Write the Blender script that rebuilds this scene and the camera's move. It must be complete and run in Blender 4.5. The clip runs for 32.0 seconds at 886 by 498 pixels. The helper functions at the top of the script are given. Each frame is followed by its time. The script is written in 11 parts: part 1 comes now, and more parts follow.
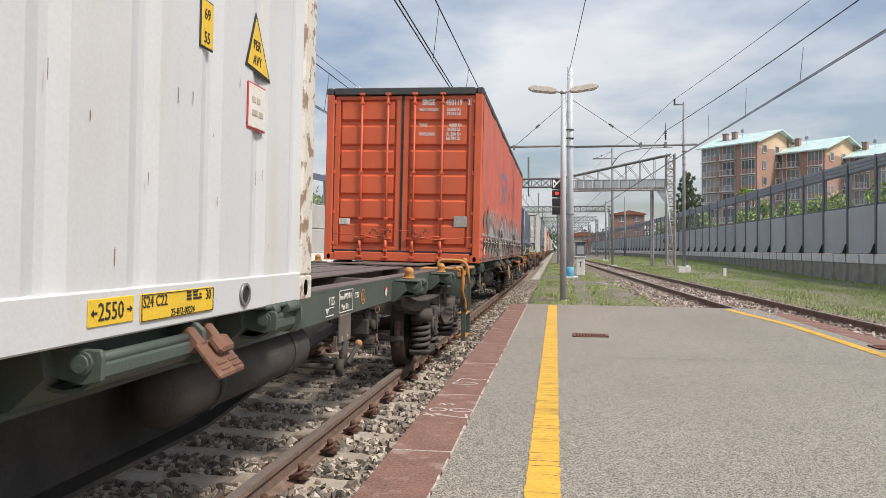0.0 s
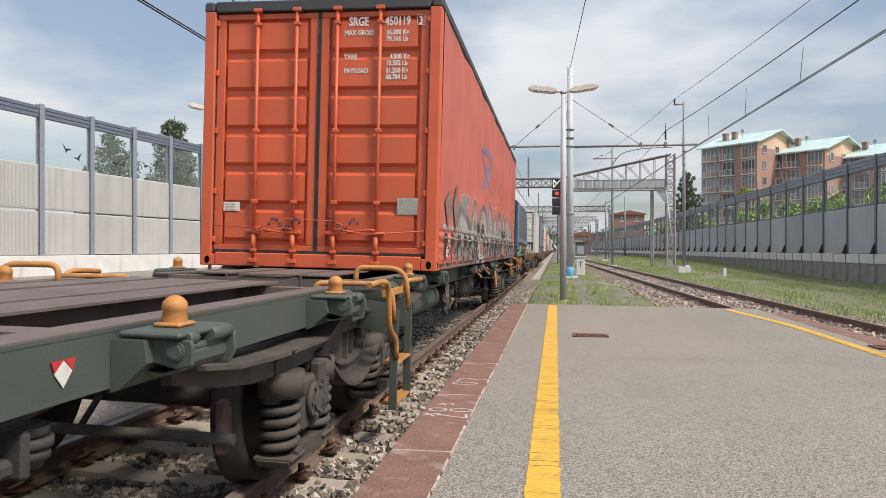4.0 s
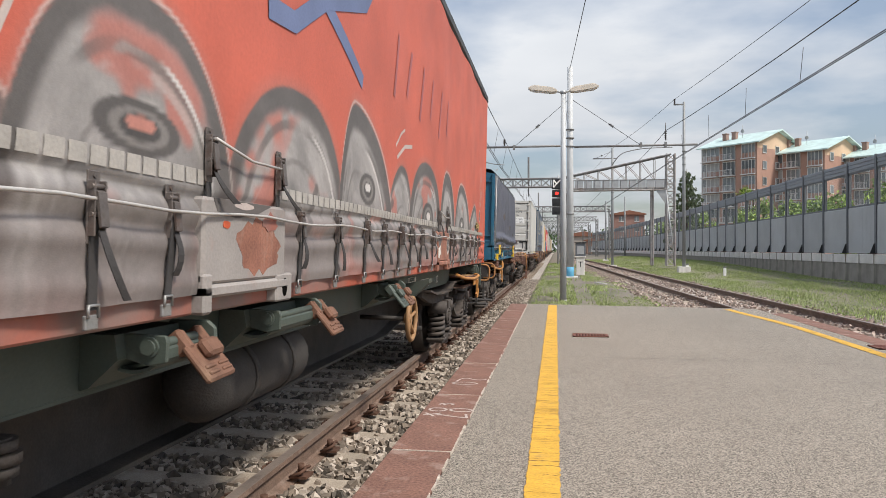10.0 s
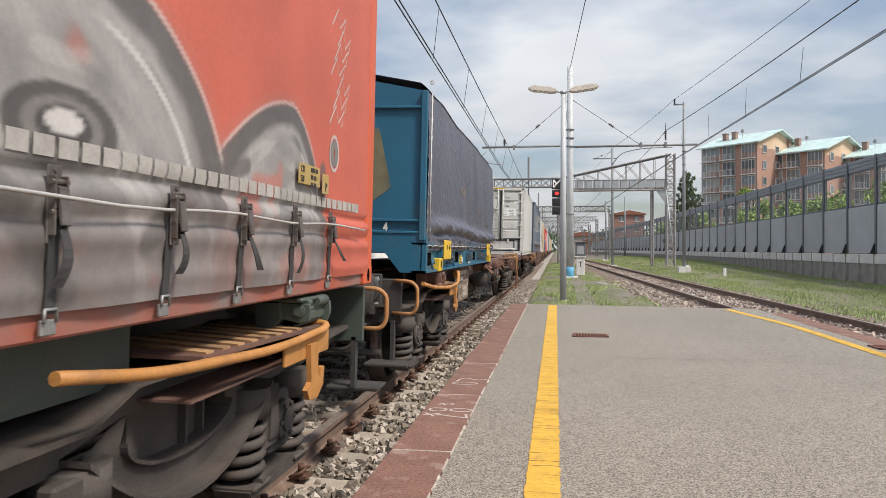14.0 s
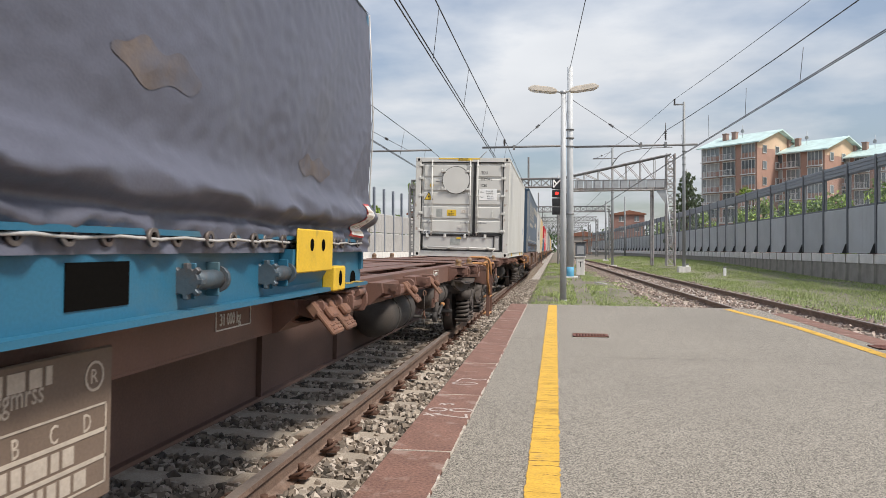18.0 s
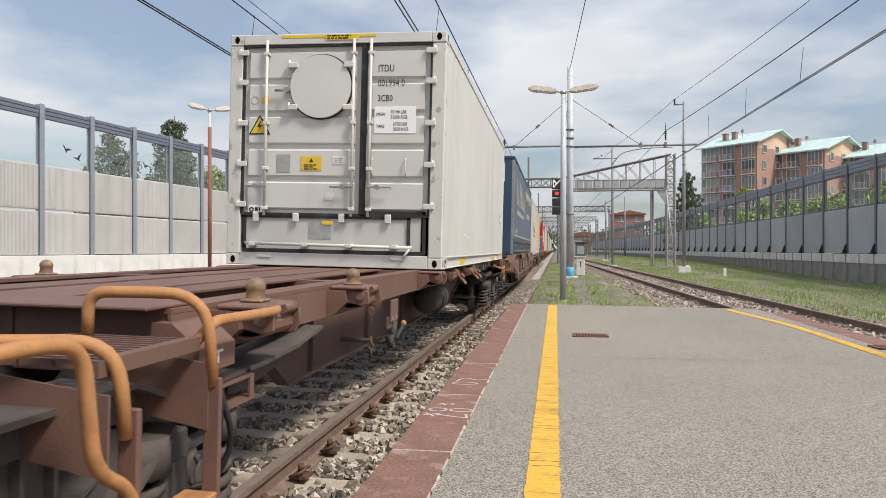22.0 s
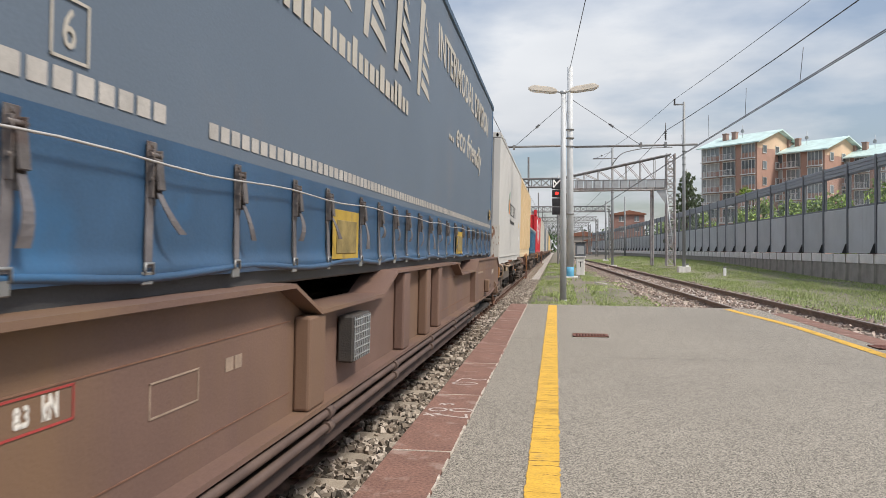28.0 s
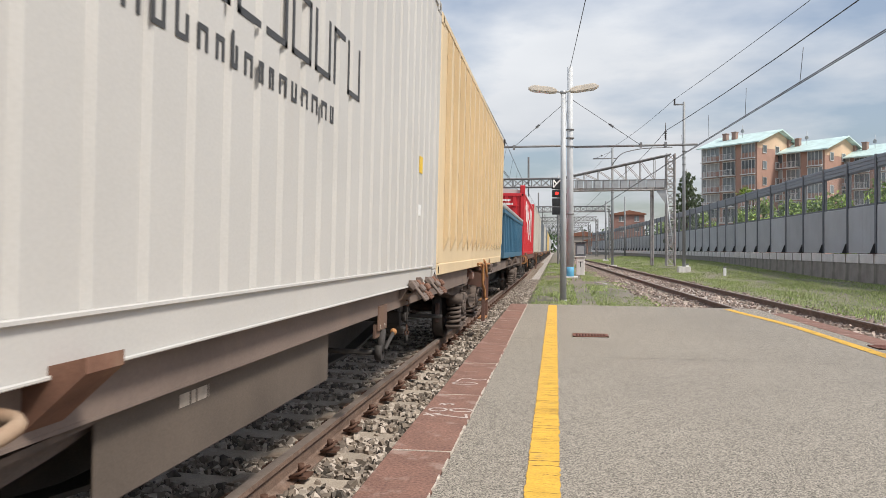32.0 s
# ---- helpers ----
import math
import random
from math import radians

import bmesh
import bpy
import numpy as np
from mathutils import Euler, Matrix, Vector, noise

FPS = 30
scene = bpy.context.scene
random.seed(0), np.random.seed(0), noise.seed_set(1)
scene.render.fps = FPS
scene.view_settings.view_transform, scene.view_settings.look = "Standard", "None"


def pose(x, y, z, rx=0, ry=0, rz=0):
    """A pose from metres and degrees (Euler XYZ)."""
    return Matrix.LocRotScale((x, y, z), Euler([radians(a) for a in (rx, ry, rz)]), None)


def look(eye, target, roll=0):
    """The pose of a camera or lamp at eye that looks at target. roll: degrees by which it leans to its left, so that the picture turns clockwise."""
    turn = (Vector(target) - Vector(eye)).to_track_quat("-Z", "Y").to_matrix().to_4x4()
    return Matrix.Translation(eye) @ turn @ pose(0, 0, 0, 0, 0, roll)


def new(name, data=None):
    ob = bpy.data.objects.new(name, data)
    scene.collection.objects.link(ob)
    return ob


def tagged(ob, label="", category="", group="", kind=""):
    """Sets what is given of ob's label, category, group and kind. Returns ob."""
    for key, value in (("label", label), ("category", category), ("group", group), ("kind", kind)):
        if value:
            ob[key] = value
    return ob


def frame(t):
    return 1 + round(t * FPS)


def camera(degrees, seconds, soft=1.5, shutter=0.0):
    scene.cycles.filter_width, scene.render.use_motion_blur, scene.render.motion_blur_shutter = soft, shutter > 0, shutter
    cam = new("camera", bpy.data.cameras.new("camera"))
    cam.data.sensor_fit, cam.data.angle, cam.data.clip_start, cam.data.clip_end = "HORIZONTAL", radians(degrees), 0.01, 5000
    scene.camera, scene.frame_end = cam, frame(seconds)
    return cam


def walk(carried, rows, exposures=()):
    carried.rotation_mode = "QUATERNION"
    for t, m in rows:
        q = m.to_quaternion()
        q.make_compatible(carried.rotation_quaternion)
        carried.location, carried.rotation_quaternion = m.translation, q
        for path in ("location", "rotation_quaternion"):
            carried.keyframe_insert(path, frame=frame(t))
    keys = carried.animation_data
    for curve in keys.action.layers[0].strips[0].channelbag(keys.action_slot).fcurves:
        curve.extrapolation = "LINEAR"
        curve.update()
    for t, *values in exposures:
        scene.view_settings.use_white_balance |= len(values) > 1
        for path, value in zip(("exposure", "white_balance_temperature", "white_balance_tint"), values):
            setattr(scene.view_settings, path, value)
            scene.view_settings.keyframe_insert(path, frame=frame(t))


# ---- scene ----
# The camera stands on the platform; x to the right of the track, y along it, z = 0 at the platform's top.
EYE_Z = 0.98
cam = camera(62.22, 32.0, soft=0.7, shutter=0.1)
HERE = pose(0, 0, EYE_Z, 90.025, 0, 8.73)
walk(cam, [(0, HERE), (32, HERE)], exposures=[(0, 0.05, 6560, 10), (32, 0.05, 6560, 10)])

# ---- daylight: thin broken cloud, a high soft sun from over the right shoulder ----
SUN_EL, SUN_AZ = 51, 118
world = bpy.data.worlds.new("sky")
scene.world = world
world.use_nodes = True
wn, wl = world.node_tree.nodes, world.node_tree.links
wn.clear()
sky = wn.new("ShaderNodeTexSky")
sky.sky_type = "NISHITA"
sky.sun_disc = False
sky.sun_elevation, sky.sun_rotation = radians(SUN_EL), radians(SUN_AZ)
sky.air_density, sky.dust_density, sky.ozone_density = 1.0, 1.5, 1.0
tc = wn.new("ShaderNodeTexCoord")
# clouds lie on a flat layer: direction divided by its height
sep = wn.new("ShaderNodeSeparateXYZ")
wl.new(tc.outputs["Generated"], sep.inputs[0])
zc = wn.new("ShaderNodeMath"); zc.operation = "MAXIMUM"; zc.inputs[1].default_value = 0.02
wl.new(sep.outputs["Z"], zc.inputs[0])
za = wn.new("ShaderNodeMath"); za.operation = "ADD"; za.inputs[1].default_value = 0.12
wl.new(zc.outputs[0], za.inputs[0])
flat = wn.new("ShaderNodeVectorMath"); flat.operation = "DIVIDE"
comb = wn.new("ShaderNodeCombineXYZ")
for k in range(3):
    wl.new(za.outputs[0], comb.inputs[k])
wl.new(tc.outputs["Generated"], flat.inputs[0]); wl.new(comb.outputs[0], flat.inputs[1])
mapn = wn.new("ShaderNodeMapping")
mapn.inputs["Location"].default_value = (3.1, 1.7, 0)
mapn.inputs["Scale"].default_value = (0.75, 0.75, 0.3)
wl.new(flat.outputs[0], mapn.inputs["Vector"])
cn = wn.new("ShaderNodeTexNoise")
cn.inputs["Scale"].default_value, cn.inputs["Detail"].default_value, cn.inputs["Roughness"].default_value = 1.1, 7, 0.52
wl.new(mapn.outputs[0], cn.inputs["Vector"])
cr = wn.new("ShaderNodeValToRGB")
cr.color_ramp.elements[0].position, cr.color_ramp.elements[1].position = 0.40, 0.60
cr.color_ramp.elements[0].color, cr.color_ramp.elements[1].color = (0.20, 0.20, 0.20, 1), (1, 1, 1, 1)
wl.new(cn.outputs["Fac"], cr.inputs[0])
cn2 = wn.new("ShaderNodeTexNoise")
cn2.inputs["Scale"].default_value, cn2.inputs["Detail"].default_value = 1.9, 5
wl.new(mapn.outputs[0], cn2.inputs["Vector"])
cr2 = wn.new("ShaderNodeValToRGB")
cr2.color_ramp.elements[0].position, cr2.color_ramp.elements[1].position = 0.35, 0.65
cr2.color_ramp.elements[0].color, cr2.color_ramp.elements[1].color = (5.9, 6.2, 6.65, 1), (6.7, 6.95, 7.3, 1)
wl.new(cn2.outputs["Fac"], cr2.inputs[0])
mixs = wn.new("ShaderNodeMix"); mixs.data_type = "RGBA"
wl.new(cr.outputs["Color"], mixs.inputs[0]); wl.new(sky.outputs[0], mixs.inputs[6]); wl.new(cr2.outputs["Color"], mixs.inputs[7])
# an overcast sky is brightest overhead
lift = wn.new("ShaderNodeMath"); lift.operation = "MULTIPLY_ADD"
lift.inputs[1].default_value, lift.inputs[2].default_value = 1.0, 0.90
wl.new(zc.outputs[0], lift.inputs[0])
dome = wn.new("ShaderNodeVectorMath"); dome.operation = "SCALE"
wl.new(mixs.outputs[2], dome.inputs[0]); wl.new(lift.outputs[0], dome.inputs["Scale"])
bg = wn.new("ShaderNodeBackground"); bg.inputs["Strength"].default_value = 0.104
out = wn.new("ShaderNodeOutputWorld")
wl.new(dome.outputs[0], bg.inputs["Color"]); wl.new(bg.outputs[0], out.inputs["Surface"])

sun_data = bpy.data.lights.new("sun", "SUN")
sun_data.energy, sun_data.angle, sun_data.color = 3.8, radians(11), (1.0, 0.94, 0.85)
sun = new("sun", sun_data)
SUN_DIR = Vector((math.sin(radians(SUN_AZ)) * math.cos(radians(SUN_EL)), math.cos(radians(SUN_AZ)) * math.cos(radians(SUN_EL)), math.sin(radians(SUN_EL))))
sun.matrix_basis = look(SUN_DIR * 60, (0, 0, 0))

# ---- materials ----
MATS = {}


def mat(name, color, rough=0.6, metal=0.0, var=0.12, scale=6.0, fine=0.06, bump=0.15, fine_scale=90.0, stain=None, stain_amt=0.0, stain_scale=1.3,
        streak=False, each=0.0, spec=0.5, worn=0.0, speck=None):
    """A painted, mineral or metal surface: colour shifted at a coarse and a fine scale, stains, and fine relief."""
    if name in MATS:
        return MATS[name]
    m = bpy.data.materials.new(name)
    m.use_nodes = True
    n, l = m.node_tree.nodes, m.node_tree.links
    b = n["Principled BSDF"]
    t = n.new("ShaderNodeTexCoord")
    src = t.outputs["Object"]
    if streak:
        mp = n.new("ShaderNodeMapping")
        mp.inputs["Scale"].default_value = (1, 1, 0.35 if streak == "half" else 0.12)
        l.new(src, mp.inputs["Vector"])
        ssrc = mp.outputs[0]
    else:
        ssrc = src
    c1 = n.new("ShaderNodeTexNoise")
    c1.inputs["Scale"].default_value, c1.inputs["Detail"].default_value = scale, 5
    l.new(src, c1.inputs["Vector"])
    c2 = n.new("ShaderNodeTexNoise")
    c2.inputs["Scale"].default_value, c2.inputs["Detail"].default_value = fine_scale, 3
    l.new(src, c2.inputs["Vector"])
    v1 = n.new("ShaderNodeMapRange")
    v1.inputs["From Min"].default_value, v1.inputs["From Max"].default_value = 0.3, 0.7
    v1.inputs["To Min"].default_value, v1.inputs["To Max"].default_value = 1 - var, 1 + var
    l.new(c1.outputs["Fac"], v1.inputs["Value"])
    v2 = n.new("ShaderNodeMapRange")
    v2.inputs["From Min"].default_value, v2.inputs["From Max"].default_value = 0.34, 0.66
    v2.inputs["To Min"].default_value, v2.inputs["To Max"].default_value = 1 - fine, 1 + fine
    l.new(c2.outputs["Fac"], v2.inputs["Value"])
    mul = n.new("ShaderNodeMath"); mul.operation = "MULTIPLY"
    l.new(v1.outputs[0], mul.inputs[0]); l.new(v2.outputs[0], mul.inputs[1])
    last = mul.outputs[0]
    if speck:
        vo = n.new("ShaderNodeTexVoronoi")
        vo.inputs["Scale"].default_value = speck[0]
        l.new(src, vo.inputs["Vector"])
        sx = n.new("ShaderNodeSeparateXYZ")
        l.new(vo.outputs["Color"], sx.inputs[0])
        v4 = n.new("ShaderNodeMapRange")
        v4.inputs["To Min"].default_value, v4.inputs["To Max"].default_value = 1 - speck[1], 1 + speck[1]
        l.new(sx.outputs["X"], v4.inputs["Value"])
        m4 = n.new("ShaderNodeMath"); m4.operation = "MULTIPLY"
        l.new(last, m4.inputs[0]); l.new(v4.outputs[0], m4.inputs[1])
        last = m4.outputs[0]
    if each:
        oi = n.new("ShaderNodeObjectInfo")
        v3 = n.new("ShaderNodeMapRange")
        v3.inputs["To Min"].default_value, v3.inputs["To Max"].default_value = 1 - each, 1 + each
        l.new(oi.outputs["Random"], v3.inputs["Value"])
        m3 = n.new("ShaderNodeMath"); m3.operation = "MULTIPLY"
        l.new(last, m3.inputs[0]); l.new(v3.outputs[0], m3.inputs[1])
        last = m3.outputs[0]
    sc = n.new("ShaderNodeVectorMath"); sc.operation = "SCALE"
    sc.inputs[0].default_value = color[:3]
    l.new(last, sc.inputs["Scale"])
    col = sc.outputs[0]
    if stain and stain_amt:
        s1 = n.new("ShaderNodeTexNoise")
        s1.inputs["Scale"].default_value, s1.inputs["Detail"].default_value, s1.inputs["Roughness"].default_value = stain_scale, 7, 0.62
        l.new(ssrc, s1.inputs["Vector"])
        sr = n.new("ShaderNodeMapRange")
        sr.inputs["From Min"].default_value, sr.inputs["From Max"].default_value = 0.64 - 0.3 * stain_amt, 0.86 - 0.18 * worn - 0.3 * stain_amt
        sr.inputs["To Max"].default_value = min(1.0, 0.45 + stain_amt)
        l.new(s1.outputs["Fac"], sr.inputs["Value"])
        mx = n.new("ShaderNodeMix"); mx.data_type = "RGBA"
        mx.inputs[7].default_value = (*stain, 1)
        l.new(sr.outputs[0], mx.inputs[0]); l.new(col, mx.inputs[6])
        col = mx.outputs[2]
    l.new(col, b.inputs["Base Color"])
    b.inputs["Roughness"].default_value, b.inputs["Metallic"].default_value = rough, metal
    b.inputs["Specular IOR Level"].default_value = spec
    if bump:
        bp = n.new("ShaderNodeBump")
        bp.inputs["Strength"].default_value, bp.inputs["Distance"].default_value = bump, 0.01
        l.new(c2.outputs["Fac"], bp.inputs["Height"])
        l.new(bp.outputs[0], b.inputs["Normal"])
    MATS[name] = m
    return m


def glass(name, color, rough=0.03, alpha=0.25):
    if name in MATS:
        return MATS[name]
    m = bpy.data.materials.new(name)
    m.use_nodes = True
    n, l = m.node_tree.nodes, m.node_tree.links
    b = n["Principled BSDF"]
    b.inputs["Base Color"].default_value = (*color, 1)
    b.inputs["Roughness"].default_value, b.inputs["Alpha"].default_value = rough, alpha
    MATS[name] = m
    return m


def glow(name, color, strength):
    m = bpy.data.materials.new(name)
    m.use_nodes = True
    b = m.node_tree.nodes["Principled BSDF"]
    b.inputs["Base Color"].default_value = (*color, 1)
    b.inputs["Emission Color"].default_value, b.inputs["Emission Strength"].default_value = (*color, 1), strength
    return m


# ---- mesh kit ----
def box(bm, x0, x1, y0, y1, z0, z1):
    v = [bm.verts.new(p) for p in ((x0, y0, z0), (x1, y0, z0), (x1, y1, z0), (x0, y1, z0), (x0, y0, z1), (x1, y0, z1), (x1, y1, z1), (x0, y1, z1))]
    for f in ((3, 2, 1, 0), (4, 5, 6, 7), (0, 1, 5, 4), (1, 2, 6, 5), (2, 3, 7, 6), (3, 0, 4, 7)):
        bm.faces.new([v[i] for i in f])
    return bm


def rbox(bm, x0, x1, y0, y1, z0, z1, r=0.01, seg=1):
    """A box with bevelled edges."""
    t = bmesh.new()
    box(t, x0, x1, y0, y1, z0, z1)
    r = min(r, 0.49 * min(abs(x1 - x0), abs(y1 - y0), abs(z1 - z0)))
    bmesh.ops.bevel(t, geom=t.edges[:], offset=r, segments=seg, affect="EDGES", profile=0.5)
    return join(bm, t)


def join(bm, t, m=None):
    if m is not None:
        t.transform(m)
    made = {}
    for v in t.verts:
        made[v] = bm.verts.new(v.co)
    for f in t.faces:
        bm.faces.new([made[v] for v in f.verts]).smooth = f.smooth
    t.free()
    return bm


def prism(bm, poly, axis, a, b):
    """A closed outline, given in the two axes that are left, drawn out along axis from a to b."""
    def at(p, d):
        q = list(p)
        q.insert("xyz".index(axis), d)
        return q
    lo = [bm.verts.new(at(p, a)) for p in poly]
    hi = [bm.verts.new(at(p, b)) for p in poly]
    k = len(poly)
    faces = [bm.faces.new(lo), bm.faces.new(hi[::-1])]
    for i in range(k):
        faces.append(bm.faces.new((lo[i], hi[i], hi[(i + 1) % k], lo[(i + 1) % k])))
    bmesh.ops.recalc_face_normals(bm, faces=faces)
    return bm


def tube(bm, pts, r, seg=8, r2=None, cap=True):
    """A round bar along a line of points."""
    pts = [Vector(p) for p in pts]
    rings, up = [], None
    for i, p in enumerate(pts):
        d = (pts[min(i + 1, len(pts) - 1)] - pts[max(i - 1, 0)]).normalized()
        if up is None:
            up = d.orthogonal().normalized()
        up = (up - d * up.dot(d)).normalized()
        side = d.cross(up)
        rr = r if r2 is None else r + (r2 - r) * i / max(1, len(pts) - 1)
        rings.append([bm.verts.new(p + (up * math.cos(2 * math.pi * k / seg) + side * math.sin(2 * math.pi * k / seg)) * rr) for k in range(seg)])
    for a, b in zip(rings, rings[1:]):
        for k in range(seg):
            f = bm.faces.new((a[k], a[(k + 1) % seg], b[(k + 1) % seg], b[k]))
            f.smooth = True
    if cap:
        bm.faces.new(rings[0][::-1])
        bm.faces.new(rings[-1])
    return bm


def smooth_line(pts, n=5):
    """Rounds the corners of a line of points."""
    pts = [Vector(p) for p in pts]
    out = [pts[0]]
    for a, b, c in zip(pts, pts[1:], pts[2:]):
        d = min((a - b).length, (c - b).length) * 0.45
        p, q = b + (a - b).normalized() * d, b + (c - b).normalized() * d
        for k in range(n + 1):
            u = k / n
            out.append(p * (1 - u) ** 2 + b * 2 * u * (1 - u) + q * u * u)
    return out + [pts[-1]]


def disc(bm, c, r, axis, depth, seg=24, r_in=0.0):
    """A flat wheel or ring, drawn out along its axis from c."""
    poly = [(r * math.cos(2 * math.pi * k / seg), r * math.sin(2 * math.pi * k / seg)) for k in range(seg)]
    c = Vector(c)

    def at(p, d):
        q = list(p)
        q.insert("xyz".index(axis), d)
        return c + Vector(q)
    o0 = [bm.verts.new(at(p, 0)) for p in poly]
    o1 = [bm.verts.new(at(p, depth)) for p in poly]
    faces = []
    if r_in:
        i0 = [bm.verts.new(at((p[0] * r_in / r, p[1] * r_in / r), 0)) for p in poly]
        i1 = [bm.verts.new(at((p[0] * r_in / r, p[1] * r_in / r), depth)) for p in poly]
    for k in range(seg):
        j = (k + 1) % seg
        f = bm.faces.new((o0[k], o1[k], o1[j], o0[j])); f.smooth = True; faces.append(f)
        if r_in:
            faces += [bm.faces.new((o0[k], o0[j], i0[j], i0[k])), bm.faces.new((o1[j], o1[k], i1[k], i1[j])), bm.faces.new((i0[k], i0[j], i1[j], i1[k]))]
    if not r_in:
        faces += [bm.faces.new(o0), bm.faces.new(o1[::-1])]
    bmesh.ops.recalc_face_normals(bm, faces=faces)
    return bm


def mesh_of(name, bm, material):
    me = bpy.data.meshes.new(name)
    bm.to_mesh(me)
    bm.free()
    me.materials.append(material)
    return me


def part(name, bm, material, parent, label=""):
    ob = new(name, mesh_of(name, bm, material))
    ob.parent = parent
    return tagged(ob, label)


def thing(name, label, category, m=None, group="", kind=""):
    ob = new(name)
    if m is not None:
        ob.matrix_basis = m
    return tagged(ob, label, category, group, kind)


def solid(name, bm, material, label, category="", kind="", m=None, group=""):
    ob = new(name, mesh_of(name, bm, material))
    if m is not None:
        ob.matrix_basis = m
    return tagged(ob, label, category, group, kind)


def letters(parent, words, size, m, material, name="lettering", depth=0.0015, align="LEFT", spread=1.0, squeeze=1.0, bold=0.0):
    """Raised writing in the built-in font, turned into a mesh."""
    cu = bpy.data.curves.new(name, "FONT")
    cu.body, cu.size, cu.extrude, cu.align_x, cu.space_character = words, size, depth, align, spread
    cu.resolution_u, cu.offset = 2, bold
    tmp = bpy.data.objects.new("tmp", cu)
    me = bpy.data.meshes.new_from_object(tmp)
    bpy.data.objects.remove(tmp)
    bpy.data.curves.remove(cu)
    me.transform(m @ Matrix.Diagonal((squeeze, 1, 1, 1)))
    me.materials.clear()
    me.materials.append(material)
    ob = new(name, me)
    ob.parent = parent
    return ob


# writing on the side that faces the platform (+x), and on the end that faces the camera (-y)
def on_side(x, y, z):
    return Matrix.Translation((x, y, z)) @ Matrix(((0, 0, 1, 0), (1, 0, 0, 0), (0, 1, 0, 0), (0, 0, 0, 1)))


def on_end(x, y, z):
    return Matrix.Translation((x, y, z)) @ Matrix(((1, 0, 0, 0), (0, 0, -1, 0), (0, 1, 0, 0), (0, 0, 0, 1)))

# ---- surfaces ----
ASPHALT = mat("asphalt_platform", (0.243, 0.217, 0.181), 0.9, var=0.06, scale=0.7, fine=0.10, fine_scale=260, bump=0.25, speck=(190, 0.8), stain=(0.17, 0.155, 0.132), stain_amt=0.25, stain_scale=0.55)
COPING = mat("red_coping_stone", (0.20, 0.105, 0.078), 0.85, var=0.22, scale=3.5, fine=0.3, fine_scale=70, stain=(0.33, 0.235, 0.195), stain_amt=0.34, stain_scale=5.0, worn=0.6, bump=0.3, each=0.06)
YELLOW = mat("yellow_line_paint", (0.64, 0.375, 0.045), 0.7, var=0.10, scale=8, fine=0.12, fine_scale=100, stain=(0.30, 0.22, 0.10), stain_amt=0.2, stain_scale=9)
BALLAST = mat("ballast_stone", (0.41, 0.37, 0.33), 0.95, var=0.38, scale=9, fine=0.25, fine_scale=60, bump=0.4, stain=(0.13, 0.075, 0.05), stain_amt=0.45, stain_scale=2.0)
GROUND = mat("earth_and_gravel", (0.20, 0.17, 0.14), 0.95, var=0.25, scale=3, fine=0.3, fine_scale=30, bump=0.6, stain=(0.08, 0.11, 0.03), stain_amt=0.5, stain_scale=0.35)
SLEEPER = mat("concrete_sleeper", (0.37, 0.315, 0.255), 0.9, var=0.16, scale=6, fine=0.14, bump=0.3, stain=(0.15, 0.09, 0.06), stain_amt=0.4, stain_scale=3, each=0.12)
RAIL = mat("rusty_rail", (0.18, 0.12, 0.09), 0.75, var=0.25, scale=8, fine=0.2, bump=0.3, stain=(0.30, 0.24, 0.20), stain_amt=0.3, stain_scale=12)
RAIL_TOP = mat("worn_rail_head", (0.27, 0.22, 0.19), 0.5, 0.35, var=0.12, scale=10)
CLIP = mat("rusty_spring_clip", (0.10, 0.05, 0.032), 0.8, var=0.2, each=0.15)
CONCRETE = mat("pale_concrete", (0.72, 0.70, 0.665), 0.9, var=0.10, scale=1.5, fine=0.07, bump=0.2, stain=(0.25, 0.23, 0.20), stain_amt=0.3, stain_scale=0.8, streak=True)
DARK_CONCRETE = mat("damp_concrete", (0.29, 0.27, 0.235), 0.95, var=0.2, scale=2, fine=0.1, bump=0.3, stain=(0.07, 0.075, 0.05), stain_amt=0.5, stain_scale=1.2, streak=True)
WHITE_PAINT = mat("white_chalk", (0.52, 0.45, 0.41), 0.9, var=0.1)

TRACK_X, RAIL_Z, LEAN = -2.45, -0.312, 1.364
SLEEPER_Z = -0.482


def ease(a, b, v):
    u = min(1.0, max(0.0, (v - a) / (b - a)))
    return u * u * (3 - 2 * u)


def siding_x(y):
    """Middle of the second track, which bends slowly towards the first."""
    return 4.92 - 0.0225 * max(0, y - 8) - 0.000012 * max(0, y - 8) ** 2


def ground_z(x, y):
    z = -0.52
    z -= 0.16 * ease(-4.6, -4.2, x) * (1 - ease(-0.95, -0.7, x))
    z += 0.17 * ease(-0.95, -0.45, x) * (1 - ease(2.2, 3.2, x)) * ease(11.5, 13.5, y)
    z += 0.06 * ease(6.2, 7.5, x)
    z += 0.42 * ease(6.5, 9.5, x) * ease(32, 68, y)
    return z


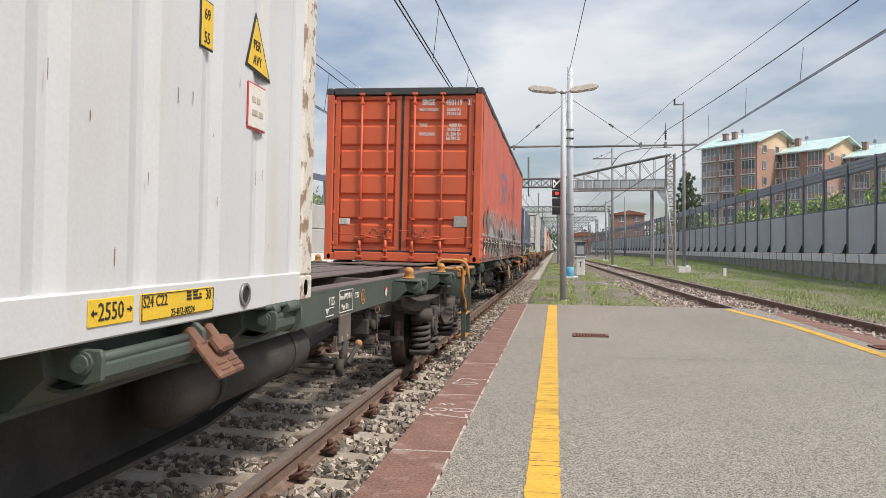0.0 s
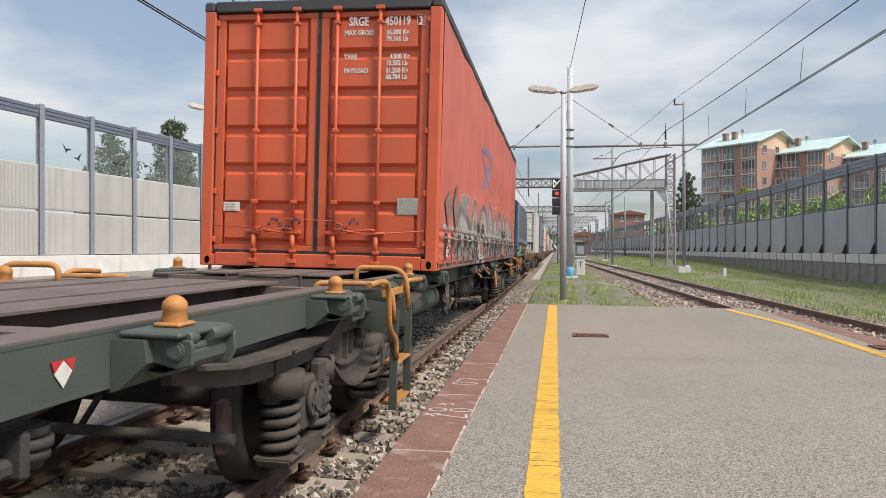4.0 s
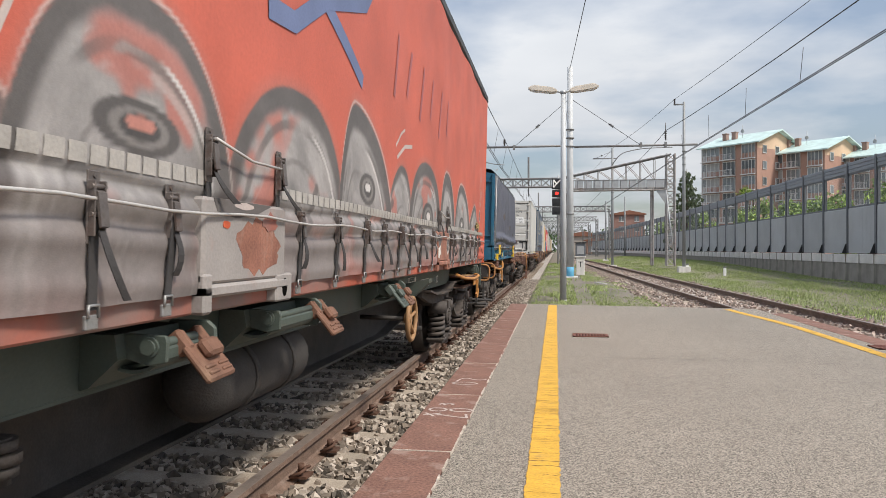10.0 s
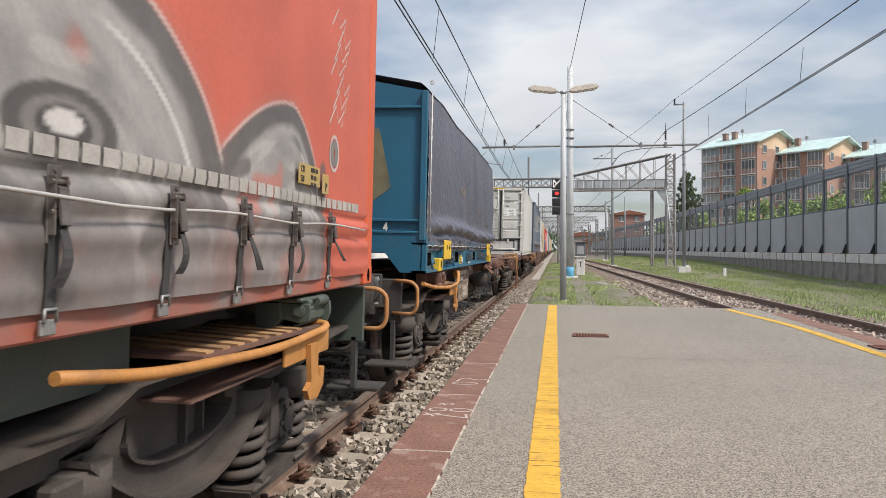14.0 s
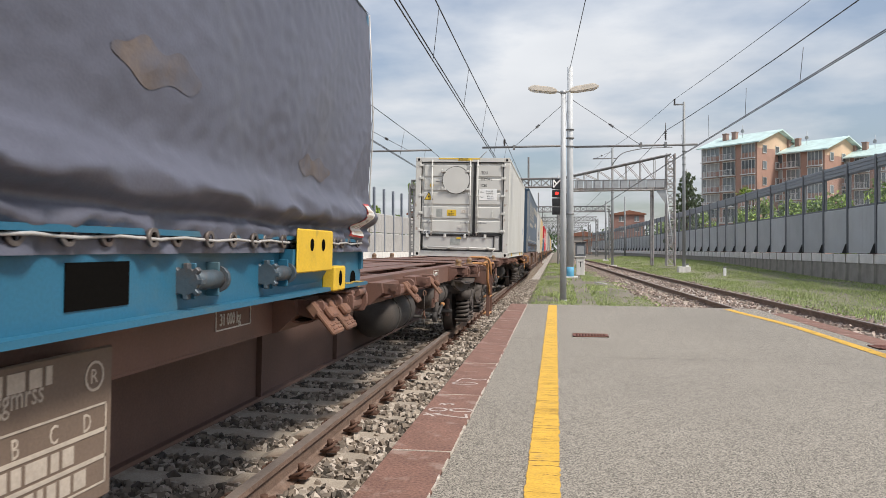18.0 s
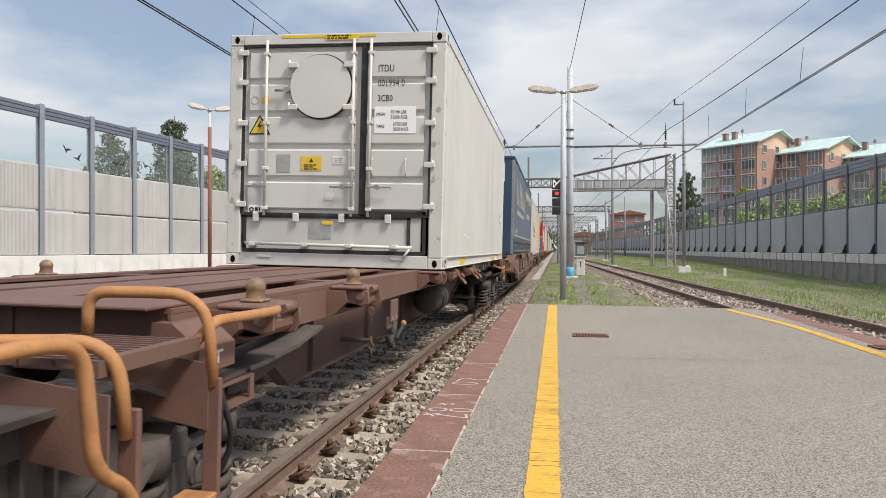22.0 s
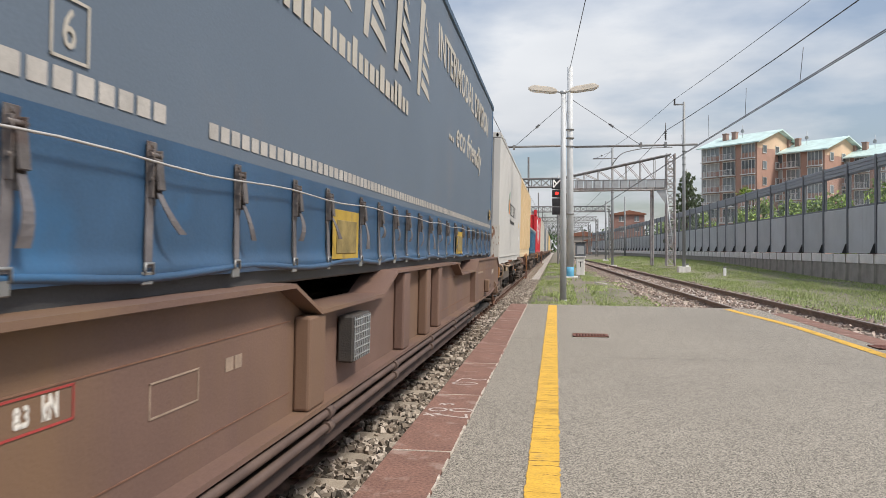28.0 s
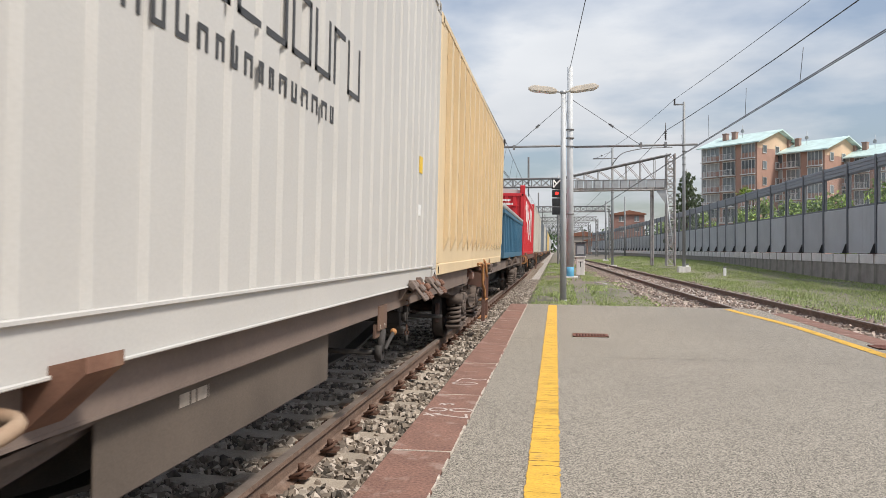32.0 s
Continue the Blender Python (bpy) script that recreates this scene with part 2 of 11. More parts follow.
# ---- ground: one sheet out to the horizon ----
bm = bmesh.new()
xs = [-1600, -400, -120, -60, -30, -12, -8, -4.6, -4.2, -3.8, -0.95, -0.7, -0.45, 0.5, 1.5, 2.2, 2.7, 3.2, 4, 5, 6.2, 7.0, 7.6, 8.5, 9.5, 11, 13, 15, 20, 40, 120, 400, 1600]
ys = [-400, -60, -12, 0, 6, 11.5, 12.5, 13.5, 16, 20, 26, 32, 38, 44, 50, 56, 62, 68, 80, 100, 140, 200, 300, 500, 900, 2000]
grid = [[bm.verts.new((x, y, ground_z(x, y))) for x in xs] for y in ys]
for a, b in zip(grid, grid[1:]):
    for i in range(len(xs) - 1):
        bm.faces.new((a[i], a[i + 1], b[i + 1], b[i])).smooth = True
ground = solid("ground", bm, GROUND, "grey-brown earth and gravel with thin grass", "ground", "structure")

# ---- platform ----
platform = thing("platform", "grey worn asphalt station platform with stone edging", "platform", kind="structure")
bm = bmesh.new()
prism(bm, [(-0.49, -9), (3.25, -9), (3.25, 12.70), (-0.49, 13.28)], "z", -0.55, 0.0)
part("asphalt", bm, ASPHALT, platform)
bm = bmesh.new()
prism(bm, [(-0.74, -9), (-0.49, -9), (-0.49, 13.28), (-0.74, 13.33)], "z", -0.60, -0.16)
part("retaining_wall", bm, DARK_CONCRETE, platform)
bm = bmesh.new()
prism(bm, [(3.25, -9), (3.44, -9), (3.44, 12.66), (3.25, 12.70)], "z", -0.60, -0.16)
part("retaining_wall", bm, DARK_CONCRETE, platform)

# painted lines, broken by fine cracks across
rng = random.Random(5)
def painted_line(x0, x1, y0, y1, bend=0.0):
    ob = thing("painted_line", "cracked yellow safety line on the asphalt platform", "painted line", kind="structure")
    at = lambda y: bend * ease(9.5, 13, y)
    bm = bmesh.new()
    last, y = None, y0
    while y < y1 + 0.03:
        pair = [bm.verts.new((x + at(y) + rng.uniform(-0.0045, 0.0045), min(y, y1), 0.004)) for x in (x0, x1)]
        if last:
            bm.faces.new((last[0], last[1], pair[1], pair[0]))
        last, y = pair, y + rng.uniform(0.012, 0.035)
    part("paint", bm, YELLOW, ob)
    bm = bmesh.new()
    y = y0
    while y < 10.5:
        y += rng.choice((0.018, 0.03, 0.05, 0.05, 0.08, 0.11))
        a = rng.choice((0.0, 0.0, 0.0, rng.uniform(0, 0.5)))
        b = rng.choice((1.0, 1.0, rng.uniform(a + 0.2, 1.0)))
        prev = None
        n, yy, w = 9, y, rng.uniform(0.0008, 0.0036)
        for q in range(n + 1):
            u = a + (b - a) * q / n
            yy += rng.uniform(-0.006, 0.006)
            ww = w * rng.uniform(0.3, 1.5) * (0.4 if q in (0, n) and 0.02 < u < 0.98 else 1)
            x = x0 + (x1 - x0) * u + at(yy)
            pair = [bm.verts.new((x, yy - ww, 0.0046)), bm.verts.new((x, yy + ww, 0.0046))]
            if prev:
                bm.faces.new((prev[0], pair[0], pair[1], prev[1]))
            prev = pair
    part("paint_cracks", bm, mat("grime_in_cracks", (0.15, 0.10, 0.05), 0.95, var=0.2), ob)
    return ob


painted_line(-0.125, 0.018, -2.0, 13.0)
painted_line(2.93, 3.05, -2.0, 12.5, bend=-0.24)

# drain grates set in the asphalt
GRATE = mat("rusty_grate", (0.17, 0.065, 0.045), 0.8, var=0.2, stain=(0.25, 0.14, 0.1), stain_amt=0.3, stain_scale=12)
HOLE = mat("dark_hole", (0.007, 0.0065, 0.006), 1.0, var=0, spec=0.0)
def drain(x0, x1, y0, y1):
    ob = thing("drain_grate", "rusty red iron drain grate set in the asphalt", "drain grate", kind="structure")
    bm = bmesh.new(); box(bm, x0, x1, y0, y1, 0.001, 0.004); part("pit", bm, HOLE, ob)
    bm = bmesh.new()
    for a, b, c, d in ((x0, x1, y0, y0 + 0.025), (x0, x1, y1 - 0.025, y1), (x0, x0 + 0.025, y0, y1), (x1 - 0.025, x1, y0, y1)):
        box(bm, a, b, c, d, 0.0045, 0.013)
    part("frame", bm, GRATE, ob)
    n = int((x1 - x0) / 0.035)
    for i in range(n):
        x = x0 + 0.03 + (x1 - x0 - 0.06) * i / max(1, n - 1)
        bm = bmesh.new(); box(bm, x - 0.009, x + 0.009, y0 + 0.02, y1 - 0.02, 0.0045, 0.011); part("bar", bm, GRATE, ob)
drain(0.19, 0.585, 8.33, 8.60)
drain(3.12, 3.44, 7.72, 8.0)

# a long repaired crack across the asphalt and the chalk scrawls on the edging
TAR = mat("crack_shadow", (0.10, 0.092, 0.082), 0.95, var=0.2)
bm = bmesh.new()
px, py = 0.18, 6.80
while px < 2.5:
    nx, ny = px + rng.uniform(0.05, 0.14), 6.80 - 0.045 * (px - 0.18) + rng.uniform(-0.02, 0.02)
    w = rng.uniform(0.003, 0.007)
    bm.faces.new([bm.verts.new(p) for p in ((px, py - w, 0.003), (nx, ny - w, 0.003), (nx, ny + w, 0.003), (px, py + w, 0.003))])
    px, py = nx, ny
solid("asphalt_crack", bm, TAR, "thin dark crack across the grey asphalt", "crack", "structure")


def chalk(strokes, cx, cy, s, z=0.0065, w=0.006):
    bm = bmesh.new()
    for st in strokes:
        pts = smooth_line([(cx + p[0] * s, cy + p[1] * s * 2.2, z) for p in st], 4) if len(st) > 2 else [Vector((cx + p[0] * s, cy + p[1] * s * 2.2, z)) for p in st]
        for a, b in zip(pts, pts[1:]):
            d = (b - a).normalized().cross(Vector((0, 0, 1))) * w
            bm.faces.new([bm.verts.new(v) for v in (a - d, b - d, b + d, a + d)])
    solid("chalk_mark", bm, WHITE_PAINT, "white chalk scrawl on red edging stone", "chalk mark", "structure")


ring = lambda cx, cy, rx, ry: [(cx + rx * math.cos(k * 0.63), cy + ry * math.sin(k * 0.63)) for k in range(11)]
# two rows of hasty figures and a few loose strokes
chalk([[(-0.98, -0.08), (-0.62, 0.0), (-0.3, 0.1)], [(-0.95, 0.1), (-0.5, -0.16)], [(-0.55, 0.02), (0.3, -0.14), (0.9, -0.22)], [(0.9, -0.22), (0.78, 0.1)], ring(-0.52, 0.42, 0.38, 0.15), ring(0.5, 0.42, 0.5, 0.14),
       [(-0.62, 0.88), (-0.5, 1.02), (-0.35, 0.9)], [(-0.42, 0.86), (-0.2, 1.02)], [(-0.3, 0.98), (0.0, 1.0), (-0.05, 0.88)]], -0.635, 4.28, 0.14, w=0.008)
chalk([ring(-0.15, 0.0, 0.72, 0.16), [(-0.7, 0.22), (-0.5, 0.66), (-0.15, 0.74), (0.25, 0.55), (0.55, 0.5), (0.95, 0.62)]], -0.635, 5.30, 0.13, w=0.008)
chalk([[(-0.9, 0), (0.95, 0.05)], [(-0.6, 0.12), (0.2, 0.14)]], -0.645, 10.0, 0.11)
chalk([[(-0.8, 0), (0.8, 0.2)]], -0.65, 11.6, 0.10)

# pale crumbling mortar along the seam of asphalt and edging
MORTAR = mat("crumbled_mortar", (0.46, 0.40, 0.34), 0.95, var=0.25, scale=20, fine=0.2)
bm = bmesh.new()
y = -2.0
while y < 13.2:
    n = rng.uniform(0.02, 0.16)
    if rng.random() < 0.72:
        a, b = rng.uniform(0.002, 0.006), rng.uniform(0.001, 0.008)
        prism(bm, [(-0.4945 - a, y), (-0.492 + 0.3 * b, y + 0.2 * n), (-0.491 + b * 0.5, y + 0.7 * n), (-0.4945 - b * 0.4, y + n), (-0.4945 - b, y + 0.6 * n)], "z", -0.01, 0.0065 + rng.uniform(0, 0.003))
    y += n * rng.uniform(0.9, 1.5)
part("seam_mortar", bm, MORTAR, platform)


# ---- rails ----
def rail_profile():
    h, f, w = 0.036, 0.075, 0.009
    return [(-f, -0.172), (f, -0.172), (f, -0.160), (w + 0.012, -0.146), (w, -0.13), (w, -0.06), (h - 0.004, -0.04), (h, -0.034), (h, -0.004), (-h, -0.004),
            (-h, -0.034), (-h + 0.004, -0.04), (-w, -0.06), (-w, -0.13), (-w - 0.012, -0.146), (-f, -0.160)]


def sweep(bm, profile, line):
    rings = []
    for x, y, z in line:
        rings.append([bm.verts.new((x + p[0], y, z + p[1])) for p in profile])
    k = len(profile)
    for a, b in zip(rings, rings[1:]):
        for i in range(k):
            bm.faces.new((a[i], a[(i + 1) % k], b[(i + 1) % k], b[i]))
    bmesh.ops.recalc_face_normals(bm, faces=bm.faces[:])
    return bm


def lay_rail(line, label):
    ob = thing("rail", label, "rail", kind="structure")
    bm = bmesh.new(); sweep(bm, rail_profile(), line); part("rail_body", bm, RAIL, ob)
    bm = bmesh.new()
    sweep(bm, [(-0.033, -0.006), (0.033, -0.006), (0.033, -0.001), (0.025, 0.0), (-0.025, 0.0), (-0.033, -0.001)], line)
    part("running_surface", bm, RAIL_TOP, ob)


for side, z in ((0.7525, -0.33), (-0.7525, -0.294)):
    lay_rail([(TRACK_X + side, y, z) for y in (-30, 0, 15, 40, 100, 300, 700)], "rusty steel rail with a worn bright head")
SID_Z = -0.33
for side in (-0.7525, 0.7525):
    lay_rail([(siding_x(y) + side, y, SID_Z) for y in (-20, 0, 8, 12, 16, 20, 25, 30, 36, 43, 52, 62, 75, 90, 110, 140, 180)], "brown rusty rail of the second track")
for side in (-0.7525, 0.7525):
    lay_rail([(-6.5 + side, y, -0.33) for y in (-30, 60, 300)], "rusty rail of the far track")

# ballast beds under the tracks
def bed(line, half, z_top, z_low):
    bm = bmesh.new()
    sweep(bm, [(-half - 0.35, z_low), (half + 0.35, z_low), (half, z_top), (-half, z_top)], line)
    return bm


bal = thing("ballast_bed", "grey-brown crushed stone ballast under the track", "ballast", kind="structure")
part("bed", bed([(TRACK_X, y, 0) for y in (-30, 20, 60, 150, 700)], 1.55, -0.578, -0.72), BALLAST, bal)
# this strip's dark colour stands in for the train's shade on the gravel
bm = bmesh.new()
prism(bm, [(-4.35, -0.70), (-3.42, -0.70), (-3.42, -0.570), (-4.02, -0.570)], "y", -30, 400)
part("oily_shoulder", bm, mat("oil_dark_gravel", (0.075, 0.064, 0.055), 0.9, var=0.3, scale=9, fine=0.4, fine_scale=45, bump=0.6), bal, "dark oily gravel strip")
bal2 = thing("ballast_bed", "rusty brown stone ballast of the second track", "ballast", kind="structure")
part("bed", bed([(siding_x(y), y, 0) for y in (-20, 0, 8, 14, 20, 28, 36, 46, 60, 75, 90, 120, 180)], 1.35, -0.50, -0.7), BALLAST, bal2)
bal3 = thing("ballast_bed", "stone ballast of the far track", "ballast", kind="structure")
part("bed", bed([(-6.5, y, 0) for y in (-30, 60, 300)], 1.6, -0.50, -0.7), BALLAST, bal3)


def stone_field(n, spot, smin, smax, seed):
    """Loose angular stones, all in one mesh: rough 8-cornered lumps."""
    r = np.random.RandomState(seed)
    base = np.array([(-1, -1, -.8), (1, -.9, -1), (1, 1, -.8), (-.9, 1, -1), (-.7, -.8, .9), (.8, -.6, .8), (.6, .8, 1), (-.8, .7, .7)], float)
    quad = np.array([(3, 2, 1, 0), (4, 5, 6, 7), (0, 1, 5, 4), (1, 2, 6, 5), (2, 3, 7, 6), (3, 0, 4, 7)])
    pos = spot(r, n)
    n = len(pos)
    size = r.uniform(smin, smax, (n, 1, 1)) * r.uniform(0.6, 1.25, (n, 1, 3))
    co = (base[None] * (1 + r.uniform(-0.35, 0.35, (n, 8, 3)))) * size
    a, b = r.uniform(0, 6.28, n), r.uniform(-0.9, 0.9, n)
    ca, sa, cb, sb = np.cos(a), np.sin(a), np.cos(b), np.sin(b)
    rot = np.zeros((n, 3, 3))
    rot[:, 0, 0], rot[:, 0, 1] = ca, -sa * cb
    rot[:, 0, 2], rot[:, 1, 0] = sa * sb, sa
    rot[:, 1, 1], rot[:, 1, 2] = ca * cb, -ca * sb
    rot[:, 2, 1], rot[:, 2, 2] = sb, cb
    co = np.einsum("nij,nkj->nki", rot, co) + pos[:, None]
    me = bpy.data.meshes.new("stones")
    me.from_pydata(co.reshape(-1, 3).tolist(), [], (quad[None] + 8 * np.arange(n)[:, None, None]).reshape(-1, 4).tolist())
    return me


def islands(name, color, spread, rough=0.9, tint=None, bump=0.3):
    """For many small pieces in one mesh: each piece takes its own tone."""
    m = bpy.data.materials.new(name)
    m.use_nodes = True
    n, l = m.node_tree.nodes, m.node_tree.links
    b = n["Principled BSDF"]
    g = n.new("ShaderNodeNewGeometry")
    ramp = n.new("ShaderNodeValToRGB")
    e = ramp.color_ramp.elements
    e[0].color = (*[c * (1 - spread) for c in color], 1)
    e[1].color = (*[min(1, c * (1 + spread)) for c in color], 1)
    if tint:
        k = ramp.color_ramp.elements.new(0.5)
        k.color = (*tint, 1)
    l.new(g.outputs["Random Per Island"], ramp.inputs[0])
    t = n.new("ShaderNodeTexCoord")
    no = n.new("ShaderNodeTexNoise")
    no.inputs["Scale"].default_value, no.inputs["Detail"].default_value = 40, 4
    l.new(t.outputs["Object"], no.inputs["Vector"])
    mr = n.new("ShaderNodeMapRange")
    mr.inputs["To Min"].default_value, mr.inputs["To Max"].default_value = 0.7, 1.3
    l.new(no.outputs["Fac"], mr.inputs["Value"])
    sc = n.new("ShaderNodeVectorMath"); sc.operation = "SCALE"
    l.new(ramp.outputs["Color"], sc.inputs[0]); l.new(mr.outputs[0], sc.inputs["Scale"])
    l.new(sc.outputs[0], b.inputs["Base Color"])
    b.inputs["Roughness"].default_value = rough
    b.inputs["Specular IOR Level"].default_value = 0.3
    if bump:
        bp = n.new("ShaderNodeBump")
        bp.inputs["Strength"].default_value, bp.inputs["Distance"].default_value = bump, 0.008
        l.new(no.outputs["Fac"], bp.inputs["Height"]); l.new(bp.outputs[0], b.inputs["Normal"])
    return m


STONES = islands("ballast_stones", (0.33, 0.29, 0.25), 0.72, tint=(0.24, 0.195, 0.155))


def spot_main(r, n):
    u = r.uniform(0, 1, n)
    y = 2.0 + 34 * u ** 1.9
    x = r.uniform(TRACK_X - 1.1, -0.80, n)
    z = np.where(x > -1.62, -0.520 + 0.035 * r.uniform(-1, 1, n), -0.545 + 0.035 * r.uniform(-1, 1, n))
    # sleepers stay clear between the rails and beside them
    ph = ((y - 4.478 + 0.3) % 0.6) - 0.3
    on = (np.abs(ph) < 0.115) & (x < -1.27) & (r.uniform(0, 1, n) < 0.97)
    keep = ~on
    return np.stack([x, y, z], 1)[keep]


def spot_siding(r, n):
    y = 12.0 + 70 * r.uniform(0, 1, n) ** 1.7
    c = np.array([siding_x(v) for v in y])
    x = c + r.uniform(-2.3, 1.6, n)
    z = -0.49 + 0.03 * r.uniform(-1, 1, n) - 0.08 * np.clip((c - 1.4 - x), 0, 1)
    z = np.maximum(z, [ground_z(a, b) + 0.0 for a, b in zip(x, y)])
    return np.stack([x, y, z], 1)


me = stone_field(84000, spot_main, 0.013, 0.031, 3)
me.materials.append(STONES)
tagged(new("ballast_stones", me), "loose grey and rusty crushed stones round the sleepers", "ballast", kind="stuff")
STONES2 = islands("siding_stones", (0.33, 0.27, 0.23), 0.5, tint=(0.25, 0.19, 0.16))
me = stone_field(9000, spot_siding, 0.022, 0.045, 4)
me.materials.append(STONES2)
tagged(new("ballast_stones", me), "loose rusty brown stones beside the second track", "ballast", kind="stuff")


# grass: blades in tufts, one mesh for each stretch
def grass_field(n, spot, h0, h1, seed):
    r = np.random.RandomState(seed)
    pos = spot(r, n)
    n = len(pos)
    h = r.uniform(h0, h1, n) * (0.6 + 0.8 * (np.sin(pos[:, 0] * 2.1 + 1.3 * np.sin(pos[:, 1] * 0.7)) * 0.5 + 0.5))
    a = r.uniform(0, 6.28, n)
    w = r.uniform(0.004, 0.010, n) * (1 + pos[:, 1] / 22)
    lean = r.uniform(0.0, 0.6, n) * h
    b = r.uniform(0, 6.28, n)
    dx, dy = np.cos(a) * w, np.sin(a) * w
    z0 = pos[:, 2] - 0.01
    p0 = np.stack([pos[:, 0] - dx, pos[:, 1] - dy, z0], 1)
    p1 = np.stack([pos[:, 0] + dx, pos[:, 1] + dy, z0], 1)
    p2 = np.stack([pos[:, 0] + np.cos(b) * lean, pos[:, 1] + np.sin(b) * lean, z0 + h], 1)
    co = np.stack([p0, p1, p2], 1).reshape(-1, 3)
    me = bpy.data.meshes.new("grass")
    me.from_pydata(co.tolist(), [], np.arange(3 * n).reshape(-1, 3).tolist())
    return me


BLADES = islands("grass_blade_tones", (0.34, 0.385, 0.16), 0.5, 0.7, tint=(0.25, 0.33, 0.115), bump=0)


def spot_mid(r, n):
    y = 13.1 + 60 * r.uniform(0, 1, n) ** 1.9
    x = r.uniform(-0.75, 3.6, n)
    c = np.array([siding_x(v) for v in y])
    patch = np.sin(x * 1.7 + y * 0.31) + np.sin(y * 0.83 - x * 0.9) + 0.6 * np.sin(x * 4.1 + y * 1.9)
    dirt = np.abs(x - (0.75 + 0.012 * (y - 18))) < 0.22
    lim = np.where(y < 19, 3.3, c - 1.9 - 0.25 * np.sin(y))
    keep = (x < lim) & ((patch > -0.7) | (r.uniform(0, 1, n) < 0.15)) & (~dirt | (r.uniform(0, 1, n) < 0.12)) & (x > -0.72 + 0.1 * np.sin(3 * y))
    x, y = x[keep], y[keep]
    return np.stack([x, y, [ground_z(a, b) for a, b in zip(x, y)]], 1)


def spot_right(r, n):
    y = 14 + 95 * r.uniform(0, 1, n) ** 1.6
    c = np.array([siding_x(v) for v in y])
    x = c + 1.5 + (12.9 - c - 1.5) * r.uniform(0, 1, n)
    return np.stack([x, y, [ground_z(a, b) for a, b in zip(x, y)]], 1)


for n, sp, h0, h1, seed, lab in ((60000, spot_mid, 0.04, 0.13, 7, "short patchy green grass and weeds between the tracks"), (120000, spot_right, 0.06, 0.20, 8, "lush green grass strip beside the noise barrier")):
    me = grass_field(n, sp, h0 * 0.55, h1 * (0.6 if seed == 7 else 0.36), seed)
    me.materials.append(BLADES)
    tagged(new("grass", me), lab, "grass", kind="stuff")

# ---- the surroundings ----
STEEL = mat("galvanised_steel", (0.42, 0.43, 0.44), 0.55, 0.6, var=0.1, scale=3, stain=(0.3, 0.28, 0.26), stain_amt=0.2)
POLE_PAINT = mat("white_pole_paint", (0.50, 0.515, 0.525), 0.55, var=0.08, scale=4, stain=(0.35, 0.33, 0.3), stain_amt=0.2, streak=True)
BLUE_BAND = mat("pale_blue_band", (0.10, 0.36, 0.55), 0.6, var=0.1)
BARRIER = mat("grey_barrier_panel", (0.46, 0.48, 0.49), 0.65, var=0.07, scale=0.8, fine=0.04, stain=(0.42, 0.42, 0.42), stain_amt=0.25, stain_scale=0.6, streak=True, each=0.09)
BARRIER_POST = mat("dark_grey_post", (0.13, 0.14, 0.155), 0.6, var=0.08)
BARRIER_TOP = mat("slate_grey_cap", (0.24, 0.262, 0.29), 0.6, var=0.06, each=0.05)
PANE = glass("barrier_glass", (0.60, 0.68, 0.67), 0.04, 0.07)
LPANEL = mat("light_grey_absorbing_panel", (0.47, 0.455, 0.435), 0.7, var=0.05, scale=1.0, stain=(0.3, 0.29, 0.28), stain_amt=0.2, streak=True, each=0.05)
LPOST = mat("galvanised_post", (0.30, 0.325, 0.37), 0.55, 0.4, var=0.08, each=0.05)
LCAP = mat("blue_grey_cap_rail", (0.13, 0.15, 0.19), 0.6, var=0.06)
BLACK = mat("black_film", (0.02, 0.02, 0.022), 0.6, var=0.05)
RUST_POLE = mat("red_oxide_paint", (0.25, 0.09, 0.06), 0.7, var=0.15)


def barrier_x(y):
    return 13.1 - 0.00028 * max(0, y - 55) ** 2 * (1 if y < 130 else 1) + (0 if y < 130 else 0.00010 * (y - 130) ** 2)


# the dark noise barrier beside the second track
nb = thing("noise_barrier", "dark grey metal noise barrier with glass upper panes on a concrete wall", "noise barrier", kind="structure")
Y0, BAY = 32.6 - 4 * 3.0, 3.0
post_bm = bmesh.new()
for a, b in ((-0.09, -0.07), (0.07, 0.09)):
    box(post_bm, a, b, -0.08, 0.08, 0, 4.12)
box(post_bm, -0.07, 0.07, -0.008, 0.008, 0, 4.12)
post_me = mesh_of("post", post_bm, BARRIER_POST)
bm = bmesh.new()
rbox(bm, -0.05, 0.05, 0.085, BAY - 0.085, 0, 2.02, 0.02)
k = 34
for i in range(k):
    y = 0.15 + (BAY - 0.3) * i / (k - 1)
    box(bm, -0.056, -0.0505, y - 0.018, y + 0.018, 0.06, 1.96)
panel_me = mesh_of("panel", bm, BARRIER)
bm = bmesh.new(); box(bm, -0.01, 0.01, 0.13, BAY - 0.13, 2.1, 3.52); pane_me = mesh_of("pane", bm, PANE)
bm = bmesh.new()
for a, b, c, d in ((0.085, BAY - 0.085, 2.03, 2.1), (0.085, BAY - 0.085, 3.52, 3.58), (0.085, 0.13, 2.1, 3.52), (BAY - 0.13, BAY - 0.085, 2.1, 3.52)):
    box(bm, -0.03, 0.03, a, b, c, d)
pframe_me = mesh_of("pane_frame", bm, BARRIER_POST)
bm = bmesh.new()
for i in range(3):
    rbox(bm, -0.05 - 0.004 * i, 0.05, 0.085, BAY - 0.085, 3.585 + 0.165 * i, 3.745 + 0.165 * i, 0.02)
cap_me = mesh_of("cap_panel", bm, BARRIER_TOP)
bm = bmesh.new()
prism(bm, [(-0.30, 0.0), (-0.10, 0.0), (-0.10, 0.42), (-0.14, 0.42)], "y", -0.012, 0.012)
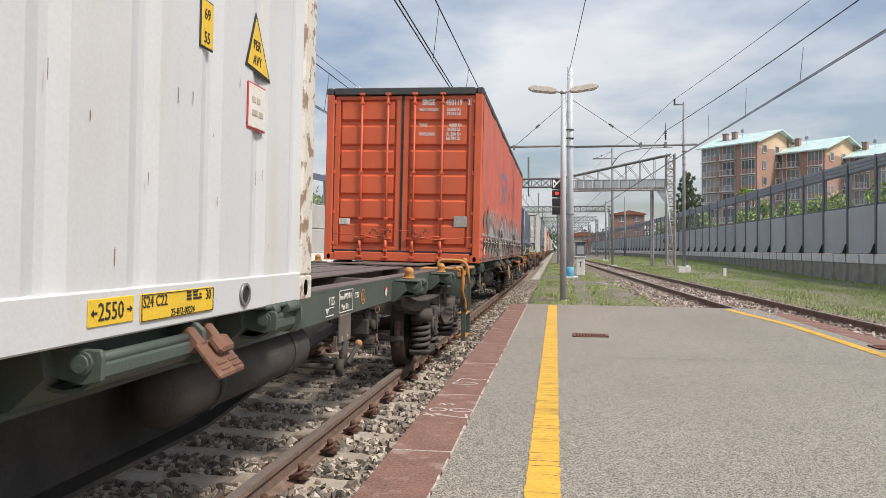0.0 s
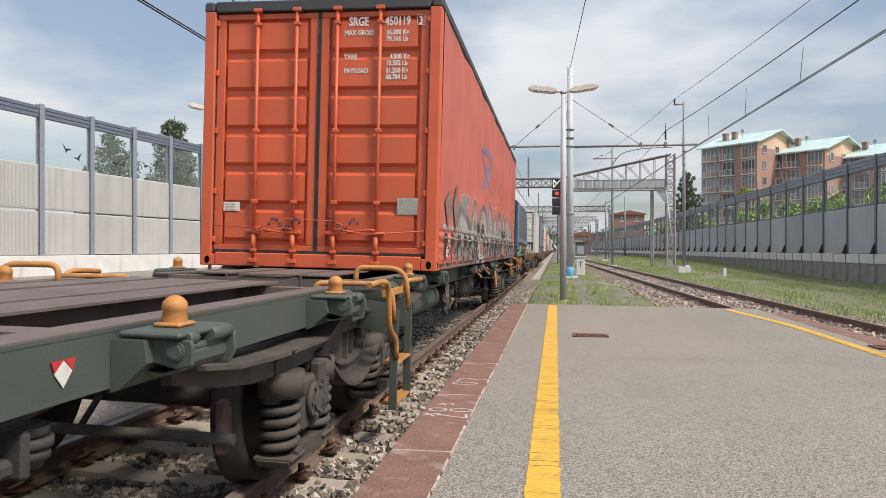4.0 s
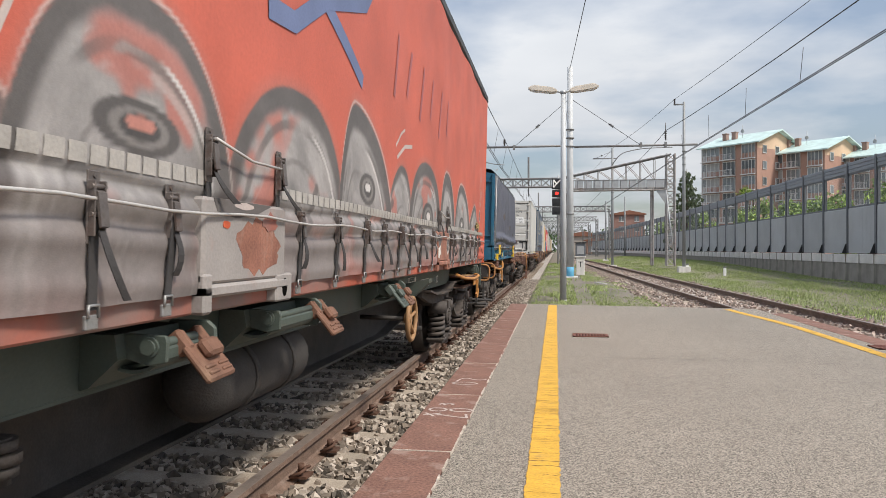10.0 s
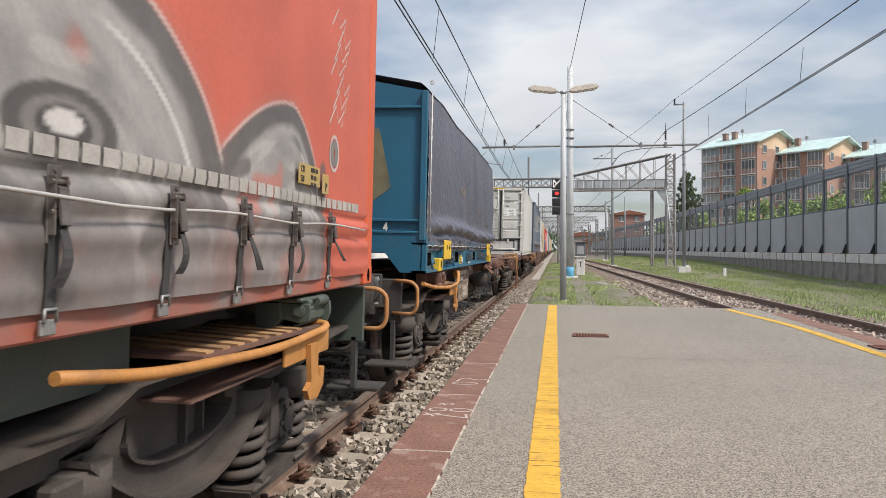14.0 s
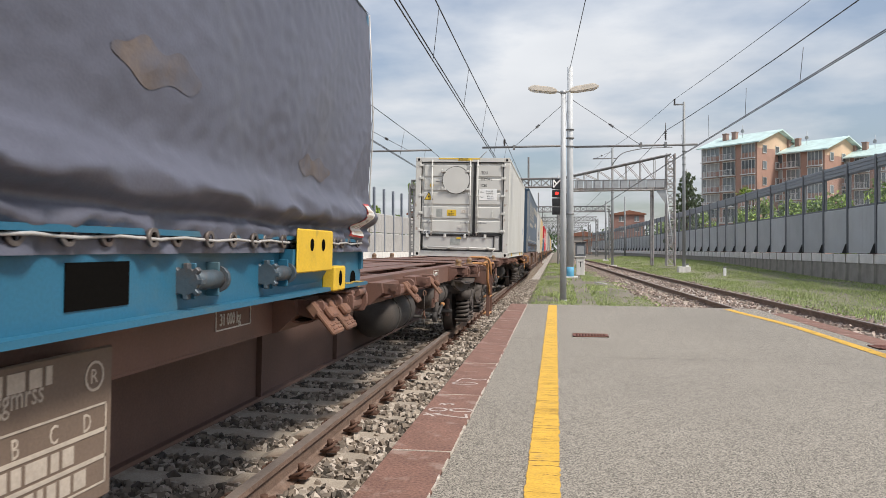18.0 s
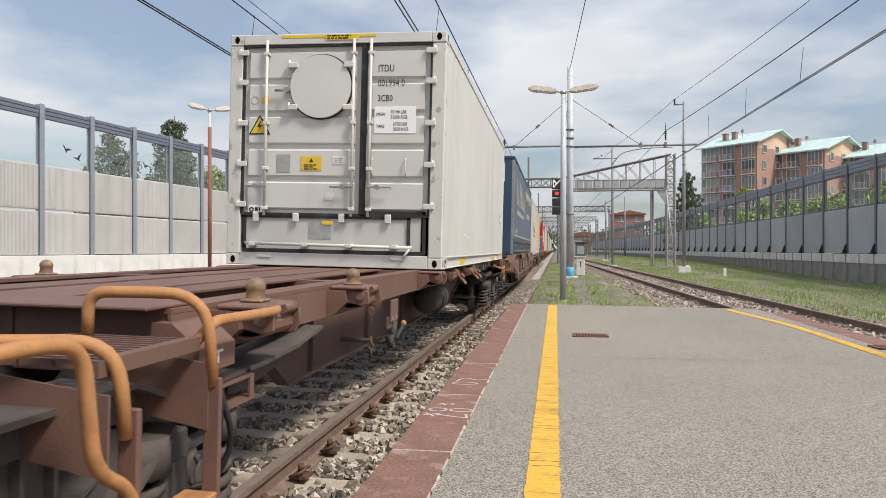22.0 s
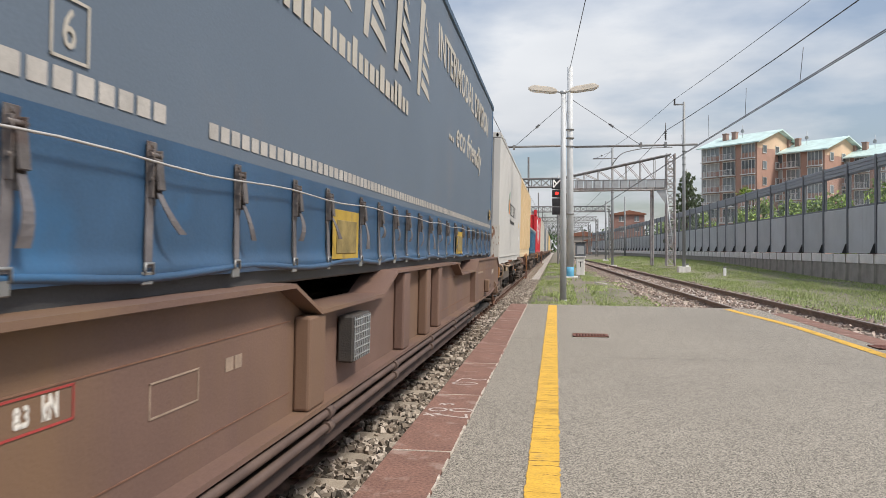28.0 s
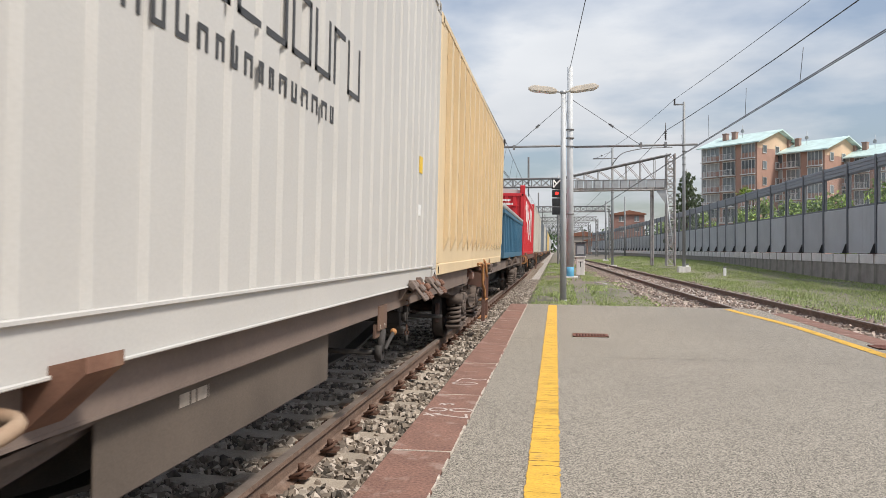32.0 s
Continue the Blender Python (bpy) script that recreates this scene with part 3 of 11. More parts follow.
box(bm, -0.32, -0.09, -0.13, 0.13, 0.0, 0.02)
foot_me = mesh_of("post_foot", bm, BLACK)
bm = bmesh.new(); rbox(bm, -0.13, 0.18, 0.012, 1.488, -0.42, -0.03, 0.01); block_me = mesh_of("wall_block", bm, CONCRETE)
bm = bmesh.new(); box(bm, -0.10, 0.15, 0, BAY, -1.6, -0.38); base_me = mesh_of("base_wall", bm, DARK_CONCRETE)
bm = bmesh.new(); box(bm, -0.155, -0.131, -0.02, 0.02, -0.5, -0.0); strip_me = mesh_of("joint_strip", bm, DARK_CONCRETE)


def hang(name, me, parent, m):
    ob = new(name, me)
    ob.parent = parent
    ob.matrix_basis = m
    return ob


BAR_Z = 0.80
y = Y0
for i in range(54):
    x, x2 = barrier_x(y), barrier_x(y + BAY)
    m = Matrix.Translation((x, y, BAR_Z)) @ Euler((0, 0, math.atan2(-(x2 - x), BAY))).to_matrix().to_4x4()
    for nm, me in (("post", post_me), ("panel", panel_me), ("pane", pane_me), ("pane_frame", pframe_me), ("cap_panel", cap_me), ("post_foot", foot_me), ("base_wall", base_me)):
        ob = hang(nm, me, nb, m)
        if nm == "pane":
            ob.visible_shadow = False
    for k in (0, 1.5):
        hang("wall_block", block_me, nb, m @ Matrix.Translation((0, k, 0)))
        if i < 26:
            hang("joint_strip", strip_me, nb, m @ Matrix.Translation((0, k, 0)))
    y += BAY

# the pale noise barrier behind the far platform
lb = thing("noise_barrier", "light grey ribbed noise barrier with clear upper panes and grey posts", "noise barrier", kind="structure")
LP0, LSTEP = Vector((-21.4, 27.9, 0.73)), Vector((0.28, 2.98, 0.0))
LBAY = LSTEP.length
lpost = bmesh.new()
for a, b in ((-0.11, -0.09), (0.09, 0.11)):
    box(lpost, a, b, -0.13, 0.13, 0, 6.35)
box(lpost, -0.09, 0.09, -0.01, 0.01, 0, 6.35)
lpost_me = mesh_of("post", lpost, LPOST)
bm = bmesh.new()
for z0, z1 in ((0.02, 1.86), (1.92, 3.80)):
    rbox(bm, -0.06, 0.06, 0.13, LBAY - 0.13, z0, z1, 0.04, 2)
    for i in range(40):
        yy = 0.2 + (LBAY - 0.4) * i / 39
        box(bm, 0.0605, 0.072, yy - 0.02, yy + 0.02, z0 + 0.08, z1 - 0.08)
lpanel_me = mesh_of("panel", bm, LPANEL)
bm = bmesh.new(); box(bm, -0.01, 0.01, 0.13, LBAY - 0.13, 3.84, 5.75); lpane_me = mesh_of("pane", bm, PANE)
bm = bmesh.new()
for i in range(3):
    rbox(bm, -0.06, 0.06 + 0.005 * i, 0.13, LBAY - 0.13, 5.76 + 0.17 * i, 5.92 + 0.17 * i, 0.02)
lcap_me = mesh_of("cap_panel", bm, LCAP)
bm = bmesh.new(); rbox(bm, -0.2, 0.25, 0.005, LBAY - 0.005, -1.1, -0.02, 0.012); lwall_me = mesh_of("wall_block", bm, CONCRETE)
bird = bmesh.new()
prism(bird, [(-0.30, 0.02), (-0.12, 0.06), (-0.02, 0.02), (0.06, 0.14), (0.26, 0.30), (0.10, 0.02), (0.14, -0.10), (0.04, -0.06), (-0.06, -0.02)], "x", 0.0115, 0.014)
bird_me = mesh_of("bird_sticker", bird, BLACK)
lrng = random.Random(9)
for i in range(-5, 26):
    p = LP0 + LSTEP * i
    m = Matrix.Translation(p) @ Euler((0, 0, math.atan2(-LSTEP.x, LSTEP.y))).to_matrix().to_4x4()
    for nm, me in (("post", lpost_me), ("panel", lpanel_me), ("pane", lpane_me), ("cap_panel", lcap_me), ("wall_block", lwall_me)):
        if i >= 12 and nm in ("pane", "cap_panel"):
            continue
        ob = hang(nm, me, lb, m)
        if nm == "pane":
            ob.visible_shadow = False
    if 0 <= i < 12:
        for q in range(2):
            hang("bird_sticker", bird_me, lb, m @ pose(0, lrng.uniform(0.6, LBAY - 0.6), lrng.uniform(4.3, 5.2), lrng.uniform(-60, 60)))

# the far platform
bm = bmesh.new(); box(bm, -19.0, -9.0, -30, 90, -0.55, -0.02)
solid("far_platform", bm, ASPHALT, "grey asphalt platform beyond the far track", "platform", "structure")


# ---- lamp posts ----
LAMP_SHELL = mat("cream_lamp_shell", (0.62, 0.56, 0.48), 0.5, var=0.06)
LAMP_LENS = glass("lamp_lens", (0.8, 0.8, 0.78), 0.2, 0.8)


def lamp_post(x, y, z0, h, foot_mat, foot_h, label, turn=0, span=0.92, rad=0.085):
    lp = thing("lamp_post", label, "lamp post", pose(x, y, z0, 0, 0, turn))
    bm = bmesh.new(); tube(bm, [(0, 0, foot_h), (0, 0, h * 0.55), (0, 0, h)], rad, 12, rad * 0.72); part("pole", bm, POLE_PAINT, lp)
    bm = bmesh.new(); tube(bm, [(0, 0, 0), (0, 0, foot_h)], rad * 1.03, 12, rad); part("pole_foot", bm, foot_mat, lp)
    bm = bmesh.new(); tube(bm, [(0, 0, h - 0.03), (0, 0, h + 0.04)], 0.075, 10); part("collar", bm, STEEL, lp)
    for s in (-1, 1):
        bm = bmesh.new(); tube(bm, [(0, 0, h), (s * 0.22, 0, h + 0.05)], 0.028, 8); part("arm", bm, POLE_PAINT, lp)
        t = bmesh.new()
        prism(t, [(0.16, 0.0), (0.30, -0.03), (span * 0.9, -0.02), (span, 0.04), (span * 0.86, 0.13), (0.30, 0.12), (0.16, 0.07)], "y", -0.10, 0.10)
        bmesh.ops.bevel(t, geom=t.edges[:], offset=0.022, segments=2, affect="EDGES")
        t.transform(Matrix.Translation((0, 0, h - 0.02)) @ Euler((0, radians(-7), 0)).to_matrix().to_4x4())
        if s < 0:
            t.transform(Matrix.Rotation(math.pi, 4, "Z"))
        head = part("lamp_head", t, LAMP_SHELL, lp)
        bm = bmesh.new(); rbox(bm, s * 0.34, s * span * 0.86, -0.07, 0.07, h - 0.055, h - 0.03, 0.008)
        bm.transform(Matrix.Translation((0, 0, h)) @ Euler((0, radians(-7) * s, 0)).to_matrix().to_4x4() @ Matrix.Translation((0, 0, -h)))
        part("lens", bm, LAMP_LENS, head)
    return lp


lamp_post(0.19, 19.07, -0.36, 5.36, POLE_PAINT, 0.05, "tall white steel lamp post with two cream lamp heads")
lamp_post(-11.2, 22.6, -0.02, 5.55, RUST_POLE, 5.0, "slim rust-red lamp post on the far platform", turn=40, span=0.7, rad=0.06)

# ---- overhead line masts, arms and wires ----
WIRE = mat("dark_copper_wire", (0.045, 0.045, 0.05), 0.5, 0.5, var=0.1)
GREY_STEEL = mat("weathered_grey_steel", (0.22, 0.22, 0.22), 0.65, 0.3, var=0.15, scale=4, stain=(0.17, 0.09, 0.06), stain_amt=0.3, stain_scale=3)
LATTICE = mat("pale_lattice_steel", (0.36, 0.345, 0.335), 0.65, 0.3, var=0.15, scale=3, stain=(0.2, 0.11, 0.08), stain_amt=0.35, stain_scale=2)
INSULATOR = mat("dark_insulator", (0.045, 0.035, 0.033), 0.35, var=0.1)


def insulator(parent, a, b):
    a, b = Vector(a), Vector(b)
    bm = bmesh.new()
    tube(bm, [a, b], 0.025, 8)
    for i in range(5):
        p = a.lerp(b, (i + 0.7) / 5.4)
        d = (b - a).normalized() * 0.012
        tube(bm, [p - d, p + d], 0.062, 10)
    return part("insulator", bm, INSULATOR, parent)


def mast(x, y, z0, h, r, label, arms=(), stays=(), band=False, tag="overhead_line_mast", paint=None):
    ms = thing(tag, label, "mast", pose(x, y, z0))
    bm = bmesh.new(); tube(bm, [(0, 0, 0.5 if band else 0), (0, 0, h * 0.5), (0, 0, h)], r, 14, r * 0.72); part("pole", bm, paint or POLE_PAINT, ms)
    if band:
        bm = bmesh.new(); tube(bm, [(0, 0, 0), (0, 0, 0.5)], r * 1.01, 14); part("painted_foot", bm, BLUE_BAND, ms)
    bm = bmesh.new(); box(bm, -0.35, 0.35, -0.35, 0.35, -0.3, 0.06); part("footing", bm, CONCRETE, ms)
    for z in (h * 0.3, h * 0.62, h * 0.66, h * 0.7):
        bm = bmesh.new(); tube(bm, [(0, 0, z), (0, 0, z + 0.05)], r * 1.12, 12); part("collar", bm, GREY_STEEL, ms)
    for x0, x1, z in arms:
        bm = bmesh.new(); tube(bm, [(x0, 0, z), (x1, 0, z)], 0.05, 8); part("cross_arm", bm, GREY_STEEL, ms)
    for x0, za, x1, zb in stays:
        bm = bmesh.new(); tube(bm, [(x0, 0, za), (x1, 0, zb)], 0.012, 6); part("stay", bm, WIRE, ms)
        insulator(ms, (x1 * 0.55, 0, za + (zb - za) * 0.55), (x1 * 0.62, 0, za + (zb - za) * 0.62))
    return ms


m1 = mast(0.66, 34.67, -0.34, 9.8, 0.175, "tall pale steel overhead line mast with long cross arms", arms=((-4.1, -0.17, 6.14), (0.17, 5.7, 6.08)), stays=((0, 8.35, -2.55, 6.18), (0, 8.35, 3.2, 6.1)), band=True)
for x in (-2.6, 3.2, 4.3):
    bm = bmesh.new(); box(bm, x - 0.05, x + 0.05, -0.07, 0.07, 6.0, 6.22); part("arm_clamp", bm, GREY_STEEL, m1)
insulator(m1, (-3.05, 0, 6.2), (-3.05, 0, 6.52))
bm = bmesh.new(); tube(bm, smooth_line([(-3.9, 0, 5.95), (-4.3, 0, 5.55), (-3.6, 0, 5.35), (-3.05, 0, 5.3)]), 0.02, 6); part("steady_arm", bm, GREY_STEEL, m1)
insulator(m1, (4.3, 0, 6.3), (4.3, 0, 6.75))
bm = bmesh.new(); tube(bm, smooth_line([(1.9, 0, 5.2), (2.3, 0, 5.75), (3.2, 0, 5.95), (4.6, 0, 5.98)]), 0.022, 6); part("steady_arm", bm, GREY_STEEL, m1)
bm = bmesh.new(); tube(bm, [(4.3, 0, 6.75), (4.3, 0, 7.1)], 0.02, 6); part("hanger", bm, GREY_STEEL, m1)

mast(-10.15, 37.0, -0.1, 9.5, 0.19, "pale steel overhead line mast by the far track", arms=((0.18, 3.9, 6.15),), stays=((0, 7.6, 2.6, 6.2),))
DULLMAST = mat("dull_galvanised_mast", (0.26, 0.27, 0.275), 0.6, 0.3, var=0.1, scale=3)
mr = mast(7.65, 46.0, -0.12, 10.0, 0.105, "slim grey steel feeder mast beside the siding", arms=((-0.6, 0.0, 9.85),), paint=DULLMAST)
insulator(mr, (-0.55, 0, 9.85), (-0.55, 0, 10.2))
mast(4.7, 63.0, -0.4, 9.9, 0.12, "slim grey overhead line mast", paint=DULLMAST, arms=((-1.6, 0.4, 9.0),), stays=((0, 9.6, -1.5, 9.0),))
mast(10.7, 118.0, -0.4, 9.6, 0.14, "distant grey overhead line mast", paint=DULLMAST)
mast(6.4, 97.0, -0.4, 7.6, 0.14, "distant grey overhead line mast", paint=DULLMAST, arms=((-2.6, 0.0, 6.4),))


def wire(pts, r, label, sag=0.0):
    bm = bmesh.new()
    line = []
    for a, b in zip(pts, pts[1:]):
        a, b = Vector(a), Vector(b)
        for i in range(9):
            u = i / 8
            line.append(a.lerp(b, u) - Vector((0, 0, sag * 4 * u * (1 - u))))
    tube(bm, line, r, 5)
    return solid("overhead_wire", bm, WIRE, label, "overhead wire", "structure")


def droppers(f, g, y0, y1, step):
    bm = bmesh.new()
    y = y0
    while y < y1:
        tube(bm, [f(y), g(y)], 0.008, 4)
        y += step
    solid("dropper_wires", bm, WIRE, "thin vertical dropper wires of the overhead line", "overhead wire", "structure")


for c, lab in ((-2.45, "twin contact wires over the goods track"), (-6.42, "twin contact wires over the far track")):
    for dx in (-0.035, 0.035):
        wire([(c + 0.12 * k + dx, y, 4.88) for k, y in ((1, -15.3), (-1, 34.7), (1, 84.7), (-1, 134.7), (1, 234.7))], 0.013, lab)
    wire([(c + 0.1, -15.3, 6.05), (c + 0.1, 34.7, 6.1), (c + 0.1, 84.7, 6.1), (c, 134.7, 6.1), (c, 234.7, 6.1)], 0.014, "carrier cable over the track", 0.18)
    droppers(lambda y: (c + 0.12 * (2 * abs((((y - 34.7) / 50) % 2) - 1) - 1) * -1, y, 4.88), lambda y: (c + 0.1, y, 5.95), -6, 84, 5.2)
wire([(10.3, 10, 9.6), (7.1, 46, 10.05), (5.0, 64, 9.8), (2.0, 118, 9.6)], 0.013, "feeder cable beside the siding", 0.15)
wire([(6.75, -4, 5.95), (5.0, 34.7, 6.42), (4.3, 63, 6.4), (2.6, 118, 6.2)], 0.014, "carrier cable over the siding", 0.32)
for dx in (-0.03, 0.03):
    wire([(6.42 + dx, -4, 4.83), (5.1 + dx, 34.7, 4.92), (4.3 + dx, 63, 4.9), (2.4 + dx, 118, 4.9)], 0.012, "contact wire over the siding")
droppers(lambda y: (6.42 - 1.32 * (y + 4) / 38.7, y, 4.85), lambda y: (6.75 - 1.75 * (y + 4) / 38.7, y, 5.72), 9.5, 32, 4.4)
wire([(1.95, -2, 9.6), (0.66, 34.7, 9.42)], 0.014, "feeder cable running to the mast top", 0.1)
wire([(0.66, 34.7, 9.1), (0.5, 90, 9.0)], 0.012, "feeder cable running to the mast top", 0.4)
wire([(-9.9, 37, 9.2), (-9.5, -20, 9.4)], 0.012, "feeder cable by the far track", 0.3)


# ---- signal gantry and the portals behind it ----
def bar(bm, a, b, w):
    a, b = Vector(a), Vector(b)
    d = (b - a).normalized()
    u = d.orthogonal().normalized() * w
    v = d.cross(u)
    r0 = [bm.verts.new(a + s) for s in (u + v, u - v, -u - v, v - u)]
    r1 = [bm.verts.new(b + s) for s in (u + v, u - v, -u - v, v - u)]
    for k in range(4):
        bm.faces.new((r0[k], r0[(k + 1) % 4], r1[(k + 1) % 4], r1[k]))
    bm.faces.new(r0[::-1]); bm.faces.new(r1)


def lattice_box(parent, a, b, w, h, n, member=0.02, m=LATTICE, axis="x", split=False):
    """A square lattice girder from a to b along axis: four chords and zigzag diagonals, each side a part."""
    a, b = Vector(a), Vector(b)
    if axis == "x":
        offs = [Vector((0, s * w / 2, t * h / 2)) for s, t in ((-1, -1), (1, -1), (1, 1), (-1, 1))]
    else:
        offs = [Vector((s * w / 2, t * h / 2, 0)) for s, t in ((-1, -1), (1, -1), (1, 1), (-1, 1))]
    for o in offs:
        bm = bmesh.new(); bar(bm, a + o, b + o, member * 1.6); part("chord", bm, m, parent)
    for k in range(4):
        o, q = offs[k], offs[(k + 1) % 4]
        lace = bmesh.new()
        for i in range(n):
            p0, p1 = a.lerp(b, i / n), a.lerp(b, (i + 1) / n)
            if not split:
                bar(lace, p0 + (o if i % 2 else q), p1 + (q if i % 2 else o), member); bar(lace, p0 + o, p0 + q, member)
                continue
            bm = bmesh.new(); bar(bm, p0 + (o if i % 2 else q), p1 + (q if i % 2 else o), member); part("diagonal_bar", bm, m, parent)
            bm = bmesh.new(); bar(bm, p0 + o, p0 + q, member); part("cross_bar", bm, m, parent)
        if split:
            lace.free()
        else:
            part("lacing", lace, m, parent)


ga = thing("signal_gantry", "weathered grey lattice cantilever gantry carrying a signal", "signal gantry", pose(0, 52, 0))
lattice_box(ga, (7.75, 0, -0.15), (7.75, 0, 7.5), 0.55, 0.55, 15, 0.022, axis="z", split=True)
lattice_box(ga, (6.55, 0.1, -0.1), (6.55, 0.1, 5.2), 0.1, 0.1, 4, 0.03, axis="z", split=True)
lattice_box(ga, (0.0, 0, 5.12), (7.5, 0, 5.12), 0.7, 0.14, 16, 0.016, split=True)
for s in (-0.35, 0.35):
    bm = bmesh.new(); bar(bm, (0, s, 5.85), (7.75, s, 7.45), 0.045); part("top_chord", bm, GREY_STEEL, ga)
    for i in range(7):
        x0, x1 = 1.0 + i * 0.95, 1.0 + (i + 1) * 0.95
        bm = bmesh.new(); bar(bm, (x0, s, 5.75), (x0, s, 5.85 + 0.206 * x0), 0.018); part("truss_post", bm, LATTICE, ga)
        if x1 < 7.6:
            bm = bmesh.new(); bar(bm, (x0, s, 5.85 + 0.206 * x0), (x1, s, 5.75), 0.018); part("diagonal_bar", bm, LATTICE, ga)
for i in range(11):
    bm = bmesh.new(); rbox(bm, 0.72 + i * 0.60, 0.72 + i * 0.60 + 0.55, -0.38, -0.365, 5.2, 5.72, 0.004); part("walkway_panel", bm, STEEL, ga)
bm = bmesh.new(); bar(bm, (0.1, -0.38, 5.74), (7.5, -0.38, 5.74), 0.02); part("handrail", bm, GREY_STEEL, ga)
for i in range(13):
    bm = bmesh.new(); bar(bm, (0.35 + i * 0.58, -0.385, 5.12), (0.35 + i * 0.58, -0.385, 5.74), 0.016); part("rail_post", bm, GREY_STEEL, ga)
bm = bmesh.new(); tube(bm, [(7.4, -0.5, 5.0), (7.9, -0.9, 0.0)], 0.04, 8); part("brace", bm, STEEL, ga)
bm = bmesh.new(); prism(bm, [(6.7, 5.1), (7.5, 5.1), (7.5, 3.9)], "y", -0.3, -0.28); part("gusset", bm, STEEL, ga)

sg = thing("railway_signal", "black multi-aspect railway signal with a white sign, showing red", "railway signal", pose(0.08, 51.5, 0))
bm = bmesh.new(); rbox(bm, -0.36, 0.36, -0.05, 0.05, 5.15, 5.9, 0.05); part("sign_board", bm, BLACK, sg)
WHITE_SIGN = mat("white_sign", (0.8, 0.8, 0.78), 0.5, var=0.03)
bm = bmesh.new()
bar(bm, (-0.24, -0.06, 5.27), (0.22, -0.06, 5.78), 0.035); bar(bm, (-0.24, -0.062, 5.78), (-0.02, -0.062, 5.52), 0.035); bar(bm, (-0.24, -0.064, 5.3), (-0.24, -0.064, 5.78), 0.03)
part("white_symbol", bm, WHITE_SIGN, sg)
for i, zz in enumerate((4.85, 4.25, 3.65)):
    bm = bmesh.new(); rbox(bm, -0.33, 0.33, -0.05, 0.05, zz - 0.27, zz + 0.27, 0.06, 2); bd = part("lamp_board", bm, BLACK, sg)
    bm = bmesh.new(); disc(bm, (0, -0.12, zz), 0.12, "y", 0.065, 18)
    part("lens", bm, glow("signal_red", (0.9, 0.03, 0.02), 1.5) if i == 0 else BLACK, bd)
bm = bmesh.new(); tube(bm, [(0.1, 0.1, 3.3), (0.1, 0.1, 6.1)], 0.05, 8); part("signal_post", bm, STEEL, sg)


def portal(x0, x1, y, z, h=0.75, legs=True):
    pt = thing("overhead_portal", "distant grey lattice portal over the tracks", "line portal", pose(0, y, 0))
    lattice_box(pt, (x0, 0, z), (x1, 0, z), 0.5, h, int((x1 - x0) / 0.8), 0.03, GREY_STEEL)
    for x in (x0, x1):
        if legs:
            lattice_box(pt, (x, 0, -0.4), (x, 0, z), 0.4, 0.4, 9, 0.03, GREY_STEEL, axis="z")
    for x in (-6.4, -2.4, 1.5):
        if x0 < x < x1:
            bm = bmesh.new(); bar(bm, (x, 0, z), (x, 0, z + 2.3), 0.06); part("king_post", bm, GREY_STEEL, pt)
            bm = bmesh.new(); bar(bm, (x, 0, z - 1.2), (x, 0, z), 0.04); part("drop_post", bm, GREY_STEEL, pt)


portal(-13, 0.4, 66, 6.9)
for yy in (104, 138, 168, 205, 250):
    portal(-13, 7.5, yy, 6.6)

# the concrete post with a small cabinet
tp = thing("telephone_post", "white concrete post with a black cabinet and the letter T", "line telephone", pose(1.26, 38.6, -0.36))
bm = bmesh.new(); rbox(bm, -0.21, 0.21, -0.16, 0.16, 0, 0.92, 0.02); part("post", bm, CONCRETE, tp)
bm = bmesh.new(); rbox(bm, -0.28, 0.28, -0.2, 0.2, 0.92, 0.98, 0.01); part("slab", bm, CONCRETE, tp)
bm = bmesh.new(); rbox(bm, -0.25, 0.25, -0.2, 0.2, 0.98, 1.66, 0.02); part("cabinet", bm, BARRIER_POST, tp)
bm = bmesh.new(); rbox(bm, -0.17, 0.17, -0.215, -0.202, 1.08, 1.5, 0.005); part("cabinet_door", bm, STEEL, tp)
bm = bmesh.new(); rbox(bm, -0.30, 0.30, -0.25, 0.25, 1.66, 1.71, 0.01); part("hood", bm, BLACK, tp)
letters(tp, "T", 0.42, on_end(-0.13, -0.164, 0.42), BLACK)

# small things in the grass
bm = bmesh.new(); tube(bm, [(1.55, 30, -0.35), (1.75, 28.9, -0.33), (1.9, 28.4, -0.34)], 0.03, 6)
solid("cable_duct", bm, CONCRETE, "short pale cable duct lying in the grass", "cable duct")
for x, y in ((7.95, 46.6), (8.7, 40), (2.6, 70)):
    mk = thing("marker_stake", "short white marker stake in the grass", "marker", pose(x, y, ground_z(x, y)))
    bm = bmesh.new(); rbox(bm, -0.07, 0.07, -0.05, 0.05, -0.05, 0.42, 0.01); part("stake", bm, WHITE_SIGN, mk)
    bm = bmesh.new(); rbox(bm, -0.072, 0.072, -0.052, 0.052, 0.42, 0.5, 0.01); part("stake_cap", bm, GREY_STEEL, mk)

# ---- apartment houses behind the barrier ----
BRICK = mat("red_brick_render", (0.37, 0.225, 0.175), 0.9, var=0.1, scale=0.6, fine=0.08, fine_scale=8)
PEACH = mat("peach_render", (0.58, 0.42, 0.29), 0.9, var=0.06, scale=0.5)
TEAL = mat("pale_green_copper_roof", (0.52, 0.66, 0.63), 0.5, var=0.16, scale=0.6)
WINFRAME = mat("pale_window_frame", (0.62, 0.62, 0.61), 0.5, var=0.04)
WINDOW = mat("dark_window_glass", (0.15, 0.17, 0.18), 0.12, var=0.25, scale=0.5, bump=0, each=0.6)
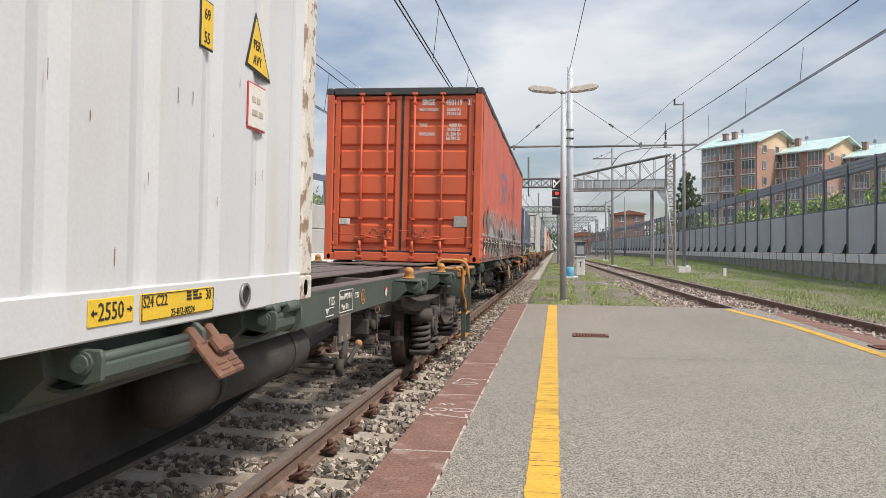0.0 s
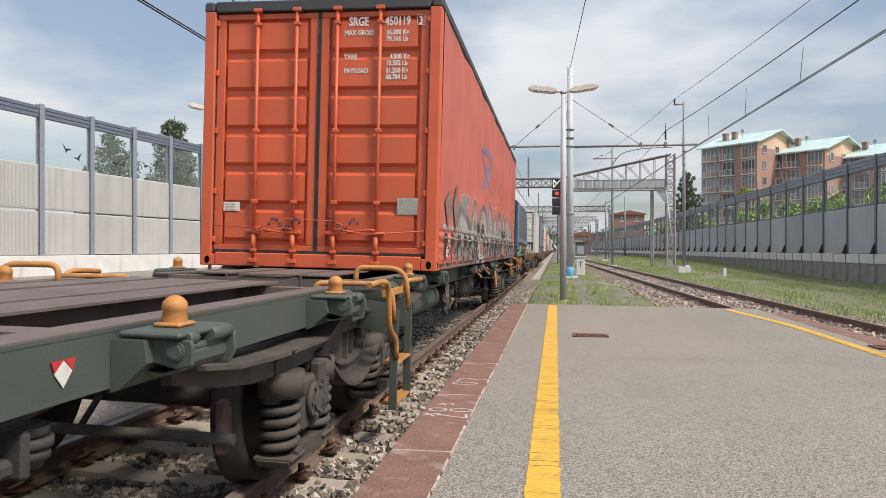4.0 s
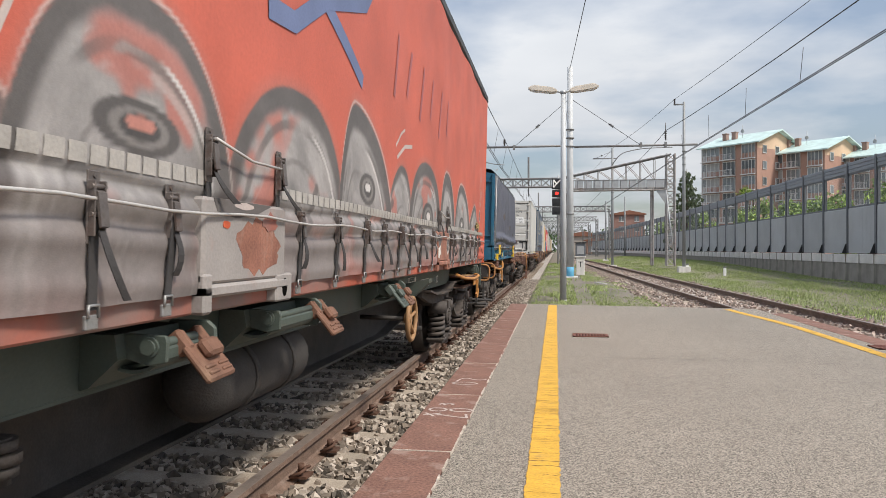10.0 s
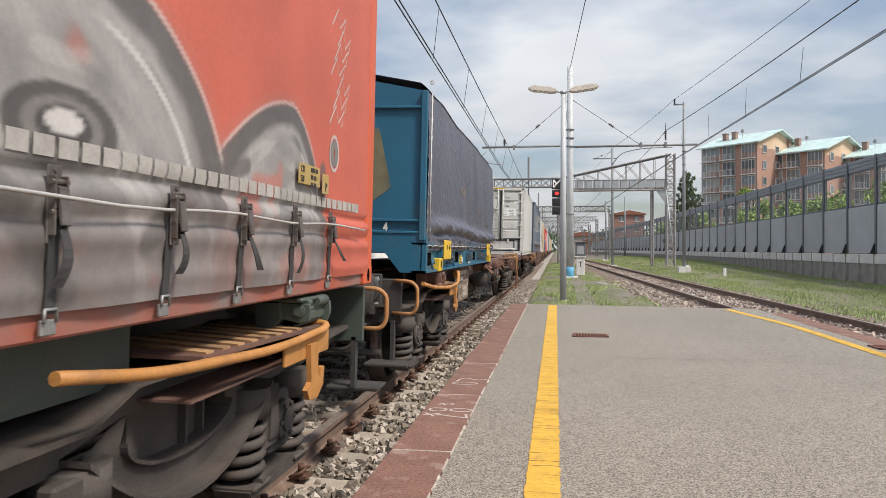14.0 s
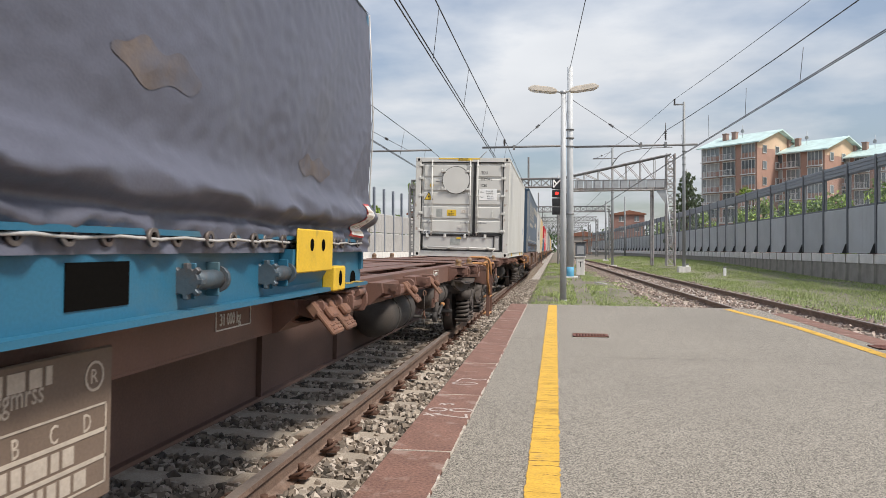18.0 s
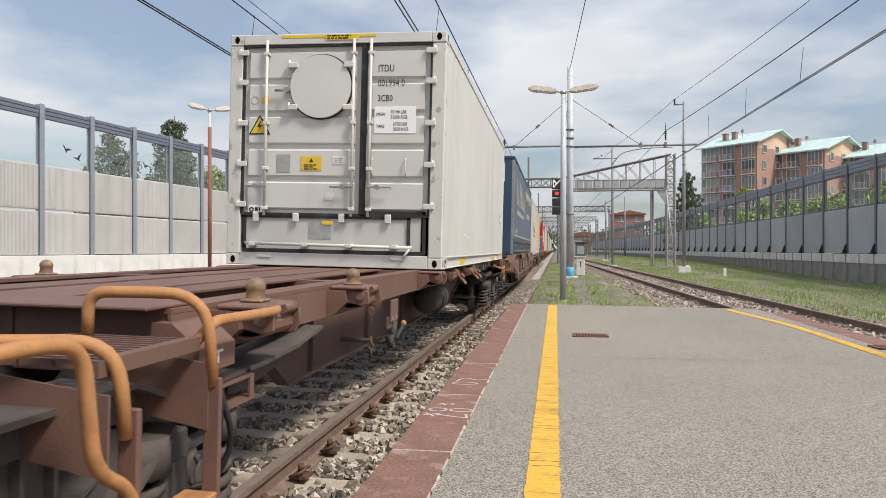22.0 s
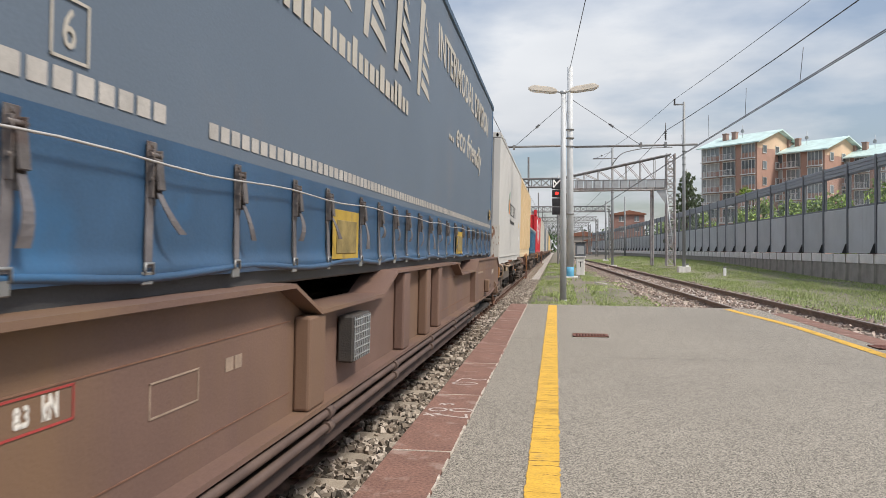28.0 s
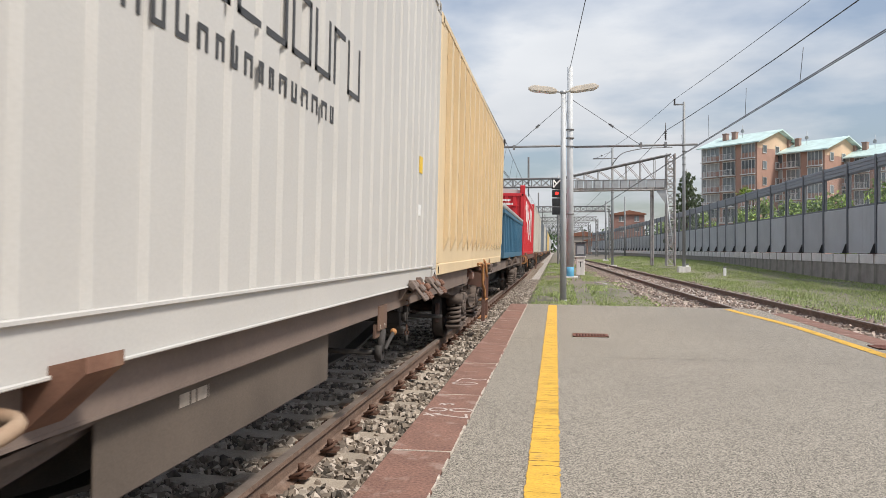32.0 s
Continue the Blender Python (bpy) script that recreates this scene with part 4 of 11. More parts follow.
SHUTTER = mat("grey_roller_shutter", (0.36, 0.36, 0.35), 0.7, var=0.05, each=0.2)
CHIMNEY = mat("dusty_brick_chimney", (0.30, 0.20, 0.165), 0.9, var=0.12, scale=1.5)
brng = random.Random(21)


bm = bmesh.new(); box(bm, -0.02, 0.02, -0.02, 0.02, 0, 0.96)
BALUSTER = mesh_of("baluster", bm, WINFRAME)


def apartment(corner, label):
    """Long balcony front along -u, gable front along +v; local x runs along the long front from the near corner, local y along the gable."""
    ap = thing("apartment_house", label, "apartment house", Matrix.Translation(corner) @ Euler((0, 0, radians(132.5))).to_matrix().to_4x4())
    L, D, H, P = 12.4, 12.6, 20.6, 2.4
    st = 2.94
    # local: x 0..L is the long front (its outside is +y side mirrored to -y), y 0..-D depth
    bm = bmesh.new()
    prism(bm, [(0, -0.3), (-D, -0.3), (-D, H), (-D / 2, H + P), (0, H)], "x", 0.5, L)
    part("wall", bm, BRICK, ap)
    bm = bmesh.new(); prism(bm, [(-0.02, H - 1.1), (-D, H - 1.1), (-D, H), (-D / 2, H + P), (-0.02, H)], "x", 0.47, 0.495); part("gable_wall", bm, PEACH, ap)
    for s in (0, 1):
        bm = bmesh.new()
        a, b = (0.9, H - 0.28) if s == 0 else (-D - 0.9, H - 0.28), (-D / 2, H + P + 0.06)
        prism(bm, [a, b, (b[0], b[1] + 0.22), (a[0], a[1] + 0.22)], "x", -0.5, L + 0.6)
        rf = part("roof", bm, TEAL, ap)
        if s == 0:
            for x, hh in ((7.3, 1.6), (9.3, 1.5)):
                bm = bmesh.new(); box(bm, x - 0.42, x + 0.42, -3.6, -2.8, H + 0.4, H + 1.1 + hh); part("chimney", bm, CHIMNEY, rf)
                bm = bmesh.new(); box(bm, x - 0.5, x + 0.5, -3.68, -2.72, H + 1.1 + hh, H + 1.26 + hh); part("chimney_cap", bm, CHIMNEY, rf)
            bm = bmesh.new(); tube(bm, [(5.6, -3.2, H + 1), (5.6, -3.2, H + 4.0)], 0.05, 5); disc(bm, (5.6, -3.2, H + 2.8), 0.36, "y", 0.1, 12); part("aerial", bm, STEEL, rf)
    bays = ((0.9, 3.6, "glass"), (3.9, 5.0, "pier"), (5.0, 7.6, "balcony"), (7.6, 8.4, "pier"), (8.4, 11.2, "shutter"), (11.3, 12.3, "glass"))
    for k in range(2, 7):
        z = k * st + 0.1
        for x0, x1, kind in bays:
            if kind == "pier":
                continue
            w = thing("window", "", "")
            w.parent = ap
            bm = bmesh.new(); box(bm, x0 + 0.06, x1 - 0.06, 0.004, 0.05, z + (1.0 if kind != "balcony" else 0.1), z + 2.55); part("pane", bm, WINDOW if kind != "shutter" or brng.random() < 0.45 else SHUTTER, w)
            bm = bmesh.new()
            n = 4 if kind == "glass" else 3
            for i in range(n + 1):
                x = x0 + (x1 - x0) * i / n
                box(bm, x - 0.045, x + 0.045, 0.03, 0.12, z + 0.05, z + 2.65)
            box(bm, x0, x1, 0.03, 0.13, z + 2.55, z + 2.68)
            part("window_frame", bm, WINFRAME, w)
            bm = bmesh.new(); box(bm, x0 - 0.05, x1 + 0.05, 0.0, 1.1 if kind != "glass" else 0.5, z - 0.12, z + 0.06); part("balcony_slab", bm, WINFRAME, w)
            if kind != "glass":
                bm = bmesh.new()
                d = 1.06
                for i in range(11):
                    hang("baluster", BALUSTER, w, pose(x0 + (x1 - x0) * i / 10, d, z + 0.06))
                box(bm, x0, x1, d - 0.03, d + 0.03, z + 1.02, z + 1.08)
                part("balcony_railing", bm, WINFRAME, w)
        for y in (-2.2, -6.2, -10.0):
            w = thing("window", "", "")
            w.parent = ap
            bm = bmesh.new(); box(bm, 0.40, 0.465, y - 0.55, y + 0.55, z + 0.95, z + 2.3); part("pane", bm, WINDOW, w)
            bm = bmesh.new()
            for a, b, c, d in ((y - 0.62, y - 0.55, z + 0.9, z + 2.36), (y + 0.55, y + 0.62, z + 0.9, z + 2.36), (y - 0.62, y + 0.62, z + 2.3, z + 2.37), (y - 0.66, y + 0.66, z + 0.84, z + 0.95)):
                box(bm, 0.37, 0.468, a, b, c, d)
            part("window_frame", bm, WINFRAME, w)
    return ap


apartment((36.5, 140, 0), "red-brick apartment house with balconies and a pale green roof")
apartment((47.3, 138, -1.8), "red-brick apartment house with glazed balconies and a pale green roof")
apartment((58.2, 136, -3.0), "peach-gabled apartment house with a pale green roof")


def block_house(x, y, w, d, h, wall, roof_m, label, storeys=3, turn=0, roof=1.6):
    hs = thing("house", label, "house", pose(x, y, -0.5, 0, 0, turn))
    bm = bmesh.new(); box(bm, 0, w, 0, d, 0, h); part("wall", bm, wall, hs)
    bm = bmesh.new(); prism(bm, [(-0.5, h), (w + 0.5, h), (w + 0.5, h + 0.25), (w / 2, h + roof), (-0.5, h + 0.25)], "y", -0.5, d + 0.5); part("roof", bm, roof_m, hs)
    sh = h / storeys
    n = max(2, int(w / 3.2))
    for k in range(storeys):
        for i in range(n):
            cx = w * (i + 0.5) / n
            wd = new("window"); wd.parent = hs
            bm = bmesh.new(); box(bm, cx - 0.6, cx + 0.6, -0.03, -0.004, k * sh + 0.9, k * sh + 2.3); part("pane", bm, WINDOW, wd)
            bm = bmesh.new(); box(bm, cx - 0.7, cx + 0.7, -0.12, -0.034, k * sh + 0.8, k * sh + 0.9); box(bm, cx - 0.04, cx + 0.04, -0.06, -0.034, k * sh + 0.9, k * sh + 2.3); part("window_frame", bm, WINFRAME, wd)
    return hs


TILES = mat("brown_roof_tiles", (0.22, 0.10, 0.065), 0.9, var=0.15, scale=1)
GREYWALL = mat("grey_house_render", (0.42, 0.38, 0.34), 0.9, var=0.08, scale=0.5)
block_house(15.6, 205, 8.2, 12, 10.9, mat("dull_red_brick", (0.27, 0.16, 0.135), 0.9, var=0.12, scale=0.6), TILES, "long red house behind the barrier", 4, roof=1.2)
block_house(2.6, 215, 11, 10, 5.2, GREYWALL, TILES, "small grey station building far along the track", 1, roof=1.5)
block_house(7.8, 190, 4.5, 8, 3.6, CHIMNEY, TILES, "low red shed beside the track", 1, roof=0.9)
block_house(-24, 120, 8, 9, 7.2, PEACH, TILES, "ochre house beyond the far barrier", 2, roof=1.6)

# ---- trees ----
BARK = mat("grey_brown_bark", (0.11, 0.08, 0.055), 0.95, var=0.25, scale=8, bump=0.5)
LEAF_LIGHT = islands("spring_leaves", (0.30, 0.38, 0.09), 0.5, 0.6, tint=(0.12, 0.21, 0.03), bump=0)
LEAF_DARK = islands("dark_leaves", (0.055, 0.095, 0.03), 0.5, 0.7, tint=(0.045, 0.085, 0.028), bump=0)
NEEDLE = islands("conifer_needles", (0.13, 0.16, 0.085), 0.5, 0.75, tint=(0.09, 0.125, 0.07), bump=0)


def leaf_mesh(centres, spread, n, size, seed, droop=0.0):
    """Small pointed leaves strewn round given clump centres."""
    r = np.random.RandomState(seed)
    c = np.array(centres)
    k = r.randint(0, len(c), n)
    d = r.normal(0, 1, (n, 3))
    d /= np.linalg.norm(d, axis=1)[:, None]
    p = c[k] + d * (spread * r.uniform(0.25, 1.0, (n, 1)) ** 0.6)
    p[:, 2] -= droop * r.uniform(0, 1, n)
    a = r.normal(0, 1, (n, 3)); a /= np.linalg.norm(a, axis=1)[:, None]
    b = np.cross(a, r.normal(0, 1, (n, 3))); b /= np.linalg.norm(b, axis=1)[:, None]
    s = size * r.uniform(0.6, 1.4, (n, 1))
    co = np.stack([p - a * s, p + b * s * 0.5, p + a * s, p - b * s * 0.5], 1).reshape(-1, 3)
    me = bpy.data.meshes.new("crown")
    me.from_pydata(co.tolist(), [], np.arange(4 * n).reshape(-1, 4).tolist())
    return me


def broadleaf(x, y, h, w, seed, leaf, label, n=2600, size=0.16):
    r = random.Random(seed)
    tr = thing("tree", label, "tree", pose(x, y, -0.5, 0, 0, r.uniform(0, 360)))
    bm = bmesh.new()
    tube(bm, [(0, 0, 0), (0.05, 0.03, h * 0.3), (0.0, 0.1, h * 0.62)], h * 0.028, 8, h * 0.014)
    part("trunk", bm, BARK, tr)
    cents = []
    for i in range(9):
        a, e = r.uniform(0, 6.28), r.uniform(0.35, 0.97)
        rad = w * 0.5 * (1 - abs(e - 0.6)) * r.uniform(0.4, 1.0)
        tip = Vector((math.cos(a) * rad, math.sin(a) * rad, h * e))
        bm = bmesh.new()
        tube(bm, [(0, 0.05, h * 0.55 * e), tip * 0.55 + Vector((0, 0, h * e * 0.38)), tip], h * 0.010, 5, h * 0.003)
        part("limb", bm, BARK, tr)
        for q in range(3):
            cents.append((tip.x + r.uniform(-1, 1) * w * 0.13, tip.y + r.uniform(-1, 1) * w * 0.13, tip.z + r.uniform(-1, 0.6) * h * 0.07))
    me = leaf_mesh(cents, w * 0.15, n, size, seed)
    me.materials.append(leaf)
    cr = new("crown", me)
    cr.parent = tr
    return tr


def conifer(x, y, z0, h, w, seed, label, n=34, leaves=14000, puff=0.40):
    r = random.Random(seed)
    tr = thing("conifer", label, "tree", pose(x, y, z0))
    bm = bmesh.new(); tube(bm, [(0, 0, 0), (0, 0, h * 0.5), (0, 0, h)], h * 0.018, 7, 0.02); part("trunk", bm, BARK, tr)
    cents = []
    for i in range(n):
        u = 0.12 + 0.86 * i / n
        ln = w * 0.5 * (1 - u) ** 0.75 * r.uniform(0.65, 1.15) + 0.15
        a = i * 2.4 + r.uniform(-0.4, 0.4)
        tip = Vector((math.cos(a) * ln, math.sin(a) * ln, h * u - ln * 0.12 + 0.08 * ln))
        bm = bmesh.new(); tube(bm, [(0, 0, h * u), tip], 0.035, 4, 0.01); part("limb", bm, BARK, tr)
        m = max(3, int(ln * 4))
        for q in range(m):
            v = (q + 1) / m
            cents.append((tip.x * v + r.uniform(-0.12, 0.12), tip.y * v + r.uniform(-0.12, 0.12), h * u + (tip.z - h * u) * v - 0.05))
    me = leaf_mesh(cents, puff, leaves, 0.10, seed, 0.25)
    me.materials.append(NEEDLE)
    cr = new("crown", me)
    cr.parent = tr
    return tr


conifer(14.45, 85, -0.4, 10.4, 6.2, 31, "dark green layered cedar behind the barrier", 60, 22000, 0.17)
conifer(-25.2, 45.8, -0.4, 10.3, 7.0, 32, "broad dark pine behind the far barrier", 44, 26000, 0.38)
conifer(-25.2, 39, -0.4, 8.2, 6.6, 33, "dark pine behind the far barrier")
conifer(-26.0, 48.5, -0.4, 9.3, 6.6, 34, "dark pine behind the far barrier")
conifer(-31.5, 34, -0.4, 8.4, 5.6, 35, "dark pine behind the far barrier")
for x, y, h, w, s in ((-33, 30, 9.2, 6, 1), (-38, 37, 9.0, 6, 2), (-30.5, 60, 8.4, 6, 3), (-27, 72, 8.0, 5, 4), (-27, 84, 8.2, 5.5, 5), (-24, 95, 8.4, 5, 6), (-18, 92, 9.5, 5, 7), (-15.5, 104, 9.0, 5, 8)):
    broadleaf(x, y, h, w, 100 + s, LEAF_DARK if s < 3 else LEAF_LIGHT, "leafy green tree behind the far barrier", 4200, 0.2)
for i, (x, y, h, w) in enumerate(((16.5, 28, 5.2, 4.4), (16.6, 33, 5.3, 4.6), (16.8, 37.5, 4.9, 4.4), (16.6, 43, 4.8, 4.4), (16.6, 49, 4.6, 4.4), (17.5, 56, 4.6, 4.2), (17, 64, 4.4, 4.4), (18, 73, 5.0, 4.6), (21, 80, 6.5, 4), (25, 100, 9.6, 5), (17, 92, 5.5, 4.5), (15.5, 105, 5.6, 4.5))):
    broadleaf(x, y, h, w, 200 + i, LEAF_LIGHT, "bright green spring tree behind the barrier", 2600, 0.14)

# far woods close the view along the line
bm_pts = np.random.RandomState(40)
cl = []
for i in range(260):
    x = bm_pts.uniform(-260, 320)
    cl.append((x, bm_pts.uniform(330, 420), bm_pts.uniform(1, 8)))
me = leaf_mesh(cl, 6.0, 16000, 0.9, 41)
me.materials.append(LEAF_DARK)
tagged(new("distant_trees", me), "hazy belt of distant trees on the horizon", "trees", kind="stuff")

# ---- the goods train ----
FLOOR = 1.09
MOVING = []        # (thing, its place along the line at the start)
TURNING = []       # wheelsets: (part, place on its wagon)
GREEN = mat("dark_green_wagon_paint", (0.062, 0.079, 0.066), 0.6, var=0.14, scale=3, fine=0.06, stain=(0.085, 0.07, 0.055), stain_amt=0.4, stain_scale=1.6, bump=0.12)
TOPGREY = mat("worn_deck_paint", (0.135, 0.105, 0.095), 0.75, var=0.18, scale=4, stain=(0.15, 0.10, 0.08), stain_amt=0.45, stain_scale=2.5, bump=0.2)
BROWN = mat("red_brown_wagon_paint", (0.158, 0.083, 0.062), 0.65, var=0.14, scale=2.5, fine=0.06, stain=(0.10, 0.07, 0.055), stain_amt=0.4, stain_scale=1.5, bump=0.12)
DUSTY = mat("dull_brown_wagon_paint", (0.165, 0.125, 0.105), 0.75, var=0.14, scale=1.8, fine=0.06, stain=(0.24, 0.18, 0.14), stain_amt=0.35, stain_scale=1.4, streak=True, bump=0.12)
TAN = mat("dusty_brown_wagon_paint", (0.140, 0.084, 0.066), 0.7, var=0.2, scale=1.3, fine=0.08, stain=(0.175, 0.105, 0.062), stain_amt=0.6, stain_scale=0.9, streak=True, bump=0.12)
SOOT = mat("grimy_running_gear", (0.046, 0.041, 0.0375), 0.8, var=0.25, scale=5, fine=0.12, stain=(0.07, 0.053, 0.042), stain_amt=0.45, stain_scale=3, bump=0.3)
DUSTGREY = mat("dusty_grey_brown_plate", (0.115, 0.092, 0.08), 0.8, var=0.15, scale=5, stain=(0.17, 0.13, 0.10), stain_amt=0.35, stain_scale=4)
SPRING = mat("dusty_spring_steel", (0.085, 0.076, 0.07), 0.7, 0.2, var=0.2, scale=8, stain=(0.13, 0.10, 0.08), stain_amt=0.3, stain_scale=5)
WHEEL = mat("dark_wheel_steel", (0.045, 0.037, 0.033), 0.7, 0.4, var=0.25, scale=6, stain=(0.10, 0.05, 0.035), stain_amt=0.4, stain_scale=3)
SHOE = mat("rust_red_brake_shoe", (0.105, 0.062, 0.05), 0.85, var=0.2, stain=(0.3, 0.22, 0.2), stain_amt=0.3, stain_scale=8)
AMBER = mat("worn_yellow_handrail", (0.44, 0.20, 0.055), 0.6, var=0.18, scale=6, stain=(0.22, 0.10, 0.05), stain_amt=0.45, stain_scale=5)
AMBER2 = mat("rusty_orange_handrail", (0.40, 0.19, 0.07), 0.7, var=0.2, scale=6, stain=(0.18, 0.08, 0.045), stain_amt=0.4, stain_scale=6)
RUST = mat("brown_rust", (0.17, 0.085, 0.055), 0.85, var=0.25, scale=7, stain=(0.27, 0.17, 0.11), stain_amt=0.3, stain_scale=6)
MARK = mat("white_stencil", (0.62, 0.60, 0.56), 0.8, var=0.12, scale=20)
GREYMARK = mat("faded_stencil", (0.44, 0.375, 0.31), 0.85, var=0.12, scale=20)
RUBBER = mat("black_rubber", (0.018, 0.018, 0.019), 0.7, var=0.1)
YMARK = mat("yellow_marking", (0.66, 0.42, 0.03), 0.6, var=0.1, scale=6, stain=(0.2, 0.15, 0.08), stain_amt=0.2, stain_scale=8)


def frame_marks(parent, x, y0, y1, z0, z1, m, t=0.006):
    """A thin painted rectangle on a side face."""
    bm = bmesh.new()
    for a, b, c, d in ((y0, y1, z0, z0 + t), (y0, y1, z1 - t, z1), (y0, y0 + t, z0, z1), (y1 - t, y1, z0, z1)):
        box(bm, x, x + 0.002, a, b, c, d)
    return part("painted_frame", bm, m, parent)


def bars(parent, x, y0, z0, rows, h, gap, m, seed, width=0.4):
    """Small writing that cannot be read."""
    r = random.Random(seed)
    bm = bmesh.new()
    for i in range(rows):
        y = y0
        end = y0 + width * r.uniform(0.65, 1.0)
        while y < end:
            w = r.uniform(0.02, 0.08)
            box(bm, x, x + 0.002, y, min(y + w, end), z0 - i * (h + gap) - h, z0 - i * (h + gap))
            y += w + 0.015
    return part("small_print", bm, m, parent)


def coil():
    bm = bmesh.new()
    pts = []
    for i in range(54):
        a = i / 11 * 2 * math.pi
        pts.append((0.088 * math.cos(a), 0.088 * math.sin(a), 0.0 + 0.30 * i / 53))
    tube(bm, pts, 0.025, 7)
    return mesh_of("coil_spring", bm, SPRING)


COIL = coil()
bm = bmesh.new()
rbox(bm, -0.08, 0.08, -0.13, 0.13, 0.30, 0.60, 0.02)
disc(bm, (0.08, 0, 0.46), 0.105, "x", 0.035, 16)
disc(bm, (0.115, 0, 0.46), 0.06, "x", 0.012, 12)
for a in range(6):
    disc(bm, (0.115, 0.085 * math.cos(a * 1.047), 0.46 + 0.085 * math.sin(a * 1.047)), 0.013, "x", 0.014, 6)
prism(bm, [(-0.36, 0.17), (0.36, 0.17), (0.38, 0.205), (0.14, 0.24), (-0.14, 0.24), (-0.38, 0.205)], "x", -0.09, 0.09)
rbox(bm, -0.11, 0.11, -0.37, -0.17, 0.20, 0.225, 0.008)
rbox(bm, -0.11, 0.11, 0.17, 0.37, 0.20, 0.225, 0.008)
AXLEBOX = mesh_of("axle_box", bm, SOOT)
bm = bmesh.new()
rbox(bm, -0.03, 0.03, -0.09, 0.09, 0.0, 0.30, 0.01); box(bm, -0.045, 0.045, -0.05, 0.05, 0.05, 0.2)
SNUBBER = mesh_of("friction_block", bm, SOOT)


def lathe(bm, profile, seg=32):
    """Rings of (x, r) about the x axis."""
    rings = [[bm.verts.new((x, r * math.cos(2 * math.pi * k / seg), r * math.sin(2 * math.pi * k / seg))) for k in range(seg)] for x, r in profile]
    for a, b in zip(rings, rings[1:]):
        for k in range(seg):
            f = bm.faces.new((a[k], b[k], b[(k + 1) % seg], a[(k + 1) % seg]))
            f.smooth = True


bm = bmesh.new()
for s in (-1, 1):
    lathe(bm, [(s * x, r) for x, r in ((0.69, 0.10), (0.69, 0.15), (0.715, 0.17), (0.735, 0.30), (0.69, 0.40), (0.685, 0.488), (0.715, 0.488), (0.73, 0.463), (0.815, 0.459), (0.82, 0.40), (0.775, 0.37), (0.76, 0.17), (0.83, 0.13), (0.83, 0.06))])
tube(bm, [(-1.02, 0, 0), (1.02, 0, 0)], 0.075, 14)
for s in (-1, 1):
    for a in range(3):
        box(bm, *(sorted((s * 0.822, s * 0.826))), -0.03 + 0.25 * math.cos(a * 2.1), 0.03 + 0.25 * math.cos(a * 2.1), -0.05 + 0.25 * math.sin(a * 2.1), 0.05 + 0.25 * math.sin(a * 2.1))
bmesh.ops.recalc_face_normals(bm, faces=bm.faces[:])
WHEELSET = mesh_of("wheelset", bm, WHEEL)

# one bogie's side frame: upper girder, lower girder with an oval opening between, ribs
bm = bmesh.new()
for s in (-1, 1):
    xa, xb = sorted((s * 0.955, s * 1.0))
    prism(bm, [(-1.32, 0.66), (-0.62, 0.66), (-0.42, 0.75), (0.42, 0.75), (0.62, 0.66), (1.32, 0.66), (1.34, 0.78), (0.70, 0.78), (0.45, 0.87), (-0.45, 0.87), (-0.70, 0.78), (-1.34, 0.78)], "x", xa, xb)
    # the web below: a bowed plate with an oval opening
    bow = [(0.70 * math.cos(math.pi * (1 + k / 20)), 0.70 - 0.29 * (1 - math.cos(math.pi * (1 + k / 20)) ** 2)) for k in range(21)]
    eye = [(0.40 * math.cos(math.pi * (1 + k / 20)), 0.655 - 0.125 * math.sin(math.pi * k / 20)) for k in range(21)]
    for k in range(20):
        prism(bm, [bow[k], bow[k + 1], eye[k + 1], eye[k]], "x", xa, xb)
        prism(bm, [eye[k], eye[k + 1], (eye[k + 1][0], eye[k + 1][1] + 0.014), (eye[k][0], eye[k][1] + 0.014)], "x", *sorted((s * 0.86, s * 1.03)))
    prism(bm, [(-0.70, 0.70), (-0.40, 0.655), (-0.36, 0.76), (-0.66, 0.68)], "x", xa, xb); prism(bm, [(0.70, 0.70), (0.40, 0.655), (0.36, 0.76), (0.66, 0.68)], "x", xa, xb)
    for yy in (0.08, 0.22):
        box(bm, *sorted((s * 0.84, s * 0.985)), yy - 0.008, yy + 0.008, 0.46, 0.76)
    fa, fb = sorted((s * 0.83, s * 1.10))
    top = [(-1.34, 0.78), (-0.70, 0.78), (-0.45, 0.87), (0.45, 0.87), (0.70, 0.78), (1.34, 0.78)]
    for a, b in zip(top, top[1:]):
        prism(bm, [a, b, (b[0], b[1] + 0.02), (a[0], a[1] + 0.02)], "x", fa, fb)
    for a, b in zip(bow, bow[1:]):
        prism(bm, [a, b, (b[0], b[1] - 0.02), (a[0], a[1] - 0.02)], "x", fa, fb)
    for q in (-1, 1):
        prism(bm, [(q * 1.30, 0.66), (q * 1.62, 0.675), (q * 1.95, 0.72), (q * 2.35, 0.80), (q * 2.35, 0.86), (q * 1.95, 0.805), (q * 1.55, 0.785), (q * 1.30, 0.78)], "x", xa, xb)
        up = [(1.30, 0.78), (1.55, 0.785), (1.95, 0.805), (2.35, 0.86)]
        for a, b in zip(up, up[1:]):
            prism(bm, [(q * a[0], a[1]), (q * b[0], b[1]), (q * b[0], b[1] + 0.02), (q * a[0], a[1] + 0.02)], "x", *sorted((s * 0.83, s * 1.10)))
    for yy in (-0.9, 0.9):
        for q in (-0.27, 0.27):
            lathe_c = Vector((s * 0.98, yy + q, 0.53))
            tube(bm, [lathe_c, lathe_c + Vector((0, 0, 0.14))], 0.125, 14)
